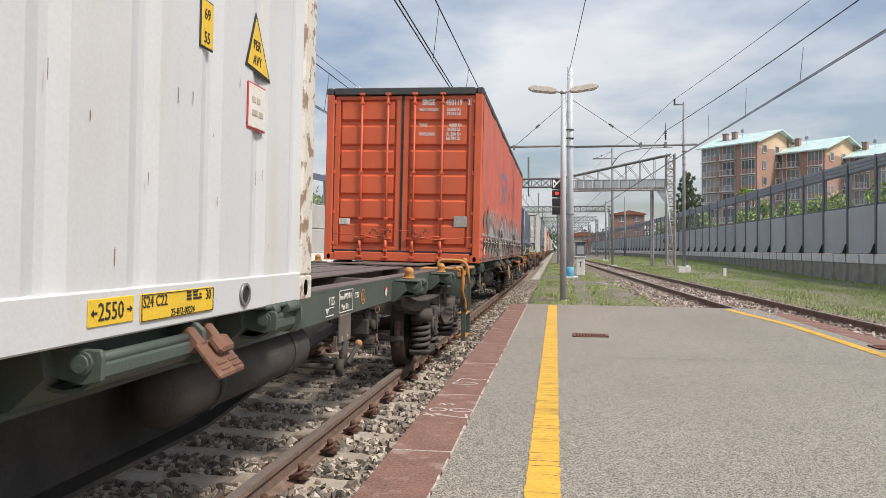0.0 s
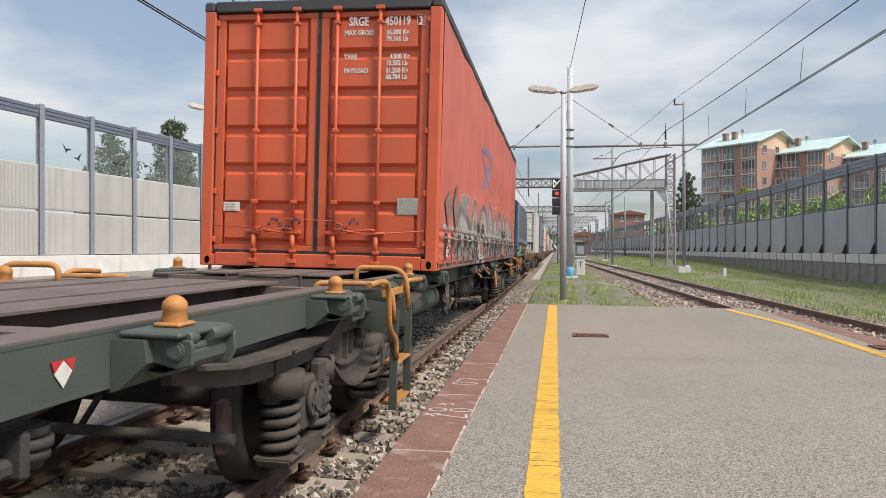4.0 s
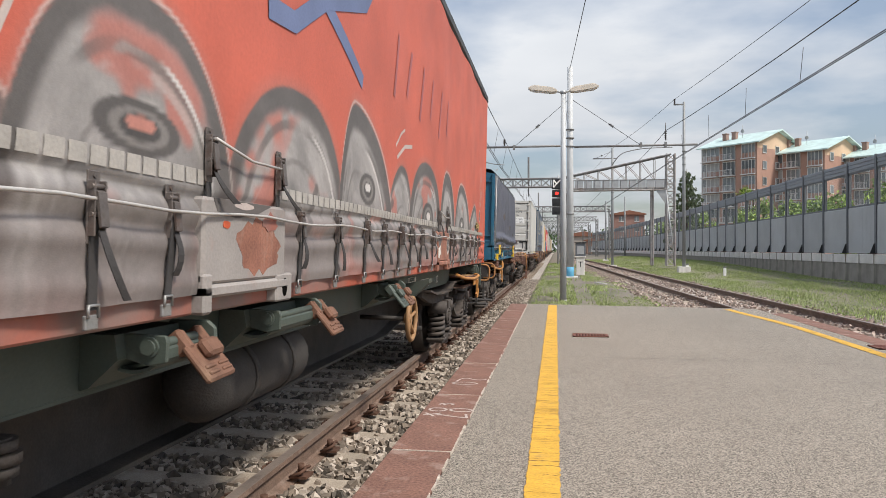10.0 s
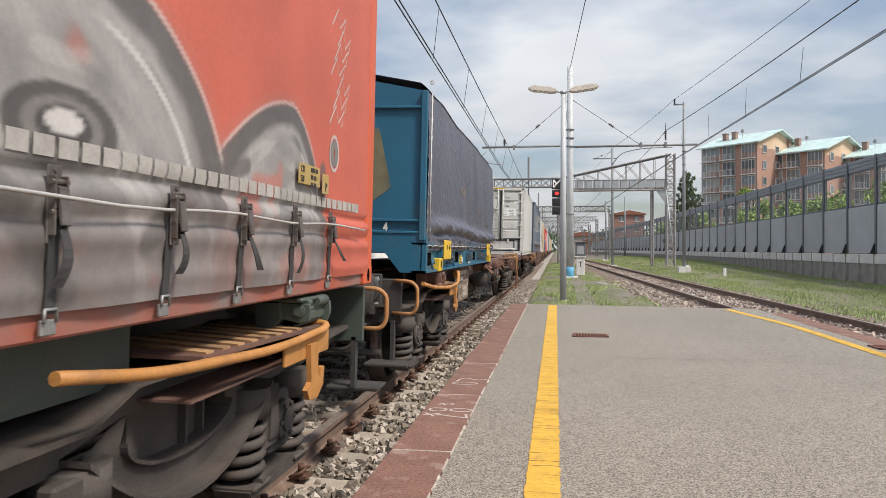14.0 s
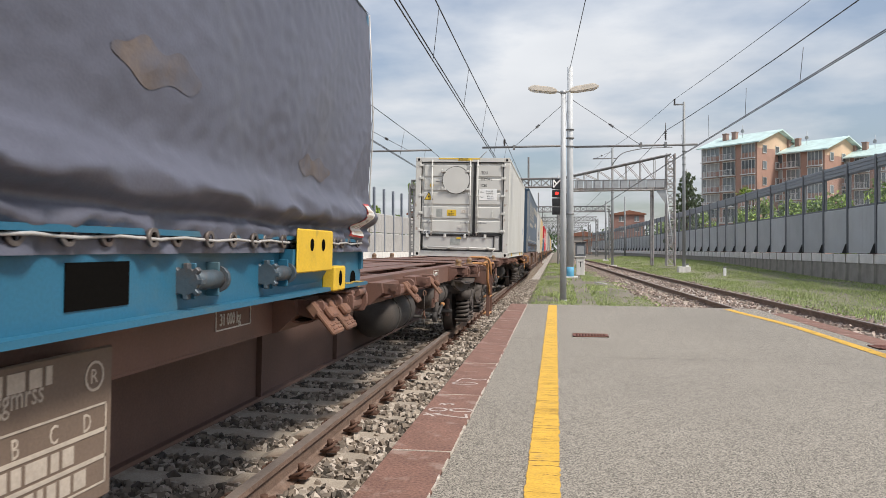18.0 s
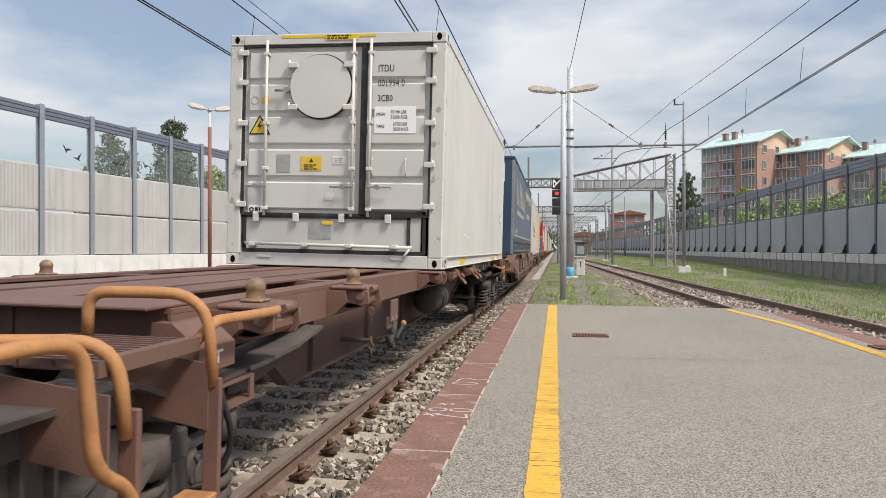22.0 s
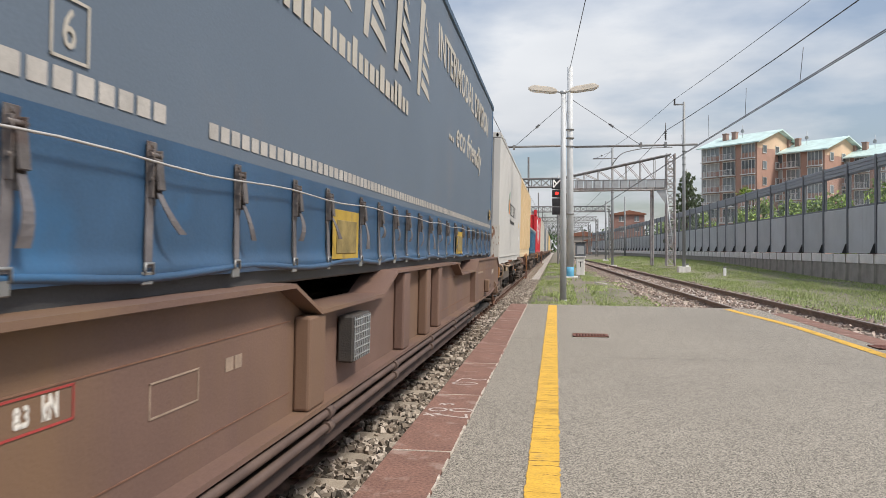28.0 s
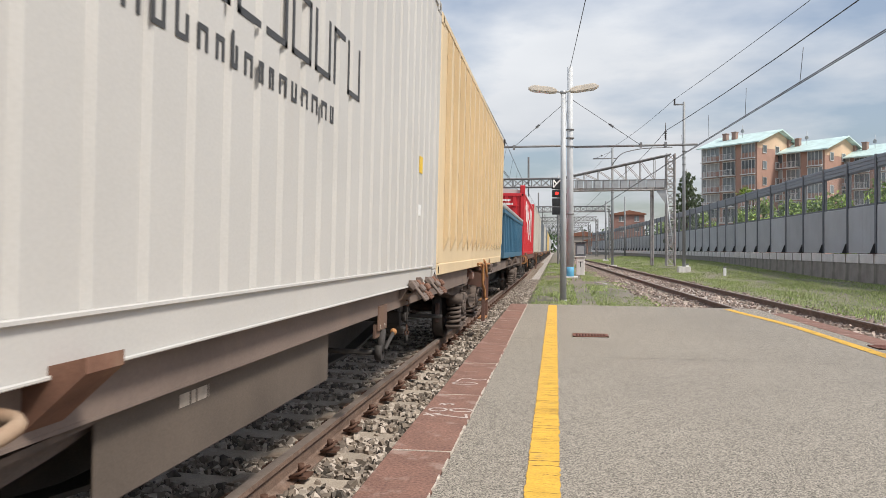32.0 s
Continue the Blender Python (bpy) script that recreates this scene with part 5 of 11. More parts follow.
box(bm, -0.95, 0.95, -0.28, 0.28, 0.5, 0.82)
box(bm, -0.95, 0.95, -1.32, -1.24, 0.62, 0.76)
box(bm, -0.95, 0.95, 1.24, 1.32, 0.62, 0.76)
BOGIE = mesh_of("bogie_frame", bm, SOOT)
bm = bmesh.new()
rbox(bm, -0.03, 0.03, -0.035, 0.035, -0.15, 0.13, 0.015); box(bm, -0.03, 0.02, 0.03, 0.06, -0.08, 0.08)
BRAKESHOE = mesh_of("brake_shoe", bm, SHOE)
bm = bmesh.new()
tube(bm, [(-0.85, 0, 0), (0.85, 0, 0)], 0.03, 8); tube(bm, [(0, 0, 0), (0, 0.3, 0.25)], 0.02, 6)
BRAKEBEAM = mesh_of("brake_beam", bm, SOOT)
GEAR = (BOGIE, AXLEBOX, COIL, SNUBBER)
DUSTGEAR = mat("dust_covered_running_gear", (0.105, 0.080, 0.066), 0.85, var=0.22, scale=5, fine=0.1, stain=(0.17, 0.125, 0.098), stain_amt=0.45, stain_scale=3, bump=0.25)


DIMGEAR = mat("brown_grimed_running_gear", (0.070, 0.058, 0.051), 0.8, var=0.22, scale=5, fine=0.1, stain=(0.115, 0.085, 0.066), stain_amt=0.4, stain_scale=3, bump=0.25)
DUSTED = {}


def dusted(me, m):
    """The same casting under a coat of brake dust."""
    if (me, m) not in DUSTED:
        twin = me.copy(); twin.materials.clear(); twin.materials.append(m)
        DUSTED[me, m] = twin
    return DUSTED[me, m]


def bogie(wagon, y, keyed=True, dust=None):
    BOGIE, AXLEBOX, COIL, SNUBBER = [dusted(me, dust) if dust else me for me in GEAR]
    bg_ = hang("bogie_frame", BOGIE, wagon, pose(0, y, 0))
    for s in (-1, 1):
        for a in (-0.9, 0.9):
            hang("axle_box", AXLEBOX, bg_, pose(s * 0.98, a, 0, 0, 0, 0 if s > 0 else 180))
            for q in (-0.27, 0.27):
                hang("coil_spring", COIL, bg_, pose(s * 0.98, a + q, 0.225, 0, 0, 40 * q))
            hang("friction_block", SNUBBER, bg_, pose(s * 1.05, a + (0.16 if a < 0 else -0.16), 0.36))
            e = -1 if a < 0 else 1
            hang("brake_shoe", BRAKESHOE, bg_, pose(s * 0.775, a + e * 0.53, 0.42))
    for a in (-1.46, 1.46):
        hang("brake_beam", BRAKEBEAM, bg_, pose(0, a, 0.36, 0, 0, 0 if a < 0 else 180))
    for a in (-0.9, 0.9):
        w = hang("wheelset", WHEELSET, wagon, pose(0, y + a, 0.46))
        TURNING.append((w, y + a, keyed))
    return bg_


WORNCONE = mat("worn_yellow_cone", (0.19, 0.125, 0.085), 0.6, var=0.2, scale=9, stain=(0.46, 0.26, 0.055), stain_amt=0.45, stain_scale=16)


def girder(bm, x0, x1, y0, y1, z0, z1, web_x, t=0.012):
    """An I-section along y: flanges x0..x1, upright web at web_x."""
    a, b = web_x - t / 2, web_x + t / 2
    prism(bm, [(x0, z0), (x1, z0), (x1, z0 + t), (b, z0 + t), (b, z1 - t), (x1, z1 - t), (x1, z1), (x0, z1), (x0, z1 - t), (a, z1 - t), (a, z0 + t), (x0, z0 + t)], "y", y0, y1)


def pedestal(wagon, y, s, m, knob=None, folded=False, inset=0.0, arm=0.0, drop=0.0, seats=(-0.12, 0.13), long=1.0):
    """A folding container stud on the side beam: bracket, cheek, hinge bar, trough and seat; stands up with a cone or hangs folded."""
    pd = new("container_bracket"); pd.parent = wagon
    pd.matrix_basis = pose(-s * inset, y, -drop, 0, 0, 0 if s > 0 else 180)
    W = 1.205 - arm
    D = 0.25 if arm else 0.13
    X = lambda f: W + f * D
    h = 0.20 * long
    bm = bmesh.new(); prism(bm, [(W, 1.06), (X(0.45), 1.06), (X(0.5), 0.985), (X(0.12), 0.895), (W, 0.885)], "y", -h, h); part("bracket_arm", bm, m, pd)
    bm = bmesh.new(); prism(bm, [(X(0.18), 1.062), (X(1.0), 1.058), (X(1.03), 1.04), (X(1.02), 0.975), (X(0.8), 0.962), (X(0.2), 0.995)], "y", -h + 0.05, -h + 0.068); bmesh.ops.bevel(bm, geom=bm.edges[:], offset=0.004, segments=1, affect="EDGES"); ck = part("cheek", bm, m, pd)
    bm = bmesh.new(); disc(bm, (X(0.80), -h + 0.032, 1.022), 0.024, "y", 0.02, 12); disc(bm, (X(0.80), -h + 0.04, 1.022), 0.032, "y", 0.012, 14); part("pivot_bolt", bm, m, ck)
    bm = bmesh.new(); prism(bm, [(X(0.3), 1.07), (X(0.88), 1.075), (X(1.0), 1.05), (X(1.02), 0.99), (X(0.92), 0.935), (X(0.3), 0.93)], "y", h - 0.02, h); bmesh.ops.bevel(bm, geom=bm.edges[:], offset=0.006, segments=1, affect="EDGES"); part("end_lug", bm, m, pd)
    bm = bmesh.new(); tube(bm, [(X(0.80), -h + 0.05, 1.024), (X(0.80), h - 0.01, 1.024)], 0.017, 10); part("hinge_bar", bm, m, pd)
    # the trough below the bar, open on top
    arc_ = [(X(0.52) + 0.36 * D * math.sin(k * 0.35), 0.985 - 0.052 * math.cos(k * 0.35)) for k in range(-2, 7)]
    bm = bmesh.new()
    prism(bm, arc_ + [(p[0], p[1] + 0.012) for p in reversed(arc_)], "y", -h + 0.068, h - 0.02)
    part("trough", bm, m, pd)
    if folded:
        for q in seats:
            bm = bmesh.new()
            t = bmesh.new()
            rbox(t, 0.0, 0.024, -0.105, 0.105, -0.175, -0.03, 0.008)
            rbox(t, 0.024, 0.062, -0.05, 0.06, -0.10, -0.035, 0.012)
            for z in (-0.125, -0.148):
                rbox(t, 0.020, 0.030, -0.085, -0.01, z - 0.006, z + 0.006, 0.003); rbox(t, 0.020, 0.030, 0.015, 0.09, z - 0.006, z + 0.006, 0.003)
            turn = Matrix.Translation((X(0.82), q, 1.02)) @ Euler((0, radians(-40), radians(3))).to_matrix().to_4x4()
            t.transform(turn); join(bm, t)
            ms = RUST if q > 0 or m is BROWN else m
            seat = part("folded_seat", bm, ms, pd)
            for v in (-0.07, 0.07):
                bm = bmesh.new(); rbox(bm, -0.03, 0.03, v - 0.022, v + 0.022, -0.05, 0.035, 0.012); bm.transform(turn); part("seat_lug", bm, ms, seat)
    else:
        bm = bmesh.new()
        rbox(bm, X(0.05), X(0.92), -0.185, 0.185, 1.064, 1.086, 0.008)
        tube(bm, [(X(0.88), 0.03, 1.058), (X(0.88), 0.185, 1.058)], 0.026, 10); tube(bm, [(X(0.88), -0.135, 1.060), (X(0.88), -0.07, 1.060)], 0.024, 10)
        part("seat_plate", bm, m, pd)
        if knob is not None:
            bm = bmesh.new()
            x = X(0.44)
            rbox(bm, x - 0.05, x + 0.05, -0.06, 0.06, 1.086, 1.102, 0.006)
            t = bmesh.new()
            lathe(t, [(0.0, 0.045), (0.040, 0.040), (0.046, 0.045), (0.068, 0.042), (0.084, 0.030), (0.093, 0.013), (0.095, 0.0005)], 18)
            t.transform(Matrix.Translation((x, 0, 1.10)) @ Matrix.Rotation(radians(-90), 4, "Y"))
            join(bm, t)
            part("locking_cone", bm, knob, pd)
    return pd


def lever_plate(wagon, y, m, words=("G", "P"), inset=0.0):
    """Brake change-over plate hanging from the side beam with its handle."""
    lv = new("brake_lever"); lv.parent = wagon; lv.matrix_basis = pose(-inset, 0, -0.2 * inset)
    bm = bmesh.new(); rbox(bm, 1.12, 1.14, y - 0.13, y + 0.13, 0.71, 0.90, 0.006); box(bm, 1.10, 1.12, y - 0.15, y + 0.13, 0.66, 0.76); part("plate", bm, m, lv)
    bm = bmesh.new(); tube(bm, [(1.13, y + 0.02, 0.71), (1.13, y - 0.04, 0.55)], 0.03, 8); tube(bm, [(0.2, y - 0.04, 0.54), (1.15, y - 0.04, 0.54)], 0.02, 8)
    disc(bm, (1.10, y - 0.04, 0.54), 0.06, "x", 0.05, 12); part("shaft", bm, SOOT, lv)
    bm = bmesh.new(); tube(bm, [(1.16, y - 0.02, 0.56), (1.17, y + 0.21, 0.66)], 0.016, 8); part("handle", bm, SOOT, lv)
    bm = bmesh.new(); bmesh.ops.create_uvsphere(bm, u_segments=10, v_segments=8, radius=0.028, matrix=Matrix.Translation((1.17, y + 0.23, 0.67))); part("knob", bm, AMBER2, lv)
    for i, w in enumerate(words):
        letters(lv, w, 0.045, on_side(1.1415, y - 0.10 + 0.14 * i, 0.725), GREYMARK)


def air_tank(wagon, y0, y1, m, x=0.95, z=0.755, r=0.15):
    bm = bmesh.new()
    n = 6
    pts = [(x, y0, z, 0.02), (x, y0 + 0.03, z, r * 0.7), (x, y0 + 0.09, z, r), (x, y1 - 0.09, z, r), (x, y1 - 0.03, z, r * 0.7), (x, y1, z, 0.02)]
    rings = [[bm.verts.new((p[0] + p[3] * math.cos(2 * math.pi * k / 20), p[1], p[2] + p[3] * math.sin(2 * math.pi * k / 20))) for k in range(20)] for p in pts]
    for a, b in zip(rings, rings[1:]):
        for k in range(20):
            bm.faces.new((a[k], a[(k + 1) % 20], b[(k + 1) % 20], b[k])).smooth = True
    bm.faces.new(rings[0]); bm.faces.new(rings[-1])
    bmesh.ops.recalc_face_normals(bm, faces=bm.faces[:])
    tk = part("air_tank", bm, m, wagon)
    for y in (y0 + 0.35, y1 - 0.35):
        bm = bmesh.new(); disc(bm, (x, y, z), r + 0.008, "y", 0.05, 20, r); box(bm, x - 0.02, x + 0.02, y, y + 0.05, z + r, 0.92); part("tank_strap", bm, SOOT, tk)


def pull_chain(wagon, y, inset=0.0):
    """A release pull: hook, long wire links and a hanging rod."""
    x, y = 1.14 - 0.8 * inset, y - 0.3
    pc = new("release_pull"); pc.parent = wagon
    def link(z0, z1, w, ax):
        n = 14
        pts = []
        for k in range(n + 1):
            u, v = w * math.cos(k / n * 2 * math.pi), (z0 + z1) / 2 + (z1 - z0) / 2 * math.sin(k / n * 2 * math.pi)
            pts.append((x + u, y, v) if ax else (x, y + u, v))
        bm = bmesh.new(); tube(bm, pts, 0.0055, 6, cap=False); part("link", bm, RUST, pc)
    link(0.82, 0.875, 0.016, True)
    bm = bmesh.new(); tube(bm, [(x, y, 0.825), (x, y + 0.008, 0.72), (x, y, 0.655)], 0.006, 6); part("wire_link", bm, SOOT, pc)
    link(0.605, 0.66, 0.018, False); link(0.565, 0.612, 0.015, True)
    bm = bmesh.new(); tube(bm, [(x, y, 0.57), (x, y, 0.50)], 0.012, 8); part("pull_rod", bm, SOOT, pc)


def valve(wagon, y, inset=0.0):
    bv = new("brake_valve"); bv.parent = wagon; bv.matrix_basis = pose(-inset, 0, 0.03)
    bm = bmesh.new()
    rbox(bm, 0.86, 1.04, y - 0.15, y + 0.13, 0.645, 0.70, 0.015); rbox(bm, 0.9, 1.0, y - 0.12, y + 0.1, 0.71, 0.75, 0.015); rbox(bm, 0.88, 1.03, y - 0.10, y + 0.06, 0.57, 0.79, 0.02); part("valve_block", bm, SOOT, bv)
    bm = bmesh.new(); rbox(bm, 0.9, 1.06, y - 0.19, y - 0.152, 0.60, 0.73, 0.012); part("flange", bm, SOOT, bv)
    bm = bmesh.new(); rbox(bm, 0.9, 1.06, y + 0.132, y + 0.17, 0.63, 0.77, 0.012); part("flange", bm, SOOT, bv)
    bm = bmesh.new()
    for zz, rr in ((0.665, 0.07), (0.70, 0.078), (0.735, 0.066)):
        disc(bm, (0.98, y + 0.24, zz), rr, "z", 0.03, 14)
    disc(bm, (0.98, y + 0.24, 0.64), 0.05, "z", 0.13, 12); part("diaphragm", bm, SOOT, bv)
    bm = bmesh.new(); rbox(bm, 0.9, 1.06, y - 0.02, y + 0.12, 0.50, 0.565, 0.012); part("lower_flange", bm, SOOT, bv)
    bm = bmesh.new()
    disc(bm, (1.035, y - 0.02, 0.67), 0.04, "x", 0.04, 10); part("cap", bm, SOOT, bv)
    bm = bmesh.new(); box(bm, 0.7, 0.9, y - 0.04, y + 0.04, 0.62, 0.9); part("carrier", bm, SOOT, bv)
    pull_chain(wagon, y, inset)


def end_step(wagon, y0, y1, stripes=True, m=AMBER, kink=False, reach=0.0):
    """Striped tread beside the bogie with a bent grab bar, a side plate and a lifting hook."""
    es = new("end_step"); es.parent = wagon
    bm = bmesh.new()
    prism(bm, [(y0, 0.955), (y1, 0.93), (y1, 0.915), (y0, 0.94)], "x", 0.72, 1.24); box(bm, 0.80, 1.20, y0, y1, 0.79, 0.80)
    part("tread", bm, BROWN, es)
    z = lambda y: 0.958 - 0.025 * (y - y0) / (y1 - y0)
    for i in range(8 if stripes else 0):
        a = y0 + 0.06 + i * (y1 - y0 - 0.3) / 8
        bm = bmesh.new(); prism(bm, [(0.75, a + 0.14), (1.22, a), (1.22, a + 0.06), (0.75, a + 0.20)], "z", z(a + 0.2) - 0.004, z(a) + 0.004)
        part("warning_stripe", bm, mat("worn_tread_stripe", (0.40, 0.235, 0.11), 0.8, var=0.25, scale=7, stain=(0.14, 0.09, 0.06), stain_amt=0.5, stain_scale=6), es)
    line = [(1.20, y1 - 2.05, 1.0), (1.24, y1 - 1.65, 0.945), (1.27, y1 - 0.75, 0.90), (1.27, y1 - 0.12, 0.92)]
    line = [(x, y + reach, z) for x, y, z in line]
    line += [(1.27, y1 - 0.04, 1.0), (1.25, y1 + 0.02, 1.05), (1.22, y1 + 0.16, 1.04)] if kink else [(1.25, y1 + reach - 0.01, 0.935), (1.05 if reach else 0.95, y1 + reach + 0.01, 0.95)]
    bm = bmesh.new(); tube(bm, smooth_line(line), 0.02, 8); part("grab_bar", bm, m, es)
    if kink:
        bm = bmesh.new(); rbox(bm, 1.18, 1.26, y1 + 0.12, y1 + 0.2, 0.97, 1.06, 0.01); part("bar_clamp", bm, m, es)
    bm = bmesh.new(); rbox(bm, 1.242, 1.258, y1 - 0.62, y1, 0.80, 0.905, 0.004); part("side_plate", bm, m, es)
    bm = bmesh.new(); rbox(bm, 0.80, 1.242, y1 - 0.012, y1 + 0.004, 0.80, 0.915, 0.004); part("end_plate", bm, m, es)
    if reach:
        return
    bm = bmesh.new()
    yh = y1 - 0.30
    prism(bm, [(yh - 0.06, 0.87), (yh + 0.06, 0.87), (yh + 0.05, 0.72), (yh + 0.09, 0.69), (yh + 0.10, 0.74), (yh + 0.15, 0.74), (yh + 0.14, 0.65), (yh + 0.05, 0.60), (yh - 0.06, 0.61), (yh - 0.10, 0.66), (yh - 0.04, 0.69)], "x", 1.26, 1.285)
    part("hook", bm, m, es)


def buffers(wagon, y, d, m, zc=0.99, beam=(0.72, 1.08), sleeve=None, reach=0.585, bar_m=None, step=True):
    """Headstock with two buffers, draw hook, hose and step; d is +1 at the far end, -1 at the near end."""
    e = new("headstock"); e.parent = wagon
    sleeve = sleeve or m
    Y = lambda v: y + d * v
    bm = bmesh.new(); rbox(bm, -1.20, 1.20, *sorted((y, Y(-0.03))), *beam, 0.008); part("end_beam", bm, m, e)
    for s in (-1, 1):
        c = lambda v: (s * 0.875, Y(v), zc)
        bf = new("buffer"); bf.parent = e
        bm = bmesh.new(); rbox(bm, *sorted((s * 0.71, s * 1.04)), *sorted((y, Y(0.035))), zc - 0.17, min(zc + 0.13, beam[1] + 0.04), 0.01); part("base_plate", bm, sleeve, bf)
        bm = bmesh.new(); tube(bm, [c(0.035), c(0.07)], 0.155, 20, 0.135); tube(bm, [c(0.07), c(reach - 0.22)], 0.135, 20, 0.122); tube(bm, [c(reach - 0.25), c(reach - 0.20)], 0.13, 20); part("buffer_sleeve", bm, sleeve, bf)
        bm = bmesh.new(); tube(bm, [c(reach - 0.22), c(reach - 0.045)], 0.10, 16); tube(bm, [c(reach - 0.05), c(reach - 0.04)], 0.17, 20, 0.235); tube(bm, [c(reach - 0.04), c(reach - 0.01)], 0.235, 24); tube(bm, [c(reach - 0.01), c(reach)], 0.235, 24, 0.17); part("buffer_head", bm, SOOT, bf)
        for dx in (-0.125, 0.125):
            for dz in (-0.12, 0.085):
                bm = bmesh.new(); disc(bm, (s * 0.875 + dx, Y(0.045), zc + dz), 0.024, "y", 0.024, 6); disc(bm, (s * 0.875 + dx, Y(0.06), zc + dz), 0.012, "y", 0.02, 8); part("bolt", bm, STEEL, bf)
    bm = bmesh.new(); rbox(bm, -0.05, 0.05, *sorted((y, Y(0.3))), zc - 0.06, zc + 0.03, 0.02); tube(bm, smooth_line([(0, Y(0.3), zc + 0.01), (0, Y(0.42), zc - 0.02), (0, Y(0.40), zc - 0.11), (0, Y(0.3), zc - 0.11)]), 0.035, 8); part("draw_hook", bm, SOOT, e)
    bm = bmesh.new(); tube(bm, smooth_line([(0.35, y, 0.72), (0.35, Y(0.25), 0.62), (0.38, Y(0.42), 0.35), (0.3, Y(0.5), 0.5)]), 0.028, 8); part("brake_hose", bm, RUBBER, e)
    bm = bmesh.new(); tube(bm, smooth_line([(0.45, Y(0.05), 0.5), (0.75, Y(0.06), 0.5), (0.80, Y(0.05), 0.53), (0.86, Y(0.02), 0.68)]), 0.016, 8); part("shunter_grip", bm, m, e)
    if step:
        bm = bmesh.new(); rbox(bm, 0.95, 1.3, *sorted((Y(-0.02), Y(0.22))), 0.40, 0.425, 0.006); box(bm, 1.12, 1.15, y - 0.03, y + 0.03, 0.42, 0.75); part("shunter_step", bm, SOOT, e)
    zt = beam[1]
    bm = bmesh.new(); tube(bm, smooth_line([(1.14, Y(0.012), zt - 0.012), (1.28, Y(0.03), zt - 0.015), (1.335, Y(0.035), zt - 0.06), (1.335, Y(0.035), zt - 0.22), (1.30, Y(0.03), zt - 0.275), (1.13, Y(0.012), zt - 0.275)], 4), 0.015, 8); part("grab_bar", bm, bar_m or AMBER2, e)


def handbrake(wagon, y, z=0.62, m=AMBER2, r=0.24):
    hb = new("handbrake"); hb.parent = wagon
    bm = bmesh.new()
    ring = [(1.24, y + r * math.cos(k * math.pi / 12), z + r * math.sin(k * math.pi / 12)) for k in range(25)]
    tube(bm, ring, 0.02, 8, cap=False); part("wheel_rim", bm, m, hb)
    for k in range(5):
        a = k * 1.2566 + 0.3
        bm = bmesh.new(); tube(bm, [(1.22, y, z), (1.24, y + r * math.cos(a), z + r * math.sin(a))], 0.014, 6); part("spoke", bm, m, hb)
    bm = bmesh.new(); disc(bm, (1.18, y, z), 0.04, "x", 0.06, 12); part("hub", bm, m, hb)
    bm = bmesh.new(); tube(bm, [(0.8, y, z), (1.18, y, z)], 0.02, 8); part("shaft", bm, SOOT, hb)


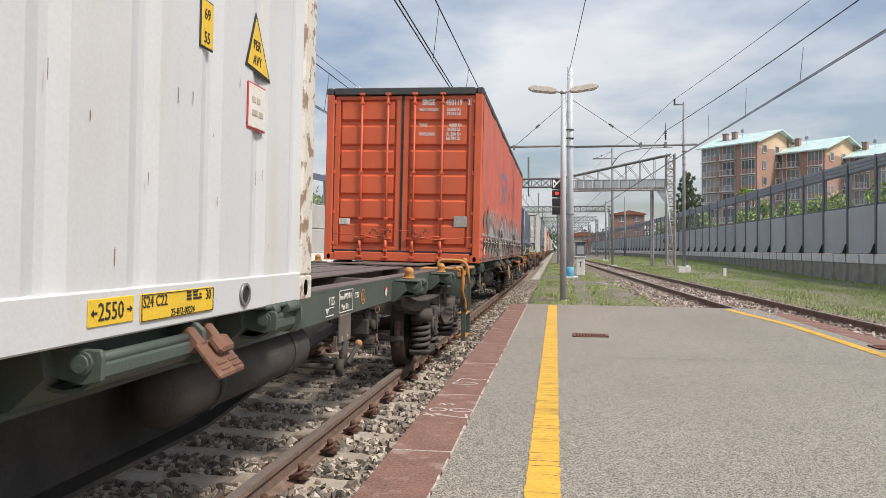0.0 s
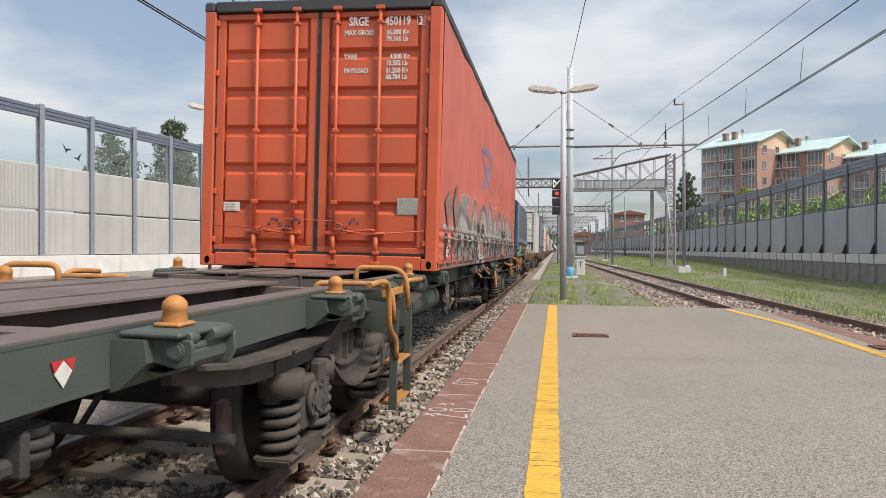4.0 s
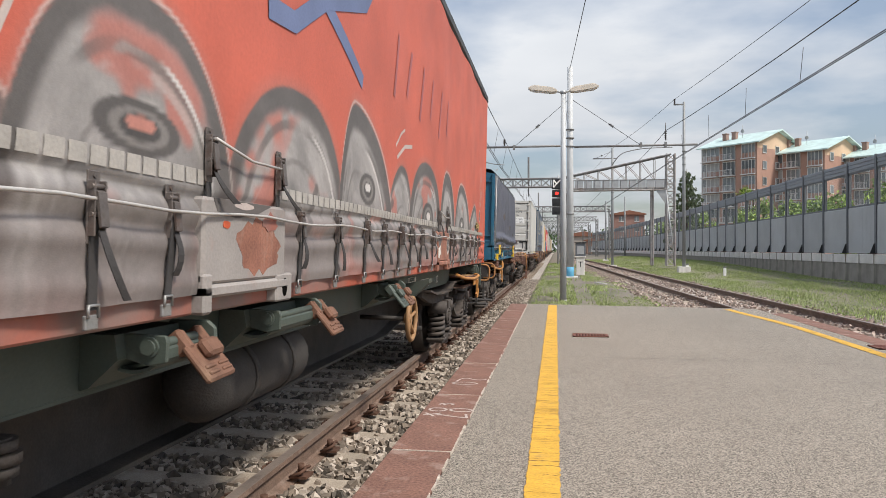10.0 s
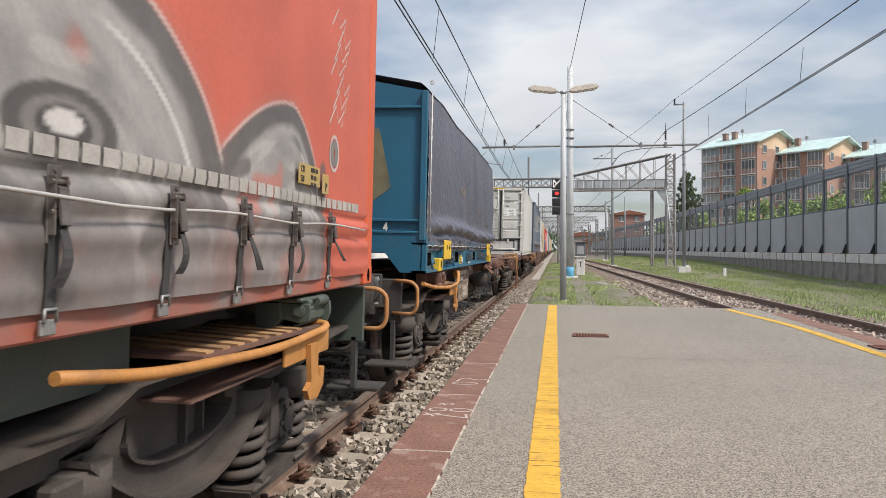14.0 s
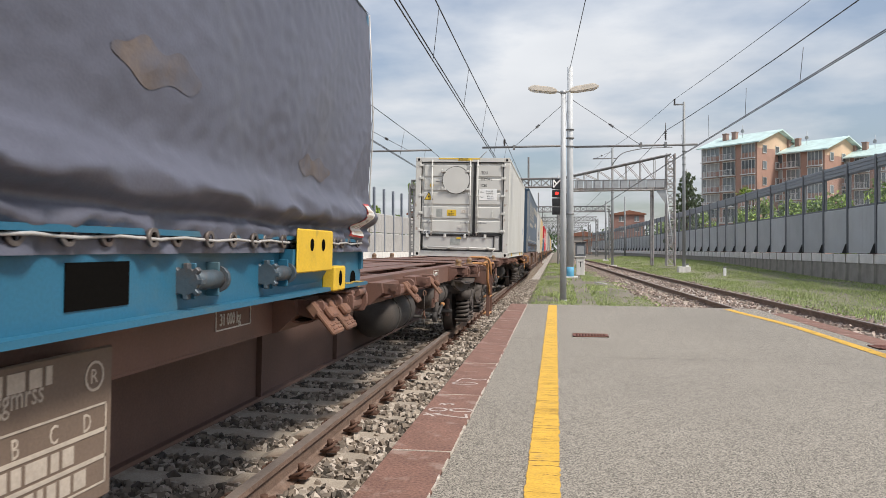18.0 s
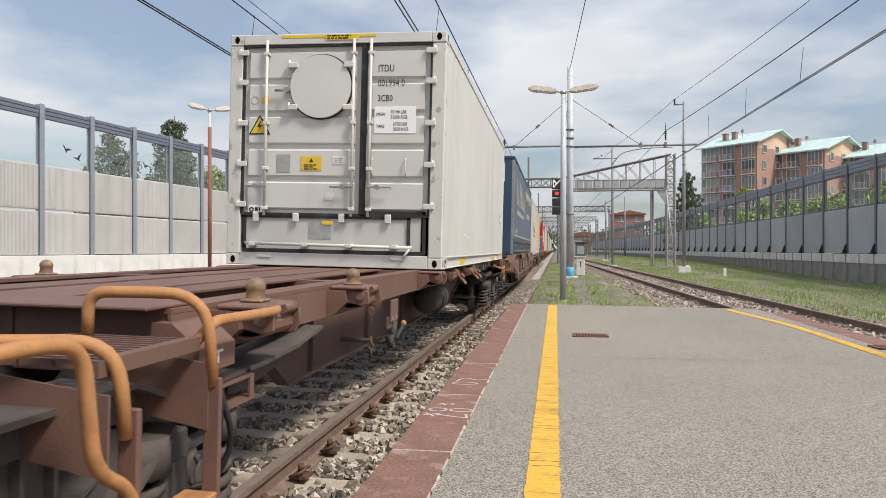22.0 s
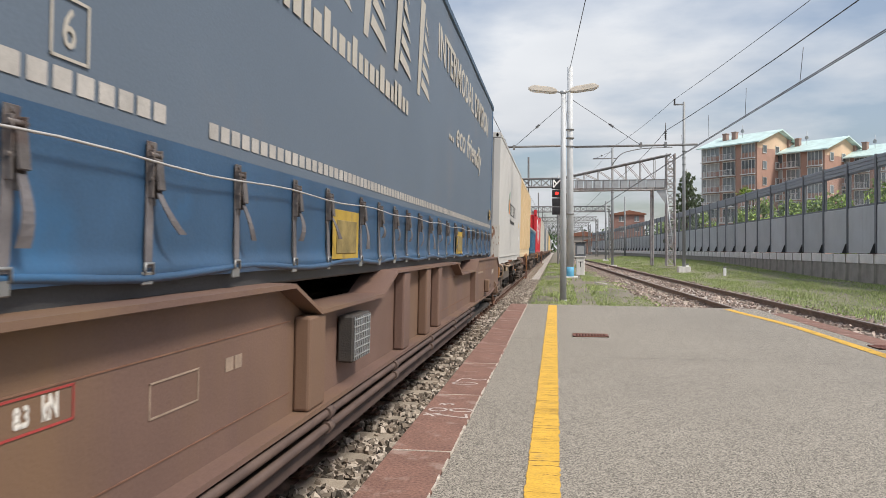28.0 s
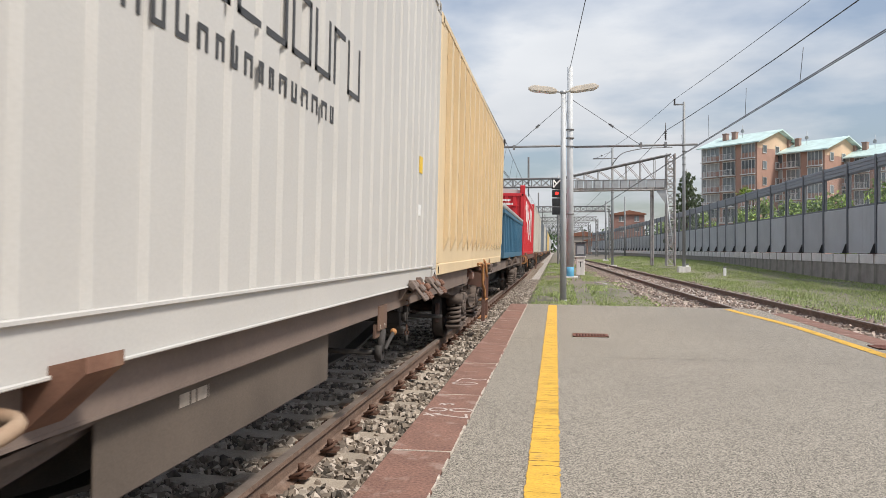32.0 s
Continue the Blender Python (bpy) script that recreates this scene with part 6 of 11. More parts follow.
def joint_rails(wagon, yc, rail_m, body_m):
    """The walkway at the articulation: three bent handrails, ladder posts, treads, grating and cover plates, on both sides."""
    for s in (1, -1):
        jr = new("walkway"); jr.parent = wagon
        jr.matrix_basis = Matrix.Diagonal((s, 1, 1, 1)) if s > 0 else pose(0, 2 * yc + 1.6, 0, 0, 0, 180)
        Y = lambda v: yc + v
        rails = ([(1.22, Y(0.42), 1.085), (1.24, Y(0.6), 1.10), (1.26, Y(0.80), 1.09), (1.26, Y(0.86), 0.75), (1.28, Y(1.0), 0.66), (1.28, Y(1.02), 0.52)],
                 [(0.72, Y(0.78), 0.98), (0.74, Y(0.78), 1.07), (1.24, Y(0.98), 1.07), (1.26, Y(1.0), 0.80)],
                 [(0.85, Y(1.42), 1.02), (0.85, Y(1.42), 1.17), (1.24, Y(1.50), 1.17), (1.26, Y(1.52), 0.85)],
                 [(1.2, Y(1.5), 1.0), (1.24, Y(1.56), 1.07), (1.25, Y(2.1), 1.06), (1.22, Y(2.2), 1.06)])
        for r_ in rails:
            bm = bmesh.new(); tube(bm, smooth_line(r_, 6), 0.0205, 10); part("handrail", bm, rail_m, jr)
        for y in (1.02, 1.52):
            bm = bmesh.new(); rbox(bm, 1.23, 1.29, Y(y) - 0.012, Y(y) + 0.012, 0.14, 0.88, 0.004); part("ladder_post", bm, body_m, jr)
        for z in (0.17, 0.47):
            bm = bmesh.new(); rbox(bm, 1.17, 1.29, Y(1.035), Y(1.505), z, z + 0.022, 0.004); part("ladder_tread", bm, rail_m, jr)
        bm = bmesh.new()
        for i in range(12):
            box(bm, 0.74, 1.18, Y(0.95) + i * 0.045, Y(0.95) + i * 0.045 + 0.012, 0.995, 1.02)
        for i in range(5):
            box(bm, 0.74 + i * 0.11, 0.746 + i * 0.11, Y(0.95), Y(1.46), 0.998, 1.016)
        part("grating", bm, body_m, jr)
        bm = bmesh.new(); box(bm, 1.18, 1.22, Y(0.93), Y(1.5), 0.975, 1.022); part("grating_edge", bm, rail_m if rail_m is AMBER else body_m, jr)
        for y in (0.93, 1.50):
            bm = bmesh.new(); prism(bm, [(0.70, 0.80), (1.25, 0.70), (1.25, 0.93), (0.70, 1.0)], "y", Y(y), Y(y) + 0.01); part("end_plate", bm, body_m, jr)
        bm = bmesh.new(); tube(bm, [(1.23, Y(1.53), 0.92), (1.27, Y(1.56), 0.80), (1.25, Y(1.60), 0.66), (1.16, Y(1.62), 0.60)], 0.011, 6); part("hose_loop", bm, RUBBER, jr)
        bm = bmesh.new(); box(bm, 0.93, 1.12, Y(1.74), Y(2.2), 0.665, 0.675); box(bm, 0.93, 1.12, Y(1.74), Y(2.2), 0.765, 0.775); box(bm, 0.93, 0.94, Y(1.74), Y(2.2), 0.675, 0.765); box(bm, 1.11, 1.12, Y(2.16), Y(2.2), 0.675, 0.765); part("link_channel", bm, body_m, jr)
        for y in (0.42, 1.78):
            bm = bmesh.new()
            prism(bm, [(0.96, 1.045), (1.04, 1.045), (1.15, 0.955), (1.15, 0.86), (0.96, 0.86)], "y", Y(y) - 0.15, Y(y) + 0.15)
            part("joint_cover", bm, body_m, jr)
            bm = bmesh.new(); box(bm, 1.1505, 1.1525, Y(y) - 0.04, Y(y) + 0.04, 0.925, 0.935); box(bm, 1.1505, 1.1525, Y(y) - 0.006, Y(y) + 0.006, 0.885, 0.925); part("mark", bm, MARK, jr)
        bm = bmesh.new(); tube(bm, smooth_line([(1.2, Y(1.6), 0.95), (1.24, Y(1.75), 0.6), (1.15, Y(1.75), 0.42), (1.0, Y(1.6), 0.45)]), 0.013, 6); part("air_hose", bm, RUBBER, jr)


# the wagon's brown mixed darker: shade under the loads put into the colour
KEELBROWN = mat("grimy_red_brown_keel", (0.105, 0.060, 0.047), 0.75, var=0.2, scale=1.6, fine=0.08, stain=(0.07, 0.05, 0.042), stain_amt=0.45, stain_scale=1.2, streak=True, bump=0.12)


def flat_frame(wagon, y0, y1, side, top, studs=(), out=1.205, belly=True, trim=(0.0, 0.0), tuck=0.0, arm=0.0, lower=0.0, keel=None):
    """One platform of a container wagon between y0 and y1: side beams, inner beams, cross members and the deep centre beam."""
    for s in (-1, 1):
        bm = bmesh.new()
        girder(bm, *sorted((s * (out - 0.145), s * out)), y0 + trim[0], y1 - trim[1], 0.89 - lower, 1.085 - lower, s * (out - 0.008))
        part("side_beam", bm, side, wagon)
        bm = bmesh.new(); box(bm, *sorted((s * 0.86, s * out)), y0 + trim[0], y1 - trim[1], 1.0855 - lower, 1.093 - lower); part("beam_top", bm, top, wagon)
        bm = bmesh.new(); girder(bm, *sorted((s * 0.30, s * 0.56)), y0, y1, 0.84, 1.088, s * 0.33); part("inner_beam", bm, top, wagon)
    bm = bmesh.new(); box(bm, -0.22, 0.22, y0, y1, 1.07, 1.086); part("centre_plate", bm, top, wagon)
    n = max(3, int((y1 - y0) / 2.4))
    for i in range(n + 1):
        y = y0 + 0.08 + (y1 - y0 - 0.16) * i / n
        bm = bmesh.new(); wd_ = out - 0.015 if y0 + trim[0] <= y <= y1 - trim[1] else 0.68; box(bm, -wd_, wd_, y - 0.07, y + 0.07, 0.92 - lower, 1.082 - lower); part("cross_member", bm, top, wagon)
    if belly:
        a = min(3.0, (y1 - y0) * 0.25)
        ya, yb, yc, yd = keel or (y0 + 1.6, y0 + 1.6 + a, y1 - tuck - 1.6 - a, y1 - tuck - 1.6)
        low, fl_, m = (0.385, 0.04, KEELBROWN) if keel else (0.42, 0.11, SOOT)
        for s in (-1, 1):
            bm = bmesh.new(); prism(bm, [(ya, 0.90), (yd, 0.90), (yd, 0.78), (yc, low), (yb, low), (ya, 0.78)], "x", *sorted((s * 0.57, s * 0.585))); part("belly_beam", bm, m, wagon)
            run = [(ya, 0.78), (yb, low), (yc, low), (yd, 0.78)]
            bm = bmesh.new(); prism(bm, run + [(p[0], p[1] - 0.02) for p in reversed(run)], "x", *sorted((s * (0.57 - fl_), s * (0.585 + fl_)))); part("belly_flange", bm, m, wagon)
            for i in range(5 if keel else 0):
                y = yb + 0.5 + i * (yc - yb - 1.0) / 4
                bm = bmesh.new(); box(bm, *sorted((s * 0.585, s * 0.62)), y - 0.006, y + 0.006, low, 0.84); part("belly_rib", bm, m, wagon)
    for y, kind in studs:
        for s in (1, -1):
            pedestal(wagon, y, s, side, knob=None if kind == "bare" else AMBER if side is GREEN else WORNCONE, folded=kind in ("down", "one", "long", "pair"), seats={"one": (0.08,), "long": (0.14,) if 30 < y < 40 else (0.36,), "pair": (0.02, 0.46)}.get(kind, (-0.12, 0.13)), long={"long": 1.6, "pair": 2.2}.get(kind, 1.0), inset=1.205 - out - arm, arm=arm, drop=0.035 if kind == "low" else 0.0)


def settle(ob, y_ref):
    """Brings a thing that was drawn at its place along the line back to its own origin, and hands it to the train's motion."""
    for c in ob.children:
        c.matrix_basis = Matrix.Translation((0, -y_ref, 0)) @ c.matrix_basis
    ob.matrix_basis = pose(TRACK_X, y_ref, RAIL_Z, 0, LEAN, 0)
    MOVING.append((ob, y_ref))


def hung_plate(wagon, y0, y1, z0, z1, x, m):
    bm = bmesh.new(); rbox(bm, x - 0.015, x, y0, y1, z0, z1, 0.005); return part("hung_plate", bm, m, wagon)


def side_gusset(wagon, y, m):
    bm = bmesh.new(); prism(bm, [(1.06, 1.0), (1.30, 1.06), (1.30, 1.02), (1.06, 0.80)], "y", y, y + 0.16); part("load_bracket", bm, m, wagon)


SX_ = 1.0015
# the green wagon
wg = thing("container_wagon", "dark green articulated container wagon with yellow handrails", "freight wagon")
flat_frame(wg, -6.8, 8.9, GREEN, TOPGREY, studs=((-3.0, "down"), (2.03, "long"), (3.12, "bare"), (6.53, "low"), (8.42, "low")), out=1.0, tuck=0.8, arm=0.12, lower=0.025)
flat_frame(wg, 10.0, 24.95, GREEN, TOPGREY, studs=((10.62, "up"), (12.0, "up"), (15.08, "one"), (16.13, "long"), (18.35, "down"), (23.9, "up")), trim=(0.0, 2.3), out=1.0, arm=0.14, lower=0.025)
for y in (-4.85, 9.07, 23.0):
    bogie(wg, y, y > 0, DIMGEAR)
buffers(wg, 25.0, 1, GREEN); buffers(wg, -6.85, -1, GREEN)
joint_rails(wg, 8.4, AMBER, GREEN)
end_step(wg, 22.7, 24.05)
air_tank(wg, 2.75, 4.4, SOOT, x=0.80, z=0.715); air_tank(wg, 11.0, 13.2, GREEN, x=0.86, z=0.735); air_tank(wg, 15.85, 17.05, SOOT, x=0.84, z=0.70, r=0.17)
lever_plate(wg, 4.87, DUSTGREY, inset=0.13); valve(wg, 5.86, 0.1); lever_plate(wg, 13.54, DUSTGREY, inset=0.09); valve(wg, 14.4, 0.07)
handbrake(wg, 18.88, 0.74, mat("tan_yellow_wheel", (0.33, 0.185, 0.085), 0.65, var=0.15, scale=6, stain=(0.2, 0.11, 0.06), stain_amt=0.35, stain_scale=5), 0.175)
frame_marks(wg, SX_, 18.85, 19.18, 0.888, 1.04, MARK); letters(wg, "MAX: 3.0%", 0.062, on_side(SX_, 18.88, 0.98), MARK, squeeze=0.62)
bm = bmesh.new(); prism(bm, [(18.88, 0.905), (19.14, 0.905), (19.14, 0.965), (18.88, 0.93)], "x", SX_, SX_ + 0.002); part("ramp_mark", bm, MARK, wg)
side_gusset(wg, 19.35, GREEN)
SX = 1.0015
letters(wg, "1155", 0.078, on_side(SX, 4.50, 0.955), MARK, squeeze=0.8)
bm = bmesh.new(); prism(bm, [(4.43, 0.94), (4.51, 0.94), (4.47, 0.90)], "x", SX, SX + 0.002); box(bm, SX, SX + 0.002, 4.51, 4.61, 0.937, 0.943); box(bm, SX, SX + 0.002, 4.44, 4.61, 0.887, 0.894); part("height_mark", bm, MARK, wg)
frame_marks(wg, SX, 4.725, 5.06, 0.888, 1.04, MARK)
letters(wg, "Freno 2xWU GP-A", 0.058, on_side(SX, 4.74, 0.975), MARK, squeeze=0.62)
letters(wg, "Max  88 t", 0.058, on_side(SX, 4.79, 0.905), MARK, squeeze=0.72)
letters(wg, "C 952", 0.06, on_side(SX, 5.11, 0.965), MARK, squeeze=0.75)
bm = bmesh.new(); disc(bm, (SX, 5.34, 0.963), 0.058, "x", 0.002, 20, 0.05); part("ring_mark", bm, AMBER, wg)
letters(wg, "LL", 0.085, on_side(SX, 5.305, 0.935), AMBER, squeeze=0.7)
bm = bmesh.new(); prism(bm, [(6.055, 0.955), (6.095, 0.99), (6.135, 0.955), (6.095, 0.91)], "x", SX, SX + 0.002); part("diamond_mark", bm, MARK, wg)
RED = mat("signal_red_paint", (0.50, 0.035, 0.03), 0.55, var=0.08, scale=3)
bm = bmesh.new(); prism(bm, [(6.055, 0.958), (6.095, 0.993), (6.04, 0.993)], "x", SX, SX + 0.0025); prism(bm, [(6.135, 0.958), (6.095, 0.993), (6.15, 0.993)], "x", SX, SX + 0.0025); part("diamond_edge", bm, RED, wg)
letters(wg, "UIC", 0.12, on_side(SX, 21.57, 0.915), MARK, squeeze=0.75)
frame_marks(wg, SX, 20.56, 21.05, 0.905, 0.99, MARK)
letters(wg, "6 REV IT-CF 03.05.21 -3M", 0.055, on_side(SX, 20.58, 0.928), MARK, squeeze=0.62)
hung_plate(wg, 19.90, 20.28, 0.875, 1.035, SX + 0.004, MARK)
bm = bmesh.new()
for i, (z, h, w) in enumerate(((0.995, 0.035, 0.26), (0.94, 0.035, 0.22), (0.89, 0.018, 0.28))):
    for k in range(6):
        box(bm, SX + 0.0045, SX + 0.006, 19.93 + k * w / 6, 19.93 + (k + 0.75) * w / 6, z, z + h)
part("plate_print", bm, GREEN, wg)
bars(wg, SX, 16.98, 0.985, 4, 0.02, 0.012, MARK, 3)
settle(wg, -6.9)

# the red-brown wagon
wb = thing("container_wagon", "red-brown articulated container wagon with rusty handrails", "freight wagon")
flat_frame(wb, 26.2, 41.1, BROWN, BROWN, studs=((28.0, "up"), (33.3, "down"), (33.85, "up"), (35.3, "long"), (36.52, "one"), (39.48, "up"), (40.75, "up")), out=1.0, trim=(3.1, 0.0), arm=0.12, keel=(31.0, 31.8, 39.2, 40.5))
flat_frame(wb, 43.1, 58.5, BROWN, BROWN, studs=((43.62, "up"), (45.20, "up"), (48.25, "bare"), (49.24, "long"), (51.06, "pair"), (56.9, "bare")), out=1.0, trim=(0.0, 2.3), arm=0.12, keel=(44.75, 45.38, 52.96, 54.7))
for y in (28.4, 42.27, 56.5):
    bogie(wb, y, dust=DIMGEAR)
for s in (1, -1):
    bm = bmesh.new(); prism(bm, [(41.1, 0.89), (41.1, 1.085), (41.95, 1.085), (41.95, 1.0)], "x", *sorted((s * 0.986, s * 1.0))); prism(bm, [(41.1, 0.886), (41.1, 0.898), (41.95, 1.008), (41.95, 0.996)], "x", *sorted((s * 0.86, s * 1.0))); part("beam_tail", bm, BROWN, wb)
for y0, y1 in ((40.9, 41.98), (42.95, 43.35)):
    bm = bmesh.new(); rbox(bm, -0.985, 0.985, y0, y1, 1.094, 1.108, 0.004); part("end_deck", bm, BROWN, wb)
# an unseen sill box, added to keep light off the ground at the joint
bm = bmesh.new(); box(bm, -0.34, 0.34, 40.2, 45.2, 0.52, 0.93); part("pivot_sill", bm, SOOT, wb)
buffers(wb, 26.15, -1, SOOT); buffers(wb, 58.55, 1, BROWN)
joint_rails(wb, 41.4, AMBER2, BROWN)
end_step(wb, 27.85, 29.15, kink=True); end_step(wb, 55.9, 57.4, stripes=False, m=AMBER2)
air_tank(wb, 36.0, 37.25, SOOT, x=0.78, z=0.69, r=0.19); air_tank(wb, 38.25, 39.45, DIMGEAR, x=0.84, z=0.73); air_tank(wb, 49.35, 50.3, SOOT, x=0.86, z=0.69, r=0.17)
lever_plate(wb, 38.08, BROWN, inset=0.09); pull_chain(wb, 37.56, 0.12); lever_plate(wb, 46.78, BROWN, inset=0.09); pull_chain(wb, 46.22, 0.1)
hp = hung_plate(wb, 30.43, 31.58, 0.58, 1.03, 1.10, mat("dusty_tan_data_plate", (0.165, 0.118, 0.088), 0.8, var=0.12, scale=3, stain=(0.12, 0.083, 0.063), stain_amt=0.4, stain_scale=2, streak=True))
BX = 1.1005
frame_marks(wb, BX, 30.48, 30.89, 0.775, 0.80, GREYMARK)
letters(wb, "<2'30''", 0.075, on_side(BX, 30.52, 0.79), GREYMARK, squeeze=0.8)
letters(wb, "Sggmrss", 0.085, on_side(BX, 31.07, 0.92), GREYMARK, squeeze=0.75)
bm = bmesh.new(); disc(bm, (BX, 31.49, 0.95), 0.045, "x", 0.002, 16, 0.037); part("ring_mark", bm, GREYMARK, wb)
letters(wb, "R", 0.06, on_side(BX, 31.47, 0.93), GREYMARK)
frame_marks(wb, BX, 30.51, 30.81, 0.605, 0.675, GREYMARK); letters(wb, "R 75 m", 0.065, on_side(BX, 30.53, 0.615), GREYMARK, squeeze=0.75)
for k, w in enumerate("ABCD"):
    letters(wb, w, 0.075, on_side(BX, 31.02 + 0.14 * k, 0.795), GREYMARK, squeeze=0.7)
for z0, z1 in ((0.785, 0.865), (0.705, 0.785), (0.625, 0.705)):
    frame_marks(wb, BX, 30.89, 31.55, z0, z1, GREYMARK)
bars(wb, BX, 30.91, 0.77, 2, 0.05, 0.03, GREYMARK, 8, 0.675)
bars(wb, BX, 30.49, 1.01, 1, 0.05, 0.02, GREYMARK, 9, 1.005)
bars(wb, BX, 30.49, 0.93, 1, 0.055, 0.02, GREYMARK, 10, 0.5)
hung_plate(wb, 29.98, 30.36, 0.78, 1.04, 1.11, SOOT)
bm = bmesh.new()
for i in range(7):
    box(bm, 1.111, 1.117, 30. + i * 0.052, 30.008 + i * 0.052, 0.795, 1.015)
for i in range(3):
    box(bm, 1.112, 1.119, 29.98, 30.34, 0.825 + i * 0.08, 0.831 + i * 0.08)
part("label_cage", bm, STEEL, wb)
BSX = 1.0015
letters(wb, "31 000 kg", 0.075, on_side(BSX, 32.5, 0.985), MARK, squeeze=0.72); frame_marks(wb, BSX, 32.46, 32.82, 0.965, 1.06, MARK)
bm = bmesh.new(); prism(bm, [(34.62, 0.93), (34.88, 0.93), (34.75, 1.075)], "x", BSX, BSX + 0.002); part("warning_triangle", bm, YMARK, wb)
bm = bmesh.new(); prism(bm, [(34.655, 0.942), (34.845, 0.942), (34.75, 1.055)], "x", BSX + 0.002, BSX + 0.003); part("triangle_field", bm, BROWN, wb)
letters(wb, "C", 0.075, on_side(BSX + 0.003, 34.725, 0.953), YMARK)
letters(wb, "1155", 0.078, on_side(BSX, 37.84, 0.975), MARK, squeeze=0.72)
bm = bmesh.new(); prism(bm, [(37.79, 0.965), (37.84, 0.965), (37.81, 0.925)], "x", BSX, BSX + 0.002); box(bm, BSX, BSX + 0.002, 37.84, 37.95, 0.962, 0.967); box(bm, BSX, BSX + 0.002, 37.78, 37.95, 0.912, 0.918); part("height_mark", bm, MARK, wb)
bm = bmesh.new(); prism(bm, [(39.32, 0.985), (39.35, 1.015), (39.38, 0.985), (39.35, 0.945)], "x", BSX, BSX + 0.002); part("diamond_mark", bm, MARK, wb)
frame_marks(wb, BSX, 38.06, 38.41, 0.915, 1.065, MARK); letters(wb, "Freno 2xWU GP-A", 0.058, on_side(BSX, 38.075, 1.0), MARK, squeeze=0.62); letters(wb, "Max 108 t", 0.058, on_side(BSX, 38.08, 0.935), MARK, squeeze=0.7)
# second half of the wagon carries green-painted sides under the reefer box
for y0, y1 in ((49.85, 51.4), (52.66, 56.19)):
    bm = bmesh.new(); box(bm, 0.9985, 1.0015, y0, y1, 0.905, 1.07); part("green_repaint", bm, GREEN, wb)
GXX = 1.002
bars(wb, GXX, 50.33, 1.04, 4, 0.018, 0.014, MARK, 12, 0.42)
letters(wb, "UIC", 0.12, on_side(GXX, 55.5, 0.93), MARK, squeeze=0.75)
frame_marks(wb, GXX, 53.9, 54.52, 0.92, 1.005, MARK); letters(wb, "6 REV IT-CF 06.08.20 +3M", 0.06, on_side(GXX, 53.93, 0.942), MARK, squeeze=0.66)
hung_plate(wb, 54.2, 54.39, 0.893, 0.915, GXX + 0.004, MARK); hung_plate(wb, 55.1, 55.27, 0.925, 1.005, GXX + 0.004, MARK)
hung_plate(wb, 53.15, 53.5, 0.90, 1.05, GXX + 0.005, MARK); bars(wb, GXX + 0.006, 53.18, 1.02, 3, 0.022, 0.018, GREEN, 31, 0.28)
settle(wb, 26.1)

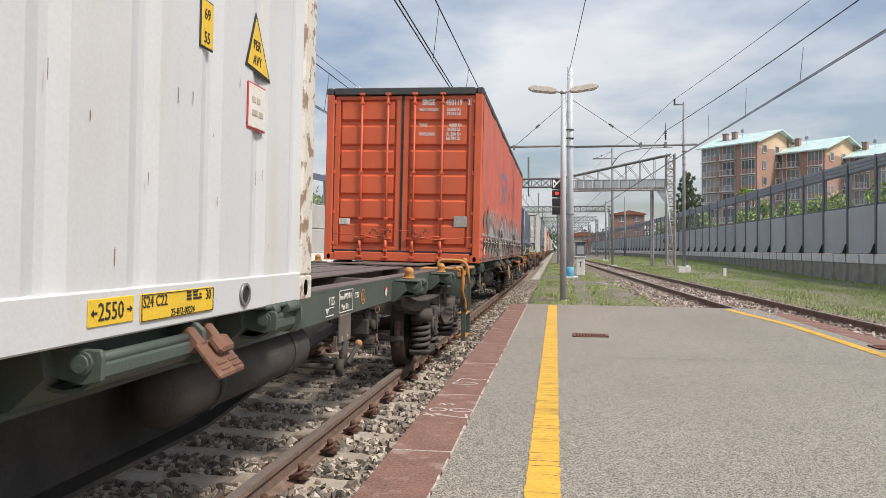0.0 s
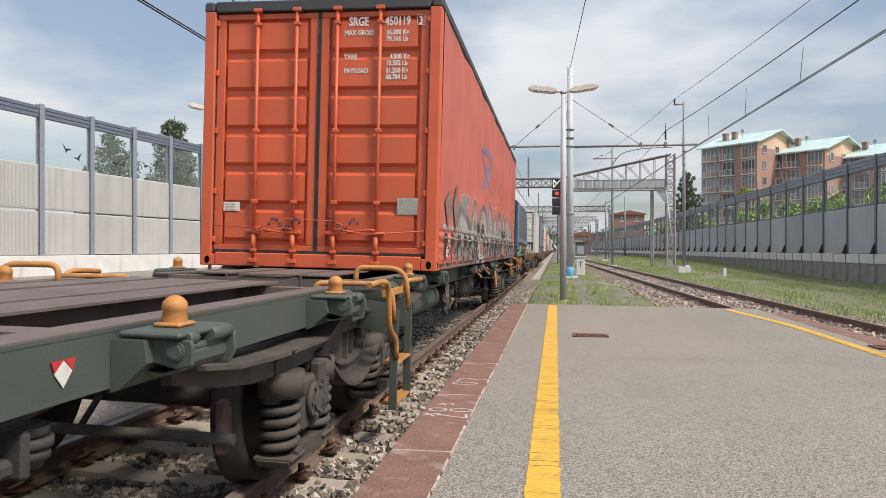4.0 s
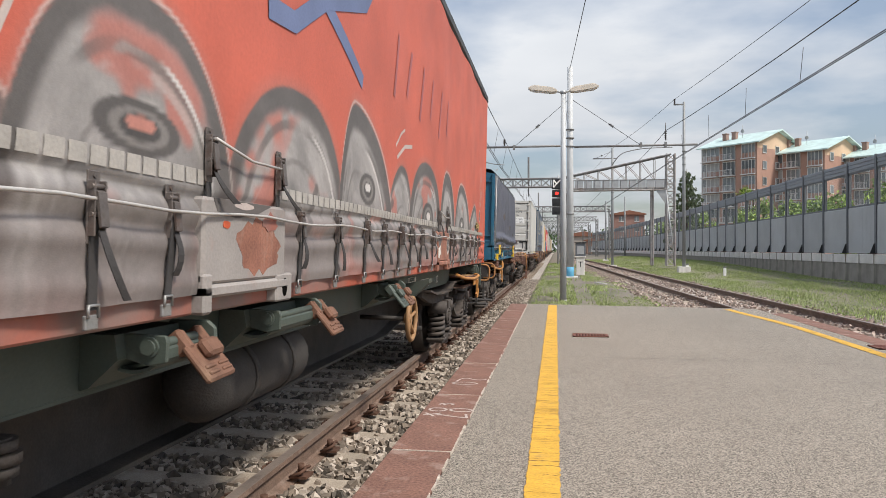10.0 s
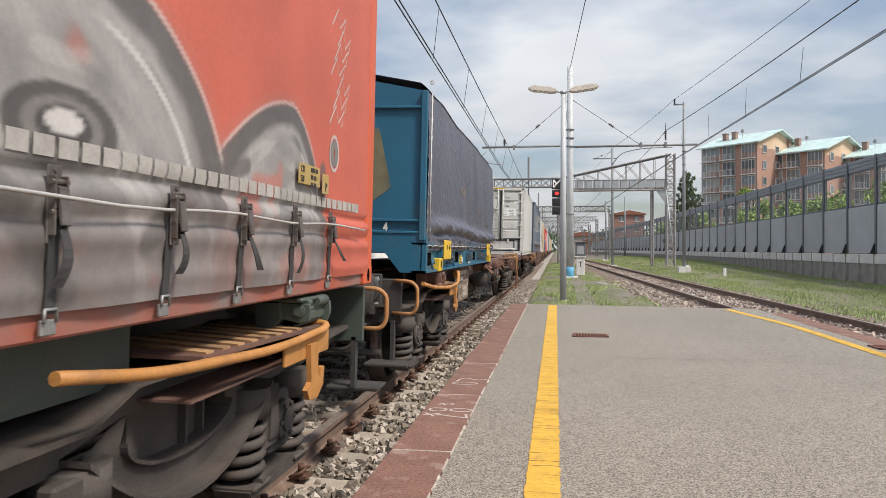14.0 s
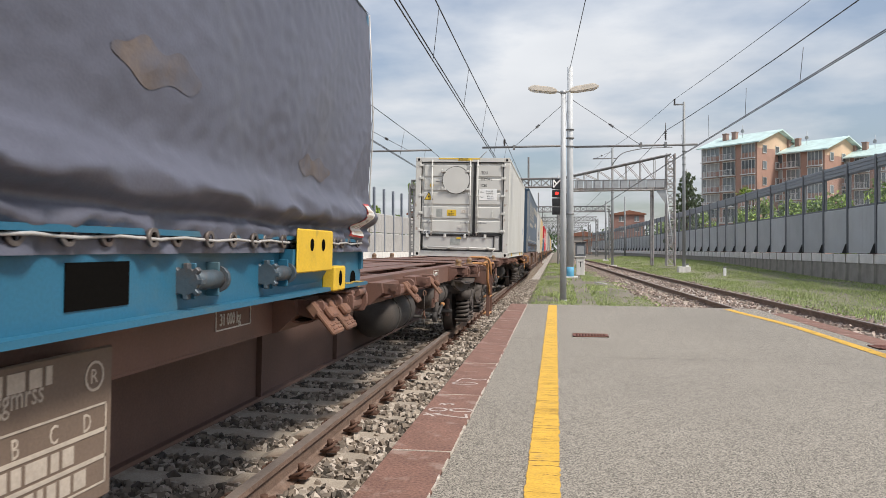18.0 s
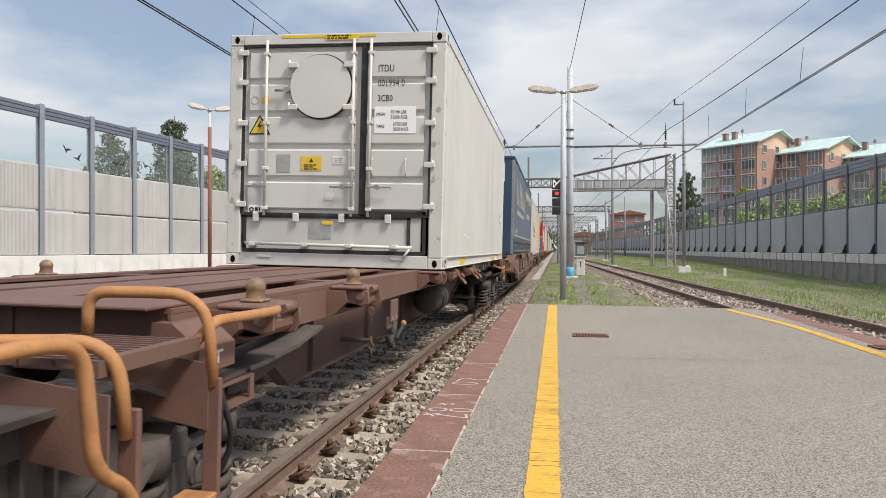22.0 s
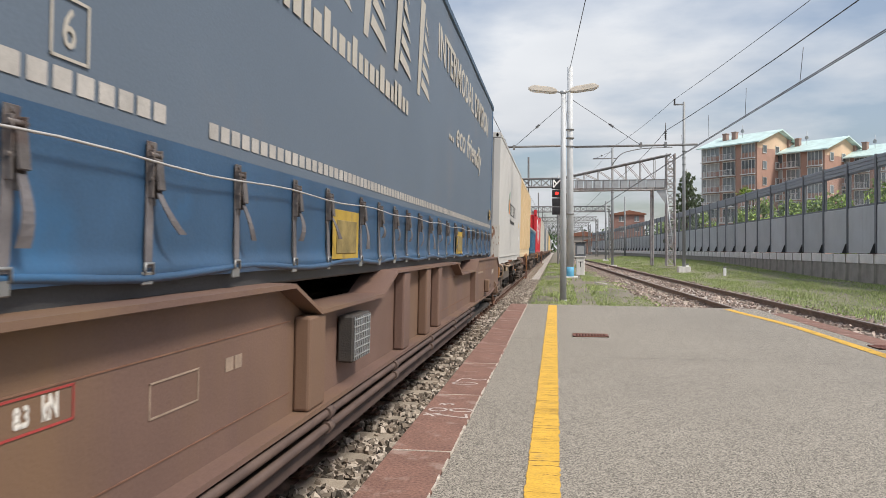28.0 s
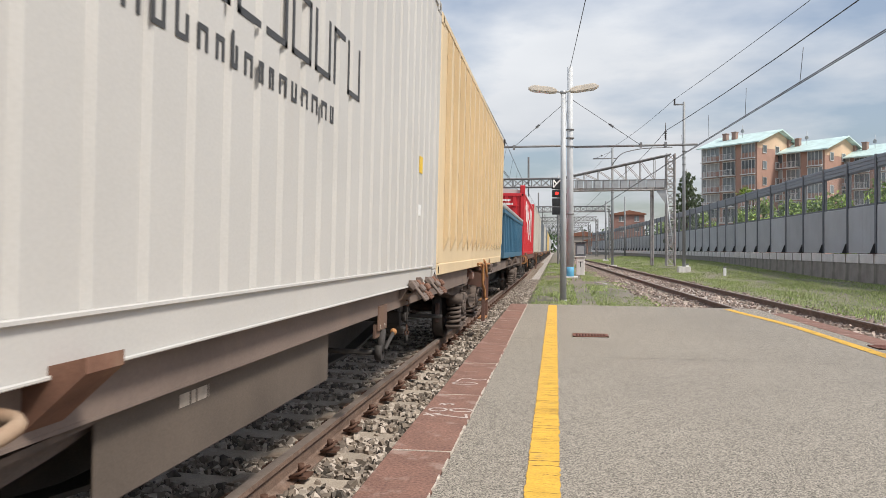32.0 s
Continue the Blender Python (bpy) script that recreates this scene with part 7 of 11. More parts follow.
# the pocket wagon with deep side walls
PIPE = mat("brown_dusty_pipe", (0.085, 0.055, 0.045), 0.75, var=0.2, scale=6, stain=(0.13, 0.085, 0.065), stain_amt=0.4, stain_scale=4)
wp = thing("pocket_wagon", "dusty brown pocket wagon with deep plated sides", "freight wagon")
for s in (1, -1):
    sd = new("side_wall"); sd.parent = wp
    bm = bmesh.new()
    prism(bm, [(59.9, 0.95), (60.9, 1.16), (64.42, 1.16), (64.78, 1.02), (66.05, 1.02), (66.45, 1.16), (69.62, 1.16), (70.02, 1.02), (71.58, 1.02), (71.87, 1.16), (75.3, 1.16), (75.68, 0.98), (75.68, 0.70), (74.9, 0.64), (73.9, 0.585), (61.9, 0.585), (60.5, 0.72), (59.9, 0.74)], "x", *sorted((s * 1.24, s * 1.255)))
    part("web_plate", bm, TAN, sd)
    top = [(59.9, 0.95), (60.9, 1.16), (64.42, 1.16), (64.78, 1.02), (66.05, 1.02), (66.45, 1.16), (69.62, 1.16), (70.02, 1.02), (71.58, 1.02), (71.87, 1.16), (75.3, 1.16), (75.68, 0.98)]
    bm = bmesh.new()
    for a, b in zip(top, top[1:]):
        prism(bm, [a, b, (b[0], b[1] + 0.02), (a[0], a[1] + 0.02)], "x", *sorted((s * 1.10, s * 1.345)))
    part("top_flange", bm, TAN, sd)
    low = [(59.9, 0.74), (60.5, 0.72), (61.9, 0.585), (73.9, 0.585), (74.9, 0.64), (75.68, 0.70)]
    bm = bmesh.new()
    for a, b in zip(low, low[1:]):
        prism(bm, [a, b, (b[0], b[1] - 0.022), (a[0], a[1] - 0.022)], "x", *sorted((s * 1.12, s * 1.345)))
    part("bottom_flange", bm, TAN, sd)
    for y, w in ((64.76, 0.23), (66.83, 0.22), (67.775, 0.20), (68.43, 0.20)):
        bm = bmesh.new(); rbox(bm, *sorted((s * 1.255, s * 1.335)), y - w / 2, y + w / 2, 0.587, 1.02 if y < 66 else 1.155, 0.014, 2); part("stiffener", bm, TAN, sd)
    # the far end's plating stands proud
    bm = bmesh.new(); prism(bm, [(71.62, 0.587), (73.9, 0.587), (74.9, 0.642), (75.66, 0.70), (75.66, 0.99), (75.3, 1.155), (71.87, 1.155), (71.62, 1.04)], "x", *sorted((s * 1.2555, s * 1.325))); part("end_plating", bm, TAN, sd)
    for z in (0.525, 0.455):
        bm = bmesh.new(); tube(bm, [(s * 1.33, 62.2, z), (s * 1.33, 67.0, z), (s * 1.33, 71.4, z)], 0.022, 8)
        for y in (63.4, 64.9, 66.4, 67.9, 69.4, 70.9):
            tube(bm, [(s * 1.33, y, z), (s * 1.33, y + 0.07, z)], 0.034, 8)
        part("brake_pipe", bm, PIPE, sd)
    bm = bmesh.new(); rbox(bm, *sorted((s * 1.16, s * 1.30)), 63.3, 71.0, 0.33, 0.42, 0.01); part("lower_beam", bm, PIPE, sd)
    bm = bmesh.new(); box(bm, *sorted((s * 1.14, s * 1.15)), 62.0, 73.9, 0.34, 0.585); part("pocket_side", bm, SOOT, sd)
    for z in (1.0, 0.68):
        for ya, yb, xs_w in ((61.2, 64.6, 1.2551), (68.6, 71.6, 1.2551), (71.9, 75.2, 1.3252)):
            bm = bmesh.new(); box(bm, *sorted((s * xs_w, s * (xs_w + 0.0025))), ya, yb, z, z + 0.005); part("weld_seam", bm, RUST, sd)
bm = bmesh.new(); box(bm, -1.23, 1.23, 61.0, 75.0, 0.30, 0.34); part("pocket_floor", bm, SOOT, wp)
bm = bmesh.new(); box(bm, -1.23, 1.23, 59.9, 61.5, 0.80, 0.95); part("end_platform", bm, TAN, wp)
bm = bmesh.new(); box(bm, -1.23, 1.23, 74.5, 75.66, 0.80, 0.95); part("end_platform", bm, TAN, wp)
bm = bmesh.new(); rbox(bm, 1.262, 1.352, 65.3, 65.66, 0.71, 0.965, 0.01); wb1 = part("label_holder", bm, SOOT, wp)
bm = bmesh.new()
for i in range(9):
    box(bm, 1.353, 1.358, 65.32 + i * 0.039, 65.327 + i * 0.039, 0.72, 0.955)
for i in range(6):
    box(bm, 1.354, 1.359, 65.31, 65.65, 0.74 + i * 0.04, 0.745 + i * 0.04)
part("wire_mesh", bm, STEEL, wb1)
bm = bmesh.new(); rbox(bm, 1.256, 1.275, 67.99, 68.20, 0.785, 0.93, 0.006); part("socket_frame", bm, TAN, wp)
bm = bmesh.new(); box(bm, 1.2755, 1.277, 68.02, 68.16, 0.805, 0.91); part("socket_opening", bm, HOLE, wp)
bm = bmesh.new(); rbox(bm, 1.326, 1.40, 72.9, 73.2, 0.66, 0.85, 0.012); part("tow_bracket", bm, TAN, wp)
bm = bmesh.new(); disc(bm, (1.401, 73.09, 0.755), 0.042, "x", 0.002, 14); part("bracket_hole", bm, HOLE, wp)
for y in (61.42, 74.9):
    bm = bmesh.new(); prism(bm, [(1.26, 0.86), (1.38, 0.66), (1.40, 0.50), (1.26, 0.50)], "y", y - 0.14, y + 0.14); bmesh.ops.bevel(bm, geom=bm.edges[:], offset=0.03, segments=2, affect="EDGES"); part("jacking_lug", bm, TAN, wp)
bm = bmesh.new(); rbox(bm, 1.256, 1.262, 61.15, 61.4, 0.80, 0.86, 0.003); part("data_plate", bm, RUST, wp)
DULLRED = mat("faded_red_marking", (0.33, 0.045, 0.04), 0.7, var=0.15, scale=8)
DIMMARK = mat("rubbed_stencil", (0.30, 0.225, 0.17), 0.85, var=0.2, scale=12)
frame_marks(wp, 1.256, 62.62, 63.11, 0.905, 0.995, DULLRED, 0.006)
letters(wp, "8.3", 0.068, on_side(1.256, 62.905, 0.925), MARK, squeeze=0.6, bold=0.002); letters(wp, "kN", 0.085, on_side(1.256, 62.995, 0.925), MARK, squeeze=0.55, bold=0.002)
frame_marks(wp, 1.256, 63.45, 63.75, 0.82, 0.93, DIMMARK); bars(wp, 1.256, 63.95, 0.93, 1, 0.05, 0.02, DIMMARK, 14, 0.2)
bars(wp, 1.3255, 72.0, 1.0, 1, 0.03, 0.02, DIMMARK, 15, 0.7); frame_marks(wp, 1.3255, 74.2, 74.6, 0.90, 0.97, GREYMARK); bars(wp, 1.326, 74.23, 0.955, 1, 0.04, 0.02, GREYMARK, 16, 0.34)
for y in (60.9, 74.3):
    bogie(wp, y)
buffers(wp, 59.85, -1, TAN); buffers(wp, 75.7, 1, TAN, 0.945, (0.66, 1.03), None, 0.445)
handbrake(wp, 75.72, 0.50, RUST, 0.25)
settle(wp, 59.8)

# the second brown wagon
wc = thing("container_wagon", "dusty brown articulated container wagon", "freight wagon")
flat_frame(wc, 76.9, 89.8, DUSTY, DUSTY, studs=((85.2, "down"), (86.0, "down")), out=1.13, lower=0.06)
flat_frame(wc, 91.6, 105.8, DUSTY, DUSTY, studs=((92.5, "low"), (98.5, "low"), (101.5, "low")), out=1.13, lower=0.06)
for y in (78.96, 90.7, 103.6):
    bogie(wc, y, dust=DUSTGEAR)
SLEEVE = mat("dust_coated_buffer", (0.32, 0.255, 0.205), 0.8, var=0.16, scale=6, fine=0.08, stain=(0.19, 0.13, 0.095), stain_amt=0.4, stain_scale=5, bump=0.15)
DUSTBAR = mat("dusty_tan_handrail", (0.33, 0.235, 0.16), 0.75, var=0.15, scale=7, stain=(0.21, 0.12, 0.07), stain_amt=0.4, stain_scale=7)
buffers(wc, 76.85, -1, DUSTY, 0.945, (0.65, 1.02), SLEEVE, 0.70, DUSTBAR, False); buffers(wc, 105.85, 1, DUSTY)
end_step(wc, 78.35, 79.62, stripes=False, m=DUSTBAR, reach=0.85)
bm = bmesh.new(); tube(bm, [(1.235, 76.95, 0.975), (1.235, 78.18, 0.965)], 0.028, 10); tube(bm, [(1.19, 76.95, 0.90), (1.19, 78.18, 0.89)], 0.05, 12); part("hinge_tube", bm, DUSTY, wc)
for y in (76.97, 77.35, 78.17):
    bm = bmesh.new(); prism(bm, [(1.13, 1.01), (1.25, 1.01), (1.275, 0.97), (1.25, 0.86), (1.13, 0.84)], "y", y - 0.008, y + 0.008); part("hinge_lug", bm, DUSTY, wc)
joint_rails(wc, 90.0, AMBER2, BROWN)
hung_plate(wc, 81.0, 83.3, 0.52, 0.95, 1.06, mat("grey_brown_side_plate", (0.112, 0.088, 0.070), 0.8, var=0.15, scale=2.5, stain=(0.15, 0.115, 0.09), stain_amt=0.35, stain_scale=1.6, streak=True)); bars(wc, 1.0605, 81.5, 0.86, 2, 0.05, 0.03, GREYMARK, 22, 0.3)
side_gusset(wc, 80.6, RUST)
bm = bmesh.new(); rbox(bm, 0.96, 1.155, 76.60, 76.845, 0.785, 0.83, 0.005)
for i in range(5):
    rbox(bm, 0.965, 1.15, 76.606 + i * 0.046, 76.632 + i * 0.046, 0.83, 0.838, 0.003)
st_ = part("corner_step", bm, SLEEVE, wc)
bm = bmesh.new(); rbox(bm, 1.156, 1.166, 76.605, 76.83, 0.775, 0.842, 0.003); part("cheek_plate", bm, SLEEVE, st_)
for y in (76.66, 76.78):
    bm = bmesh.new(); disc(bm, (1.172, y, 0.808), 0.016, "x", 0.012, 6); part("bolt", bm, STEEL, st_)
lever_plate(wc, 84.4, TAN); valve(wc, 85.6)
settle(wc, 76.8)

# ---- loads of the train ----
CREAM = mat("white_reefer_paint", (0.575, 0.565, 0.53), 0.5, var=0.05, scale=1.2, fine=0.03, stain=(0.43, 0.40, 0.345), stain_amt=0.22, stain_scale=1.2, streak=True, bump=0.05)
WHITEW = mat("weathered_white_paint", (0.555, 0.56, 0.57), 0.5, var=0.06, scale=1.0, fine=0.03, stain=(0.50, 0.41, 0.28), stain_amt=0.2, stain_scale=1.6, streak=True, bump=0.05)
PALE = mat("pale_grey_white_paint", (0.50, 0.485, 0.46), 0.55, var=0.05, scale=0.9, fine=0.03, stain=(0.42, 0.37, 0.31), stain_amt=0.22, stain_scale=1.0, streak=True, bump=0.05)
PEELED = mat("peeling_cream_paint", (0.60, 0.56, 0.49), 0.6, var=0.08, scale=6, stain=(0.22, 0.115, 0.065), stain_amt=0.42, stain_scale=13, worn=0.85, bump=0.08)
BROWNRUST = mat("rust_streaked_white", (0.54, 0.51, 0.46), 0.65, var=0.08, scale=6, stain=(0.21, 0.095, 0.048), stain_amt=0.54, stain_scale=11, worn=0.85, bump=0.05, streak="half")
ORANGE = mat("orange_red_door_paint", (0.56, 0.105, 0.042), 0.5, var=0.09, scale=1.6, fine=0.03, stain=(0.42, 0.13, 0.075), stain_amt=0.35, stain_scale=1.6, streak=True, bump=0.06)
ORANGE_CLOTH = mat("red_curtain_cloth", (0.50, 0.10, 0.06), 0.6, var=0.06, scale=1.4, fine=0.05, fine_scale=160, stain=(0.56, 0.19, 0.12), stain_amt=0.3, stain_scale=0.8, bump=0.1)
GREY_TRIM = mat("black_grey_trim", (0.05, 0.05, 0.052), 0.6, var=0.12)
GASKET = mat("black_door_gasket", (0.022, 0.022, 0.023), 0.75, var=0.15, stain=(0.10, 0.09, 0.08), stain_amt=0.3, stain_scale=6)
PAPER = mat("printed_label", (0.66, 0.63, 0.58), 0.6, var=0.08, scale=8)
ALU = mat("scratched_aluminium_plate", (0.42, 0.43, 0.40), 0.45, 0.6, var=0.15, scale=14)
BLUEC = mat("petrol_blue_paint", (0.022, 0.125, 0.21), 0.45, var=0.09, scale=1.5, stain=(0.16, 0.16, 0.10), stain_amt=0.22, stain_scale=0.9, bump=0.06)
TARP = mat("slate_grey_tarpaulin", (0.093, 0.095, 0.124), 0.45, var=0.10, scale=1.6, fine=0.05, stain=(0.125, 0.125, 0.14), stain_amt=0.35, stain_scale=1.1, bump=0.1)
NAVY = mat("blue_grey_curtain", (0.105, 0.135, 0.175), 0.55, var=0.06, scale=1.0, fine=0.04, stain=(0.14, 0.145, 0.16), stain_amt=0.3, stain_scale=0.9, bump=0.08)
BRIGHTBLUE = mat("blue_curtain_skirt", (0.035, 0.080, 0.150), 0.40, var=0.18, scale=2.5, stain=(0.03, 0.115, 0.24), stain_amt=0.4, stain_scale=2.2, bump=0.08)
BLUE_END = mat("dark_blue_front_wall", (0.03, 0.062, 0.105), 0.5, var=0.06, scale=1)
YBOX = mat("pale_yellow_box_paint", (0.64, 0.50, 0.315), 0.55, var=0.06, scale=1.2, stain=(0.5, 0.36, 0.22), stain_amt=0.25, streak=True)
STRAP = mat("dark_webbing", (0.045, 0.042, 0.042), 0.8, var=0.15)
BUCKLE = mat("dull_steel_buckle", (0.15, 0.13, 0.12), 0.5, 0.45, var=0.3, scale=14, stain=(0.10, 0.05, 0.035), stain_amt=0.4, stain_scale=12)
LILAC_STRAP = mat("faded_grey_webbing", (0.13, 0.12, 0.125), 0.8, var=0.2, scale=12)
CORD = mat("pale_steel_cord", (0.50, 0.48, 0.46), 0.5, 0.3, var=0.05)
TAPE = mat("grey_white_reflector_tape", (0.40, 0.375, 0.345), 0.5, var=0.15, scale=10)
GALV = mat("galvanised_fittings", (0.30, 0.30, 0.295), 0.5, 0.6, var=0.15, scale=10)
SMEARED = mat("grey_smeared_orange_rail", (0.40, 0.085, 0.045), 0.6, var=0.15, scale=2, stain=(0.19, 0.155, 0.14), stain_amt=0.8, stain_scale=0.9, bump=0.06)
MIDGREY = mat("spray_mid_grey", (0.165, 0.145, 0.137), 0.75, var=0.28, scale=3.0, bump=0.05)
DARKSPRAY = mat("spray_dark", (0.108, 0.096, 0.091), 0.75, var=0.25, scale=4, bump=0.05)
WHITESPRAY = mat("spray_white", (0.47, 0.40, 0.37), 0.75, var=0.15, scale=4, bump=0.05)
BLUEPRINT = mat("faded_blue_print", (0.13, 0.165, 0.29), 0.65, var=0.15, scale=3, bump=0.05)
FADEDY = mat("faded_yellow_label", (0.42, 0.29, 0.10), 0.65, var=0.12, scale=9, stain=(0.24, 0.19, 0.15), stain_amt=0.45, stain_scale=9)
SIGNY = mat("yellow_sign", (0.70, 0.46, 0.035), 0.5, var=0.06, scale=6)
BEIGE = mat("beige_print", (0.43, 0.395, 0.34), 0.6, var=0.06, scale=6)
REDPRINT = mat("red_print", (0.52, 0.035, 0.03), 0.5, var=0.06)


def casting(parent, x, y, z, sx, sy, m, up=False):
    """A corner casting with its oval holes on the end and the side; x, y, z is its outer corner."""
    bm = bmesh.new()
    x0, x1 = sorted((x, x - sx * 0.16)); y0, y1 = sorted((y, y - sy * 0.178)); z0, z1 = (z - 0.118, z) if up else (z, z + 0.118)
    rbox(bm, x0, x1, y0, y1, z0, z1, 0.008)
    c = part("corner_casting", bm, m, parent)
    bm = bmesh.new()
    zc = (z0 + z1) / 2
    oval = [(0.028 * math.cos(k * 0.5236), 0.04 * math.sin(k * 0.5236)) for k in range(12)]
    prism(bm, [((x0 + x1) / 2 + p[0], zc + p[1]) for p in oval], "y", *sorted((y + sy * 0.001, y - sy * 0.02)))
    part("hole", bm, HOLE, c)
    bm = bmesh.new(); prism(bm, [((y0 + y1) / 2 + p[0], zc + p[1]) for p in oval], "x", *sorted((x + sx * 0.001, x - sx * 0.02)))
    part("hole", bm, HOLE, c)


def ribbed_side(bm, x, s, y0, y1, z0, z1, pitch, depth, wide=0.35, slope=0.15):
    """A corrugated wall on the x side, its ribs upright."""
    pts = []
    n = max(1, round((y1 - y0) / pitch))
    p = (y1 - y0) / n
    for i in range(n):
        a = y0 + i * p
        pts += [(a, 0), (a + p * wide, 0), (a + p * (wide + slope), -depth), (a + p * (1 - slope), -depth)]
    pts.append((y1, 0))
    lo = [bm.verts.new((x + s * d, y, z0)) for y, d in pts]
    hi = [bm.verts.new((x + s * d, y, z1)) for y, d in pts]
    for i in range(len(pts) - 1):
        f = (lo[i], lo[i + 1], hi[i + 1], hi[i])
        bm.faces.new(f if s > 0 else f[::-1])
    return bm


def ribbed_end(bm, y, s, x0, x1, z0, z1, pitch, depth):
    t = bmesh.new()
    ribbed_side(t, 0, 1, x0, x1, z0, z1, pitch, depth, 0.4, 0.12)
    t.transform(Matrix(((0, 1, 0, 0), (s, 0, 0, y), (0, 0, 1, 0), (0, 0, 0, 1))))
    join(bm, t)
    return bm


def hull(parent, y0, y1, h, w, m, pitch, depth, rail=0.13, top=0.07, post=0.16, wide=0.35, post_m=None, plain_end=(), roof_m=None, recess=0.0, slope=0.15):
    """Corner posts, rails, castings, corrugated sides, plain or ribbed ends and roof of a box container."""
    z0, z1 = FLOOR + 0.012, FLOOR + h
    post_m = post_m or m
    for s in (1, -1):
        bm = bmesh.new(); ribbed_side(bm, s * (w - 0.012), s, y0 + post, y1 - post, z0 + rail, z1 - top, pitch, depth, wide, slope)
        box(bm, *sorted((s * (w - 0.09), s * (w - 0.075))), y0 + post, y1 - post, z0 + rail, z1 - top)
        part("side_wall", bm, m, parent)
        bm = bmesh.new(); rbox(bm, *sorted((s * (w - 0.08), s * (w - 0.002 - recess))), y0 + post, y1 - post, z0, z0 + rail, 0.006)
        br = part("bottom_rail", bm, m, parent)
        if recess:
            bm = bmesh.new(); rbox(bm, *sorted((s * (w - 0.002 - recess), s * (w - 0.012))), y0 + post, y1 - post, z0, z0 + 0.012, 0.003); part("rail_lip", bm, m, br)
            bm = bmesh.new(); rbox(bm, *sorted((s * (w - 0.002 - recess), s * (w - 0.004))), y0 + post, y1 - post, z0 + rail - 0.004, z0 + rail + 0.012, 0.003); part("rail_edge", bm, m, br)
        bm = bmesh.new(); rbox(bm, *sorted((s * (w - 0.07), s * w)), y0 + post, y1 - post, z1 - top, z1, 0.006); part("top_rail", bm, m, parent)
        for y, sy in ((y0, -1), (y1, 1)):
            bm = bmesh.new(); rbox(bm, *sorted((s * (w - 0.155), s * (w - 0.001))), *sorted((y - sy * 0.002, y - sy * post)), z0 + 0.118, z1 - 0.118, 0.012); part("corner_post", bm, post_m, parent)
            casting(parent, s * w, y, z0, s, sy, post_m); casting(parent, s * w, y, z1 + 0.004, s, sy, post_m, up=True)
    bm = bmesh.new(); box(bm, -w + 0.07, w - 0.07, y0 + 0.05, y1 - 0.05, z1 - 0.03, z1 - 0.008); part("roof", bm, roof_m or m, parent)
    bm = bmesh.new(); box(bm, -w + 0.07, w - 0.07, y0 + 0.05, y1 - 0.05, z0 + 0.02, z0 + 0.06); part("floor", bm, SOOT, parent)
    for y, sy in ((y0, -1), (y1, 1)):
        if (sy < 0 and "near" in plain_end):
            continue
        bm = bmesh.new(); ribbed_end(bm, y - sy * 0.02, sy, -w + 0.155, w - 0.155, z0 + 0.13, z1 - 0.11, 0.29, 0.045); part("end_wall", bm, m, parent)
        for a, b in ((z0, z0 + 0.13), (z1 - 0.11, z1)):
            bm = bmesh.new(); rbox(bm, -w + 0.16, w - 0.16, *sorted((y, y - sy * 0.06)), a, b, 0.005); part("end_rail", bm, m, parent)


def side_sign(parent, y0, y1, z0, z1, x, m, name="sign"):
    bm = bmesh.new(); rbox(bm, x, x + 0.004, y0, y1, z0, z1, 0.002); return part(name, bm, m, parent)


def end_sign(parent, x0, x1, z0, z1, y, m, name="sign"):
    bm = bmesh.new(); rbox(bm, x0, x1, y - 0.004, y, z0, z1, 0.002); return part(name, bm, m, parent)


def end_bars(parent, x0, z0, y, rows, h, gap, m, seed, width):
    r = random.Random(seed)
    bm = bmesh.new()
    for i in range(rows):
        x, end = x0, x0 + width * r.uniform(0.6, 1)
        while x < end:
            w = r.uniform(0.015, 0.06)
            box(bm, x, min(x + w, end), y - 0.002, y, z0 - i * (h + gap) - h, z0 - i * (h + gap)); x += w + 0.012
    part("small_print", bm, m, parent)


# 1: the white box at the head
FLOOR = 1.065
c1 = thing("container", "white insulated box container with rusty corner posts", "shipping container", group="containers on the train")
hull(c1, -8.6, 3.52, 2.645, 1.22, WHITEW, 0.42, 0.018, rail=0.135, wide=0.62, post_m=PEELED)
X1 = 1.2185
s1 = side_sign(c1, 1.745, 1.955, 1.115, 1.19, X1, SIGNY)
letters(c1, "2550", 0.07, on_side(X1 + 0.0045, 1.785, 1.13), BLACK, squeeze=0.85)
bm = bmesh.new()
for a, d in ((1.755, 1), (1.945, -1)):
    prism(bm, [(a, 1.152), (a + d * 0.012, 1.162), (a + d * 0.012, 1.142)], "x", X1 + 0.0045, X1 + 0.006); box(bm, X1 + 0.0045, X1 + 0.006, *sorted((a + d * 0.012, a + d * 0.026)), 1.149, 1.155)
part("arrow", bm, BLACK, c1)
side_sign(c1, 1.99, 2.45, 1.09 + 0.015, 1.19, X1, SIGNY)
letters(c1, "S24 C22", 0.05, on_side(X1 + 0.0045, 2.0, 1.148), BLACK, squeeze=0.8); letters(c1, "30", 0.05, on_side(X1 + 0.0045, 2.39, 1.148), BLACK, squeeze=0.8)
letters(c1, "25-012-00224", 0.032, on_side(X1 + 0.0045, 2.16, 1.112), BLACK, squeeze=0.85)
bars(c1, X1 + 0.0045, 2.26, 1.183, 3, 0.007, 0.004, BLACK, 31, 0.11)
frame_marks(c1, X1 + 0.0045, 1.993, 2.447, 1.108, 1.187, BLACK, 0.002)
bm = bmesh.new(); disc(bm, (X1, 2.72, 1.145), 0.045, "x", 0.01, 18, 0.034); part("drain_ring", bm, GALV, c1)
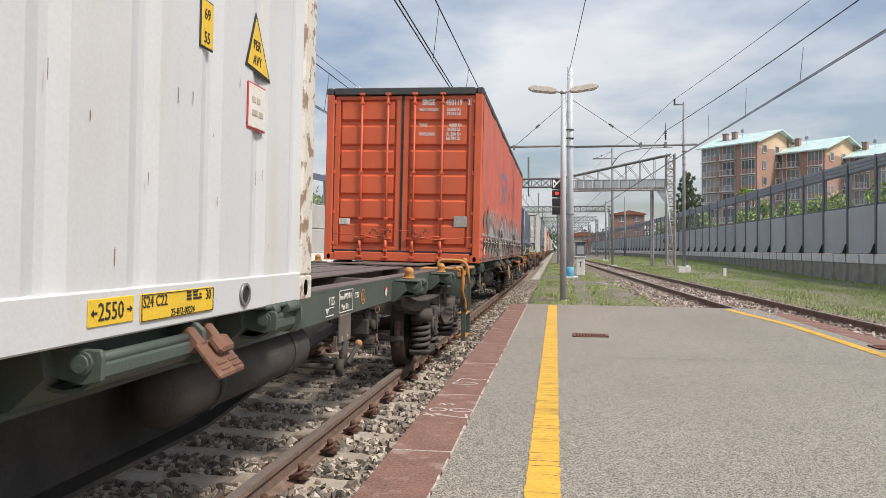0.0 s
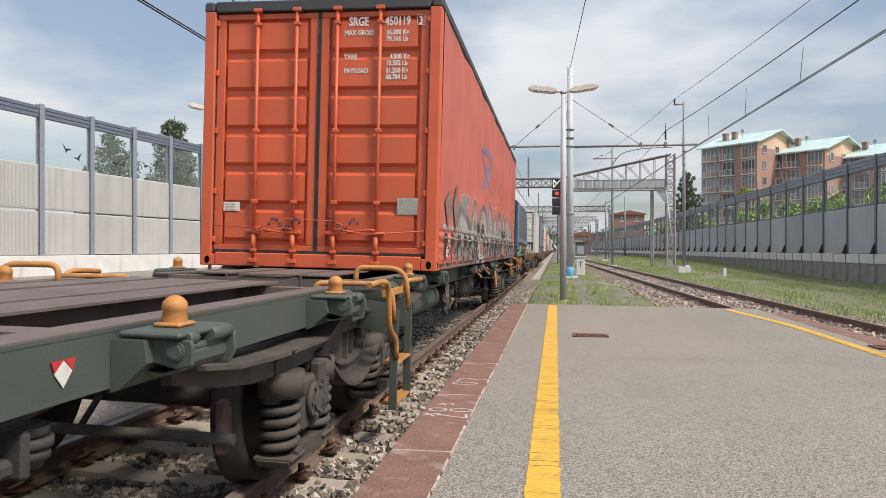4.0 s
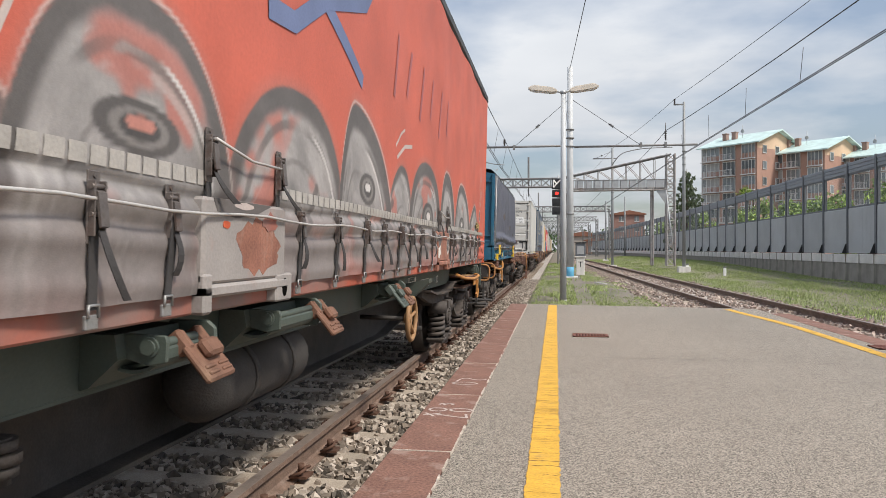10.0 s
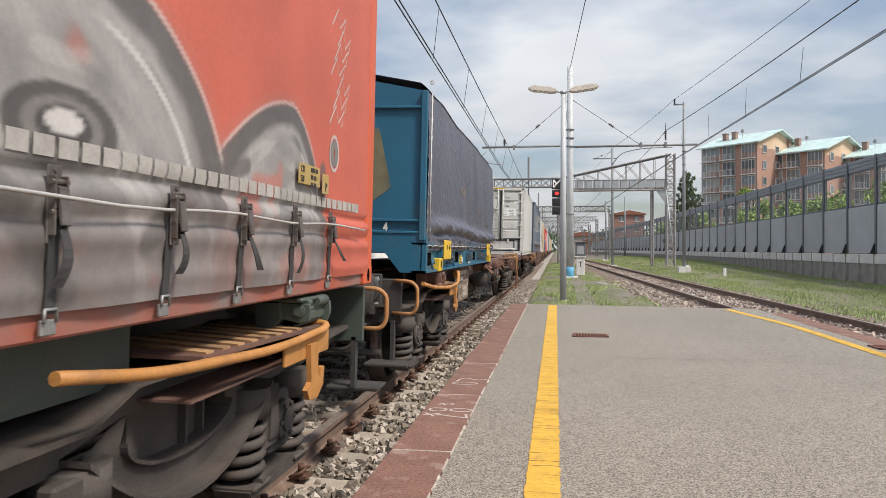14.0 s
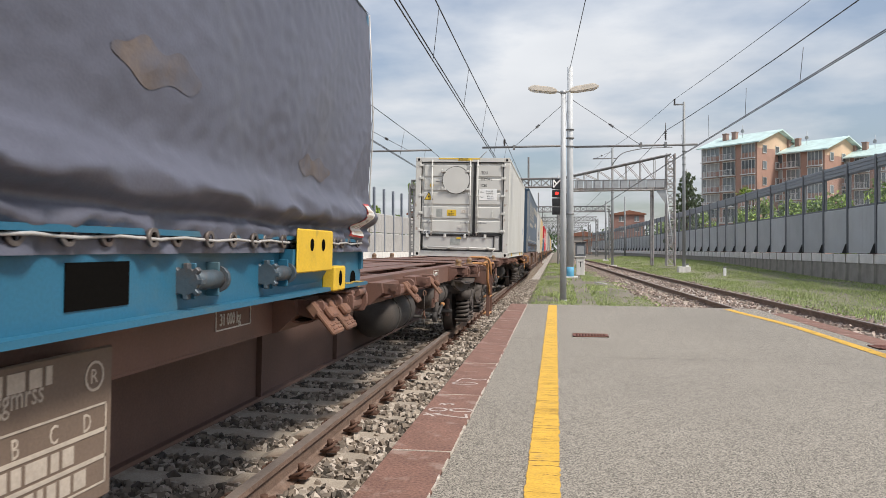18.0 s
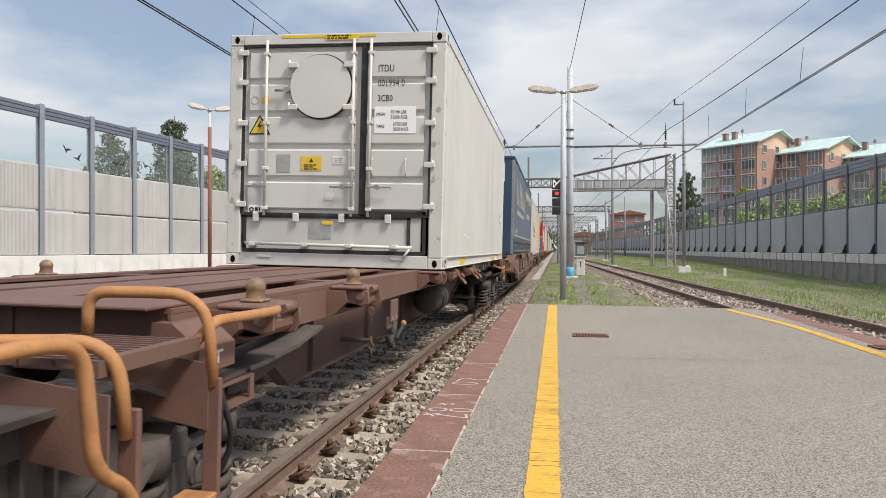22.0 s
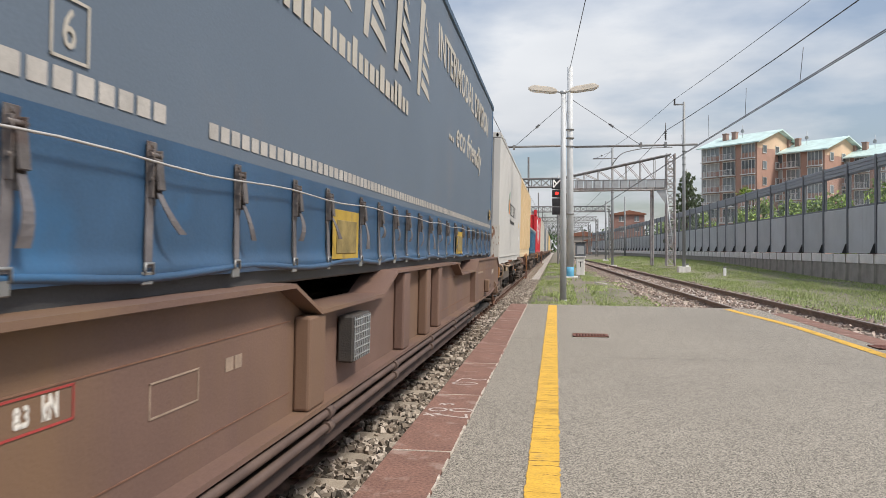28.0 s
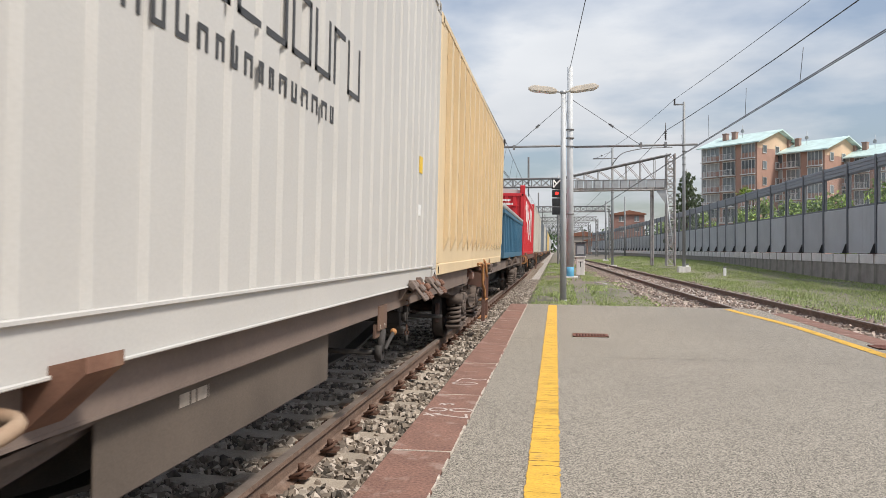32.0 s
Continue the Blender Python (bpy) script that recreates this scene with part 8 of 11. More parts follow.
bm = bmesh.new(); disc(bm, (X1 + 0.001, 2.72, 1.145), 0.034, "x", 0.003, 18); part("drain_hole", bm, RUBBER, c1)
XW = 1.2095
bm = bmesh.new(); prism(bm, [(2.70, 2.04), (2.95, 2.02), (2.79, 2.27)], "x", XW, XW + 0.003); part("warning_triangle", bm, BLACK, c1)
bm = bmesh.new(); prism(bm, [(2.718, 2.05), (2.928, 2.033), (2.792, 2.245)], "x", XW + 0.003, XW + 0.005); part("triangle_field", bm, SIGNY, c1)
letters(c1, "PER", 0.055, on_side(XW + 0.0055, 2.765, 2.12), BLACK, squeeze=0.8); letters(c1, "AVY", 0.055, on_side(XW + 0.0055, 2.765, 2.06), BLACK, squeeze=0.8)
side_sign(c1, 2.725, 2.90, 1.80, 1.985, XW, REDPRINT); side_sign(c1, 2.732, 2.893, 1.807, 1.978, XW + 0.003, PAPER); bars(c1, XW + 0.0075, 2.76, 1.93, 2, 0.022, 0.03, GREYMARK, 32, 0.11)
side_sign(c1, 2.33, 2.425, 2.01, 2.18, XW, BLACK); side_sign(c1, 2.336, 2.419, 2.016, 2.174, XW + 0.003, SIGNY); letters(c1, "69", 0.055, on_side(XW + 0.0075, 2.35, 2.11), BLACK, squeeze=0.8); letters(c1, "55", 0.055, on_side(XW + 0.0075, 2.35, 2.03), BLACK, squeeze=0.8)
bm = bmesh.new(); r_ = random.Random(3)
for i in range(16):
    y, z = r_.uniform(1.3, 3.2), r_.uniform(1.25, 2.0); h_ = r_.uniform(0.01, 0.06); bm.faces.new([bm.verts.new(p) for p in ((XW + 0.001, y, z), (XW + 0.001, y + 0.003, z), (XW + 0.001, y + 0.004, z + h_), (XW + 0.001, y + 0.001, z + h_))])
part("scratches", bm, RUST, c1)
settle(c1, -8.6)
FLOOR = 1.09


# 2: the orange curtain-sided swap body
def cloth_x(y, z, base, seed=0.0):
    """Outer face of a curtain: soft upright waves above, tighter folds near the straps."""
    low = ease(1.75, 1.25, z)
    zz = z + 0.012 * math.sin(y * 1.3 + seed) + 0.006 * math.sin(y * 4.7)
    fold = 0.010 * math.exp(-((zz - 1.455) / 0.028) ** 2) - 0.016 * math.exp(-((zz - 1.505) / 0.018) ** 2) + 0.010 * math.exp(-((zz - 1.345) / 0.03) ** 2) - 0.008 * math.exp(-((zz - 1.395) / 0.016) ** 2) + 0.008 * math.exp(-((zz - 1.225) / 0.03) ** 2)
    return base + fold + 0.006 * math.sin(y * 2.3 + seed) + 0.004 * math.sin(y * 5.1 + z * 1.7 + seed) + low * (0.007 * math.sin(y * 11.4 + seed) + 0.006 * noise.noise(Vector((y * 2.6 + z * 3.0, z * 6.0 - y, seed))))


def cloth(bm, y0, y1, z0, z1, base, seed=0.0, ny=120, nz=26, off=0.0, fx=cloth_x):
    g = [[bm.verts.new((fx(y0 + (y1 - y0) * i / ny, z0 + (z1 - z0) * j / nz, base, seed) + off, y0 + (y1 - y0) * i / ny, z0 + (z1 - z0) * j / nz)) for i in range(ny + 1)] for j in range(nz + 1)]
    for j in range(nz):
        for i in range(ny):
            bm.faces.new((g[j][i], g[j][i + 1], g[j + 1][i + 1], g[j + 1][i])).smooth = True
    return bm


def sprayed(bm, ya, yb, lo, hi, off, base, seed=0.0, n=28, k=8, fx=cloth_x):
    """A painted patch that follows the curtain: between two height curves."""
    k = max(k, int((max(hi(ya + (yb - ya) * q / 6) - lo(ya + (yb - ya) * q / 6) for q in range(7))) / 0.017))
    rows = []
    for i in range(n + 1):
        y = ya + (yb - ya) * i / n
        a, b = lo(y), max(lo(y) + 0.002, hi(y))
        rows.append([bm.verts.new((fx(y, a + (b - a) * j / k, base, seed) + off, y, a + (b - a) * j / k)) for j in range(k + 1)])
    for p, q in zip(rows, rows[1:]):
        for j in range(k):
            bm.faces.new((p[j], q[j], q[j + 1], p[j + 1])).smooth = True


def stroke(bm, pts, w, off, base, seed=0.0, fx=cloth_x):
    """A painted line that follows the curtain; pts are (y, z)."""
    pts = [Vector((p[0], p[1], 0)) for p in pts]
    fine = []
    for a, b in zip(pts, pts[1:]):
        m = max(1, int((b - a).length / 0.12))
        fine += [a.lerp(b, i / m) for i in range(m)]
    fine.append(pts[-1])
    last = None
    for i, p in enumerate(fine):
        d = (fine[min(i + 1, len(fine) - 1)] - fine[max(i - 1, 0)]).normalized()
        q = Vector((-d.y, d.x, 0)) * (w / 2)
        pair = [bm.verts.new((fx(v.x, v.y, base, seed) + off, v.x, v.y)) for v in (p + q, p - q)]
        if last:
            bm.faces.new((last[0], pair[0], pair[1], last[1]))
        last = pair


def arc(yc, zc, ry, rz, a0, a1, n=14):
    return [(yc + ry * math.cos(radians(a0 + (a1 - a0) * i / n)), zc + rz * math.sin(radians(a0 + (a1 - a0) * i / n))) for i in range(n + 1)]


def strap_and_buckle(parent, y, z_top, z_low, base, tail=0.2, seed=0, fx=cloth_x, webbing=None, metal=None):
    """A tensioning strap: straight webbing from a lever buckle down to its hook, with the loose end hanging."""
    r = random.Random(seed)
    webbing, metal = webbing or STRAP, metal or BUCKLE
    dy = r.uniform(-0.035, 0.005)
    n = 8
    za = z_top - 0.05
    xt, xl = fx(y, za, base), fx(y, z_low, base)
    run = [(z_low + (za - z_low) * i / n) for i in range(n + 1)]
    off = max(fx(y, z, base) - (xl + (xt - xl) * (z - z_low) / (za - z_low)) for z in run) + 0.004
    pts = [(xl + (xt - xl) * (z - z_low) / (za - z_low) + off, z) for z in run]
    bm = bmesh.new()
    prism(bm, pts + [(p[0] + 0.004, p[1]) for p in reversed(pts)], "y", y - 0.018, y + 0.018)
    for v in bm.verts:
        v.co.y += dy * (za - v.co.z) / (za - z_low)
    st_ = part("strap", bm, webbing, parent)
    xb, zt = fx(y, z_top, base) + max(off, 0.006), z_top
    bm = bmesh.new()
    rbox(bm, xb, xb + 0.006, y - 0.025, y + 0.025, zt - 0.15, zt + 0.035, 0.002)
    for q in (-0.024, 0.019):
        rbox(bm, xb + 0.004, xb + 0.026, y + q, y + q + 0.005, zt - 0.13, zt + 0.01, 0.0015)
    tube(bm, [(xb + 0.017, y - 0.03, zt - 0.005), (xb + 0.017, y + 0.03, zt - 0.005)], 0.007, 8)
    tube(bm, [(xb + 0.017, y - 0.029, zt - 0.075), (xb + 0.017, y + 0.029, zt - 0.075)], 0.006, 8)
    disc(bm, (xb + 0.006, y, zt + 0.022), 0.006, "x", 0.004, 8)
    bk = part("buckle", bm, metal, st_)
    bm = bmesh.new()
    prism(bm, [(xb + 0.016, zt - 0.012), (xb + 0.030, zt - 0.02), (xb + 0.040, zt - 0.105), (xb + 0.034, zt - 0.108), (xb + 0.022, zt - 0.03)], "y", y - 0.0175, y + 0.0175)
    part("lever", bm, metal, bk)
    bm = bmesh.new(); rbox(bm, xb + 0.0065, xb + 0.014, y - 0.017, y + 0.017, zt - 0.068, zt - 0.015, 0.002); part("webbing_roll", bm, RUBBER, bk)
    # the loose end
    tl, sw, tw = tail * r.uniform(0.65, 1.25), r.uniform(-0.02, 0.11), r.uniform(0.2, 0.9)
    path = []
    for i in range(7):
        u = i / 6
        path.append((xb + 0.028 + 0.024 * math.sin(u * 2.6) - 0.012 * u, zt - 0.115 - tl * u))
    bm = bmesh.new()
    prism(bm, path + [(p[0] + 0.003, p[1]) for p in reversed(path)], "y", y - 0.014, y + 0.014)
    for v in bm.verts:
        u = (zt - 0.115 - v.co.z) / tl
        v.co.y += sw * u * u
        v.co.x += (v.co.y - y) * tw * u * 0.6
    part("strap_tail", bm, webbing, st_)
    bm = bmesh.new(); yh, xh = y + dy, pts[0][0]
    rbox(bm, xh - 0.008, xh + 0.004, yh - 0.026, yh + 0.026, z_low - 0.05, z_low - 0.012, 0.003)
    tube(bm, [(xh + 0.006, yh - 0.022, z_low - 0.02), (xh + 0.006, yh - 0.02, z_low + 0.012), (xh + 0.006, yh + 0.02, z_low + 0.012), (xh + 0.006, yh + 0.022, z_low - 0.02)], 0.005, 6)
    part("rave_hook", bm, GALV, st_)


OY0, OY1, OH, OB = 11.33, 24.95, 2.74, 1.245
c2 = thing("curtain_container", "orange-red curtain-sided container covered in grey graffiti", "swap body container", group="containers on the train")
z0, z1 = FLOOR + 0.012, FLOOR + OH
for s in (1, -1):
    bm = bmesh.new(); rbox(bm, *sorted((s * 1.14, s * 1.228)), OY0 + 0.1, OY1 - 0.1, z0, z0 + 0.105, 0.008); part("bottom_rail", bm, SMEARED, c2)
    bm = bmesh.new(); rbox(bm, *sorted((s * 1.15, s * 1.262)), OY0, OY1, z1 - 0.10, z1 + 0.012, 0.02); part("top_rail", bm, GREY_TRIM, c2)
    for y, sy in ((OY0, -1), (OY1, 1)):
        bm = bmesh.new(); rbox(bm, *sorted((s * 1.13, s * 1.25)), *sorted((y, y - sy * 0.14)), z0 + 0.1, z1 - 0.09, 0.012); part("corner_post", bm, ORANGE, c2)
        casting(c2, s * 1.252, y + sy * 0.002, z0, s, sy, ORANGE)
bm = bmesh.new(); box(bm, -1.16, 1.16, OY0 + 0.02, OY1 - 0.02, z1 - 0.06, z1); part("roof", bm, GREY_TRIM, c2)
bm = bmesh.new(); box(bm, -1.15, 1.15, OY0 + 0.1, OY1 - 0.1, z0 + 0.02, z0 + 0.08); part("floor", bm, SOOT, c2)
bm = bmesh.new(); box(bm, -1.13, 1.13, OY1 - 0.08, OY1 - 0.01, z0 + 0.1, z1 - 0.06); part("end_wall", bm, ORANGE, c2)


def lattice_noise(u, v, seed=0):
    """Smooth value noise between 0 and 1 over arrays."""
    iu, iv = np.floor(u), np.floor(v)
    fu, fv = u - iu, v - iv
    fu, fv = fu * fu * (3 - 2 * fu), fv * fv * (3 - 2 * fv)

    def h(a, b):
        q = np.sin(a * 127.1 + b * 311.7 + seed * 74.7) * 43758.5453
        return q - np.floor(q)
    return (h(iu, iv) * (1 - fu) + h(iu + 1, iv) * fu) * (1 - fv) + (h(iu, iv + 1) * (1 - fu) + h(iu + 1, iv + 1) * fu) * fv


def cloudy(u, v, seed=0):
    return 0.5 * lattice_noise(u, v, seed) + 0.3 * lattice_noise(u * 2.1, v * 2.1, seed + 1) + 0.2 * lattice_noise(u * 4.3, v * 4.3, seed + 2)


def band(a, b, v):
    t = np.clip((v - a) / (b - a), 0, 1)
    return t * t * (3 - 2 * t)


CLOTH_RED = (0.49, 0.112, 0.072)
# bubbles from the back to the front: from, to, crown height, crown's share of the width, rim, roundness
BUBBLES = ((12.76, 14.62, 1.93, 0.25, 0.135, 1.75), (15.30, 16.82, 2.05, 0.52, 0.085, 2.3), (14.20, 15.43, 2.05, 0.42, 0.08, 2.3), (17.85, 18.86, 1.96, 0.55, 0.06, 2.2), (18.66, 20.33, 2.10, 0.42, 0.10, 2.4),
           (16.68, 18.10, 2.165, 0.22, 0.105, 2.1), (22.5, 24.02, 1.965, 0.66, 0.085, 1.7), (21.40, 22.86, 2.12, 0.30, 0.085, 2.2), (20.22, 21.45, 2.15, 0.36, 0.125, 2.3))
EYES = ((14.775, 1.665, 0.25, 0.085), (17.31, 1.695, 0.23, 0.105), (19.5, 1.61, 0.30, 0.15), (20.79, 1.66, 0.19, 0.14), (21.95, 1.615, 0.22, 0.11))


def spray_paint(y, z):
    """Colours of the curtain's side: sun-bleached red cloth with several overlapping coats of sprayed grey."""
    n = len(y)
    c = np.tile(np.array(CLOTH_RED), (n, 1)) * (0.93 + 0.16 * cloudy(y * 1.2, z * 1.6, 3))[:, None]

    def coat(mask, colour):
        nonlocal c
        m = np.clip(mask, 0, 1)[:, None]
        c = c * (1 - m) + np.asarray(colour) * m
    mist = cloudy(y * 2.2, z * 5.5, 7)
    streak = cloudy(y * 0.9, z * 16.0, 11)
    patch = cloudy(y * 1.6 + z, z * 4.0, 17)
    # thin overspray up the cloth, then the smeared lower part
    zone = band(12.50, 12.85, y + 0.1 * (mist - 0.5)) * (1 - band(23.88, 24.08, y + 0.10 * (z - 1.3) + 0.06 * (mist - 0.5)))
    lower = zone * (1 - band(1.50, 1.66, z + 0.05 * (mist - 0.5)))
    grey = (0.10 + 0.15 * streak)[:, None] * np.array((1.0, 0.925, 0.895))
    coat(lower * 0.96, grey)
    coat(lower * band(0.60, 0.74, patch) * 0.85, (0.44, 0.14, 0.10))
    coat(lower * band(0.56, 0.70, cloudy(y * 2.4 - z * 2, z * 3.0, 23)) * 0.7, (0.105, 0.094, 0.09))
    edge_red = band(1.30, 1.17, z + 0.10 * (mist - 0.5)) * (band(12.5, 12.7, y) * (1 - band(13.6, 14.9, y)) + band(16.6, 17.0, y) * (1 - band(17.6, 18.4, y)) + band(18.9, 19.3, y) * (1 - band(19.8, 20.1, y)))
    coat(edge_red * zone * 0.85, CLOTH_RED)
    for k, (ya, yb, top, peak, rim, e) in enumerate(BUBBLES):
        yp, base = ya + (yb - ya) * peak, 1.20
        w = np.where(y < yp, yp - ya, yb - yp)
        u, v = np.abs(y - yp) / w, np.clip((z - base) / (top - base), 0, 3)
        rr = (u ** e + v ** e) ** (1 / e)
        d = (1 - rr) * 0.72 + 0.012 * (lattice_noise(y * 3, z * 3, k) - 0.5)
        side = np.sign(y - yp) * u
        keep = 0.30 + 0.70 * band(1.34, 1.56, z)
        rough_ = 0.022 * (cloudy(y * 9, z * 9, 40 + k) - 0.5)
        coat(0.30 * band(-0.07, 0.0, d) * keep, (0.30, 0.17, 0.145))
        coat(band(-0.008, 0.008, d + 0.3 * rough_) * keep, (0.088 + 0.05 * cloudy(y * 5, z * 7, 60 + k))[:, None] * np.array((1.0, 0.91, 0.87)))
        inside = band(rim - 0.022, rim + 0.026, d + rough_ + 0.02 * (mist - 0.5)) * keep
        brush = cloudy(rr * 7.0 + 2 * side, np.arctan2(v, side) * 2.2, 80 + k)
        fill = (0.125 + 0.26 * brush + 0.04 * band(0.4, 0.9, rr))[:, None] * np.array((1.0, 0.94, 0.91))
        coat(inside, fill)
        coat(inside * band(0.57, 0.70, cloudy(y * 2.6 + k, z * 3.2, 100 + k)) * 0.75, (0.43, 0.135, 0.10))
        coat(inside * band(0.62, 0.75, cloudy(rr * 9, np.arctan2(v, side) * 1.4 + k, 120 + k)) * 0.6, (0.42, 0.395, 0.375))
        for ra, wa, am in ((0.80, 0.035, 0.75), (0.60, 0.022, 0.5)):
            arc_ = band(wa, wa * 0.4, np.abs(rr - ra - 0.05 * (cloudy(y * 1.7, z * 2.0, 140 + k) - 0.5))) * band(0.42, 0.6, cloudy(y * 1.3 + 5 * ra, z * 2.4, 160 + k))
            coat(inside * arc_ * am, (0.115, 0.103, 0.097))
        coat(inside * band(0.35, 0.95, side) * band(1.95, 1.50, z) * 0.55, (0.13, 0.117, 0.11))
        ang = np.arctan2(v, side)
        line = band(0.016, 0.006, np.abs(rr - (1 - (rim + 0.055) / 0.72))) * band(0.35, 0.5, ang) * (1 - band(1.15, 1.35, ang)) * keep
        coat(line * (0.55 + 0.5 * mist), (0.58, 0.55, 0.53))
        if k in (0, 2, 5, 6, 7, 8):
            coat(band(0.010, 0.003, np.abs(d + 0.008)) * band(0.25, 0.5, ang) * (1 - band(2.3, 2.7, ang)) * 0.6 * keep, (0.52, 0.47, 0.44))
    for yc, zc, ry, rz in EYES:
        q = np.sqrt(((y - yc) / ry) ** 2 + ((z - zc) / rz) ** 2) + 0.10 * (mist - 0.5)
        coat(band(1.0, 0.90, q) * band(1.50, 1.56, z), (0.095, 0.086, 0.082))
        coat(band(0.72, 0.62, q) * band(1.52, 1.57, z), (0.20, 0.185, 0.175))
        coat(band(0.52, 0.42, q), (0.07, 0.064, 0.062))
        g = np.sqrt(((y - yc) / (ry * 0.36)) ** 2 + ((z - zc - 0.012) / (rz * 0.30)) ** 2)
        coat(band(1.0, 0.8, g), (0.55, 0.52, 0.50) if yc > 15 else (0.46, 0.20, 0.16))
    # the crest over the first bubble: a cap with fine ribs
    q = np.sqrt(((y - 13.55) / 0.36) ** 2 + ((z - 1.86) / 0.175) ** 2)
    cap = band(1.0, 0.96, q) * band(1.80, 1.86, z + 0.45 * (y - 13.45) * 0.5)
    coat(cap, (0.27, 0.25, 0.24))
    coat(cap * band(0.25, 0.7, np.sin(q * 34)), (0.10, 0.09, 0.087))
    coat(band(0.04, 0.015, np.abs(q - 1.0)) * band(1.80, 1.86, z) * 0.8, (0.56, 0.52, 0.50))
    # long dark swipes across the lower part
    for y_, z_, y2, z2, wd in ((13.78, 1.58, 13.70, 1.40, 0.045), (13.70, 1.40, 13.86, 1.20, 0.05), (16.35, 1.62, 16.2, 1.38, 0.04), (18.05, 1.66, 17.75, 1.52, 0.045), (18.62, 1.58, 18.35, 1.30, 0.05), (19.2, 1.50, 19.45, 1.28, 0.06),
                               (21.75, 1.45, 21.95, 1.22, 0.07), (22.62, 1.52, 22.3, 1.34, 0.06), (22.55, 1.53, 23.0, 1.64, 0.05), (23.95, 1.72, 24.0, 1.30, 0.06), (12.72, 1.62, 12.66, 1.30, 0.07)):
        ay, az = y2 - y_, z2 - z_
        t_ = np.clip(((y - y_) * ay + (z - z_) * az) / (ay * ay + az * az), 0, 1)
        dist = np.hypot(y - y_ - t_ * ay, z - z_ - t_ * az) + 0.012 * (mist - 0.5)
        coat(band(wd, wd * 0.45, dist) * 0.8, (0.105, 0.094, 0.09))
    return c


def painted(name, rough=0.6):
    """Cloth that carries its sprayed colours, with grain and fine dirt."""
    m = bpy.data.materials.new(name)
    m.use_nodes = True
    nd, l = m.node_tree.nodes, m.node_tree.links
    b = nd["Principled BSDF"]
    at = nd.new("ShaderNodeAttribute"); at.attribute_name = "paint"
    t = nd.new("ShaderNodeTexCoord")
    last = at.outputs["Color"]
    for sc_, det, amt in ((55, 4, 0.06), (240, 2, 0.05), (2.2, 5, 0.12)):
        no = nd.new("ShaderNodeTexNoise")
        no.inputs["Scale"].default_value, no.inputs["Detail"].default_value = sc_, det
        l.new(t.outputs["Object"], no.inputs["Vector"])
        mr = nd.new("ShaderNodeMapRange")
        mr.inputs["From Min"].default_value, mr.inputs["From Max"].default_value = 0.3, 0.7
        mr.inputs["To Min"].default_value, mr.inputs["To Max"].default_value = 1 - amt, 1 + amt
        l.new(no.outputs["Fac"], mr.inputs["Value"])
        sc = nd.new("ShaderNodeVectorMath"); sc.operation = "SCALE"
        l.new(last, sc.inputs[0]); l.new(mr.outputs[0], sc.inputs["Scale"])
        last = sc.outputs[0]
        if sc_ == 240:
            bp = nd.new("ShaderNodeBump")
            bp.inputs["Strength"].default_value, bp.inputs["Distance"].default_value = 0.12, 0.004
            l.new(no.outputs["Fac"], bp.inputs["Height"]); l.new(bp.outputs[0], b.inputs["Normal"])
    l.new(last, b.inputs["Base Color"])
    b.inputs["Roughness"].default_value = rough
    return m


ny_ = 1060
ys_ = np.linspace(OY0 + 0.15, OY1 - 0.12, ny_ + 1)
zs_ = np.concatenate([np.arange(z0 + 0.07, 2.26, 0.012), np.linspace(2.27, z1 - 0.09, 26)])
me = bpy.data.meshes.new("side_curtain")
co = [(cloth_x(y, z, OB), y, z) for z in zs_.tolist() for y in ys_.tolist()]
q_ = np.arange((len(zs_) - 1) * ny_)
a_ = q_ // ny_ * (ny_ + 1) + q_ % ny_
me.from_pydata(co, [], np.stack([a_, a_ + 1, a_ + ny_ + 2, a_ + ny_ + 1], 1).tolist())
me.shade_smooth()
pa = np.array(co)
rgb = np.ones((len(co), 4))
rgb[:, :3] = spray_paint(pa[:, 1], pa[:, 2])
me.color_attributes.new("paint", "FLOAT_COLOR", "POINT").data.foreach_set("color", rgb.ravel())
me.materials.append(painted("sprayed_red_curtain_cloth"))
new("side_curtain", me).parent = c2
bm = bmesh.new(); box(bm, -1.25, -1.24, OY0 + 0.15, OY1 - 0.12, z0 + 0.07, z1 - 0.09); part("side_curtain", bm, ORANGE_CLOTH, c2)

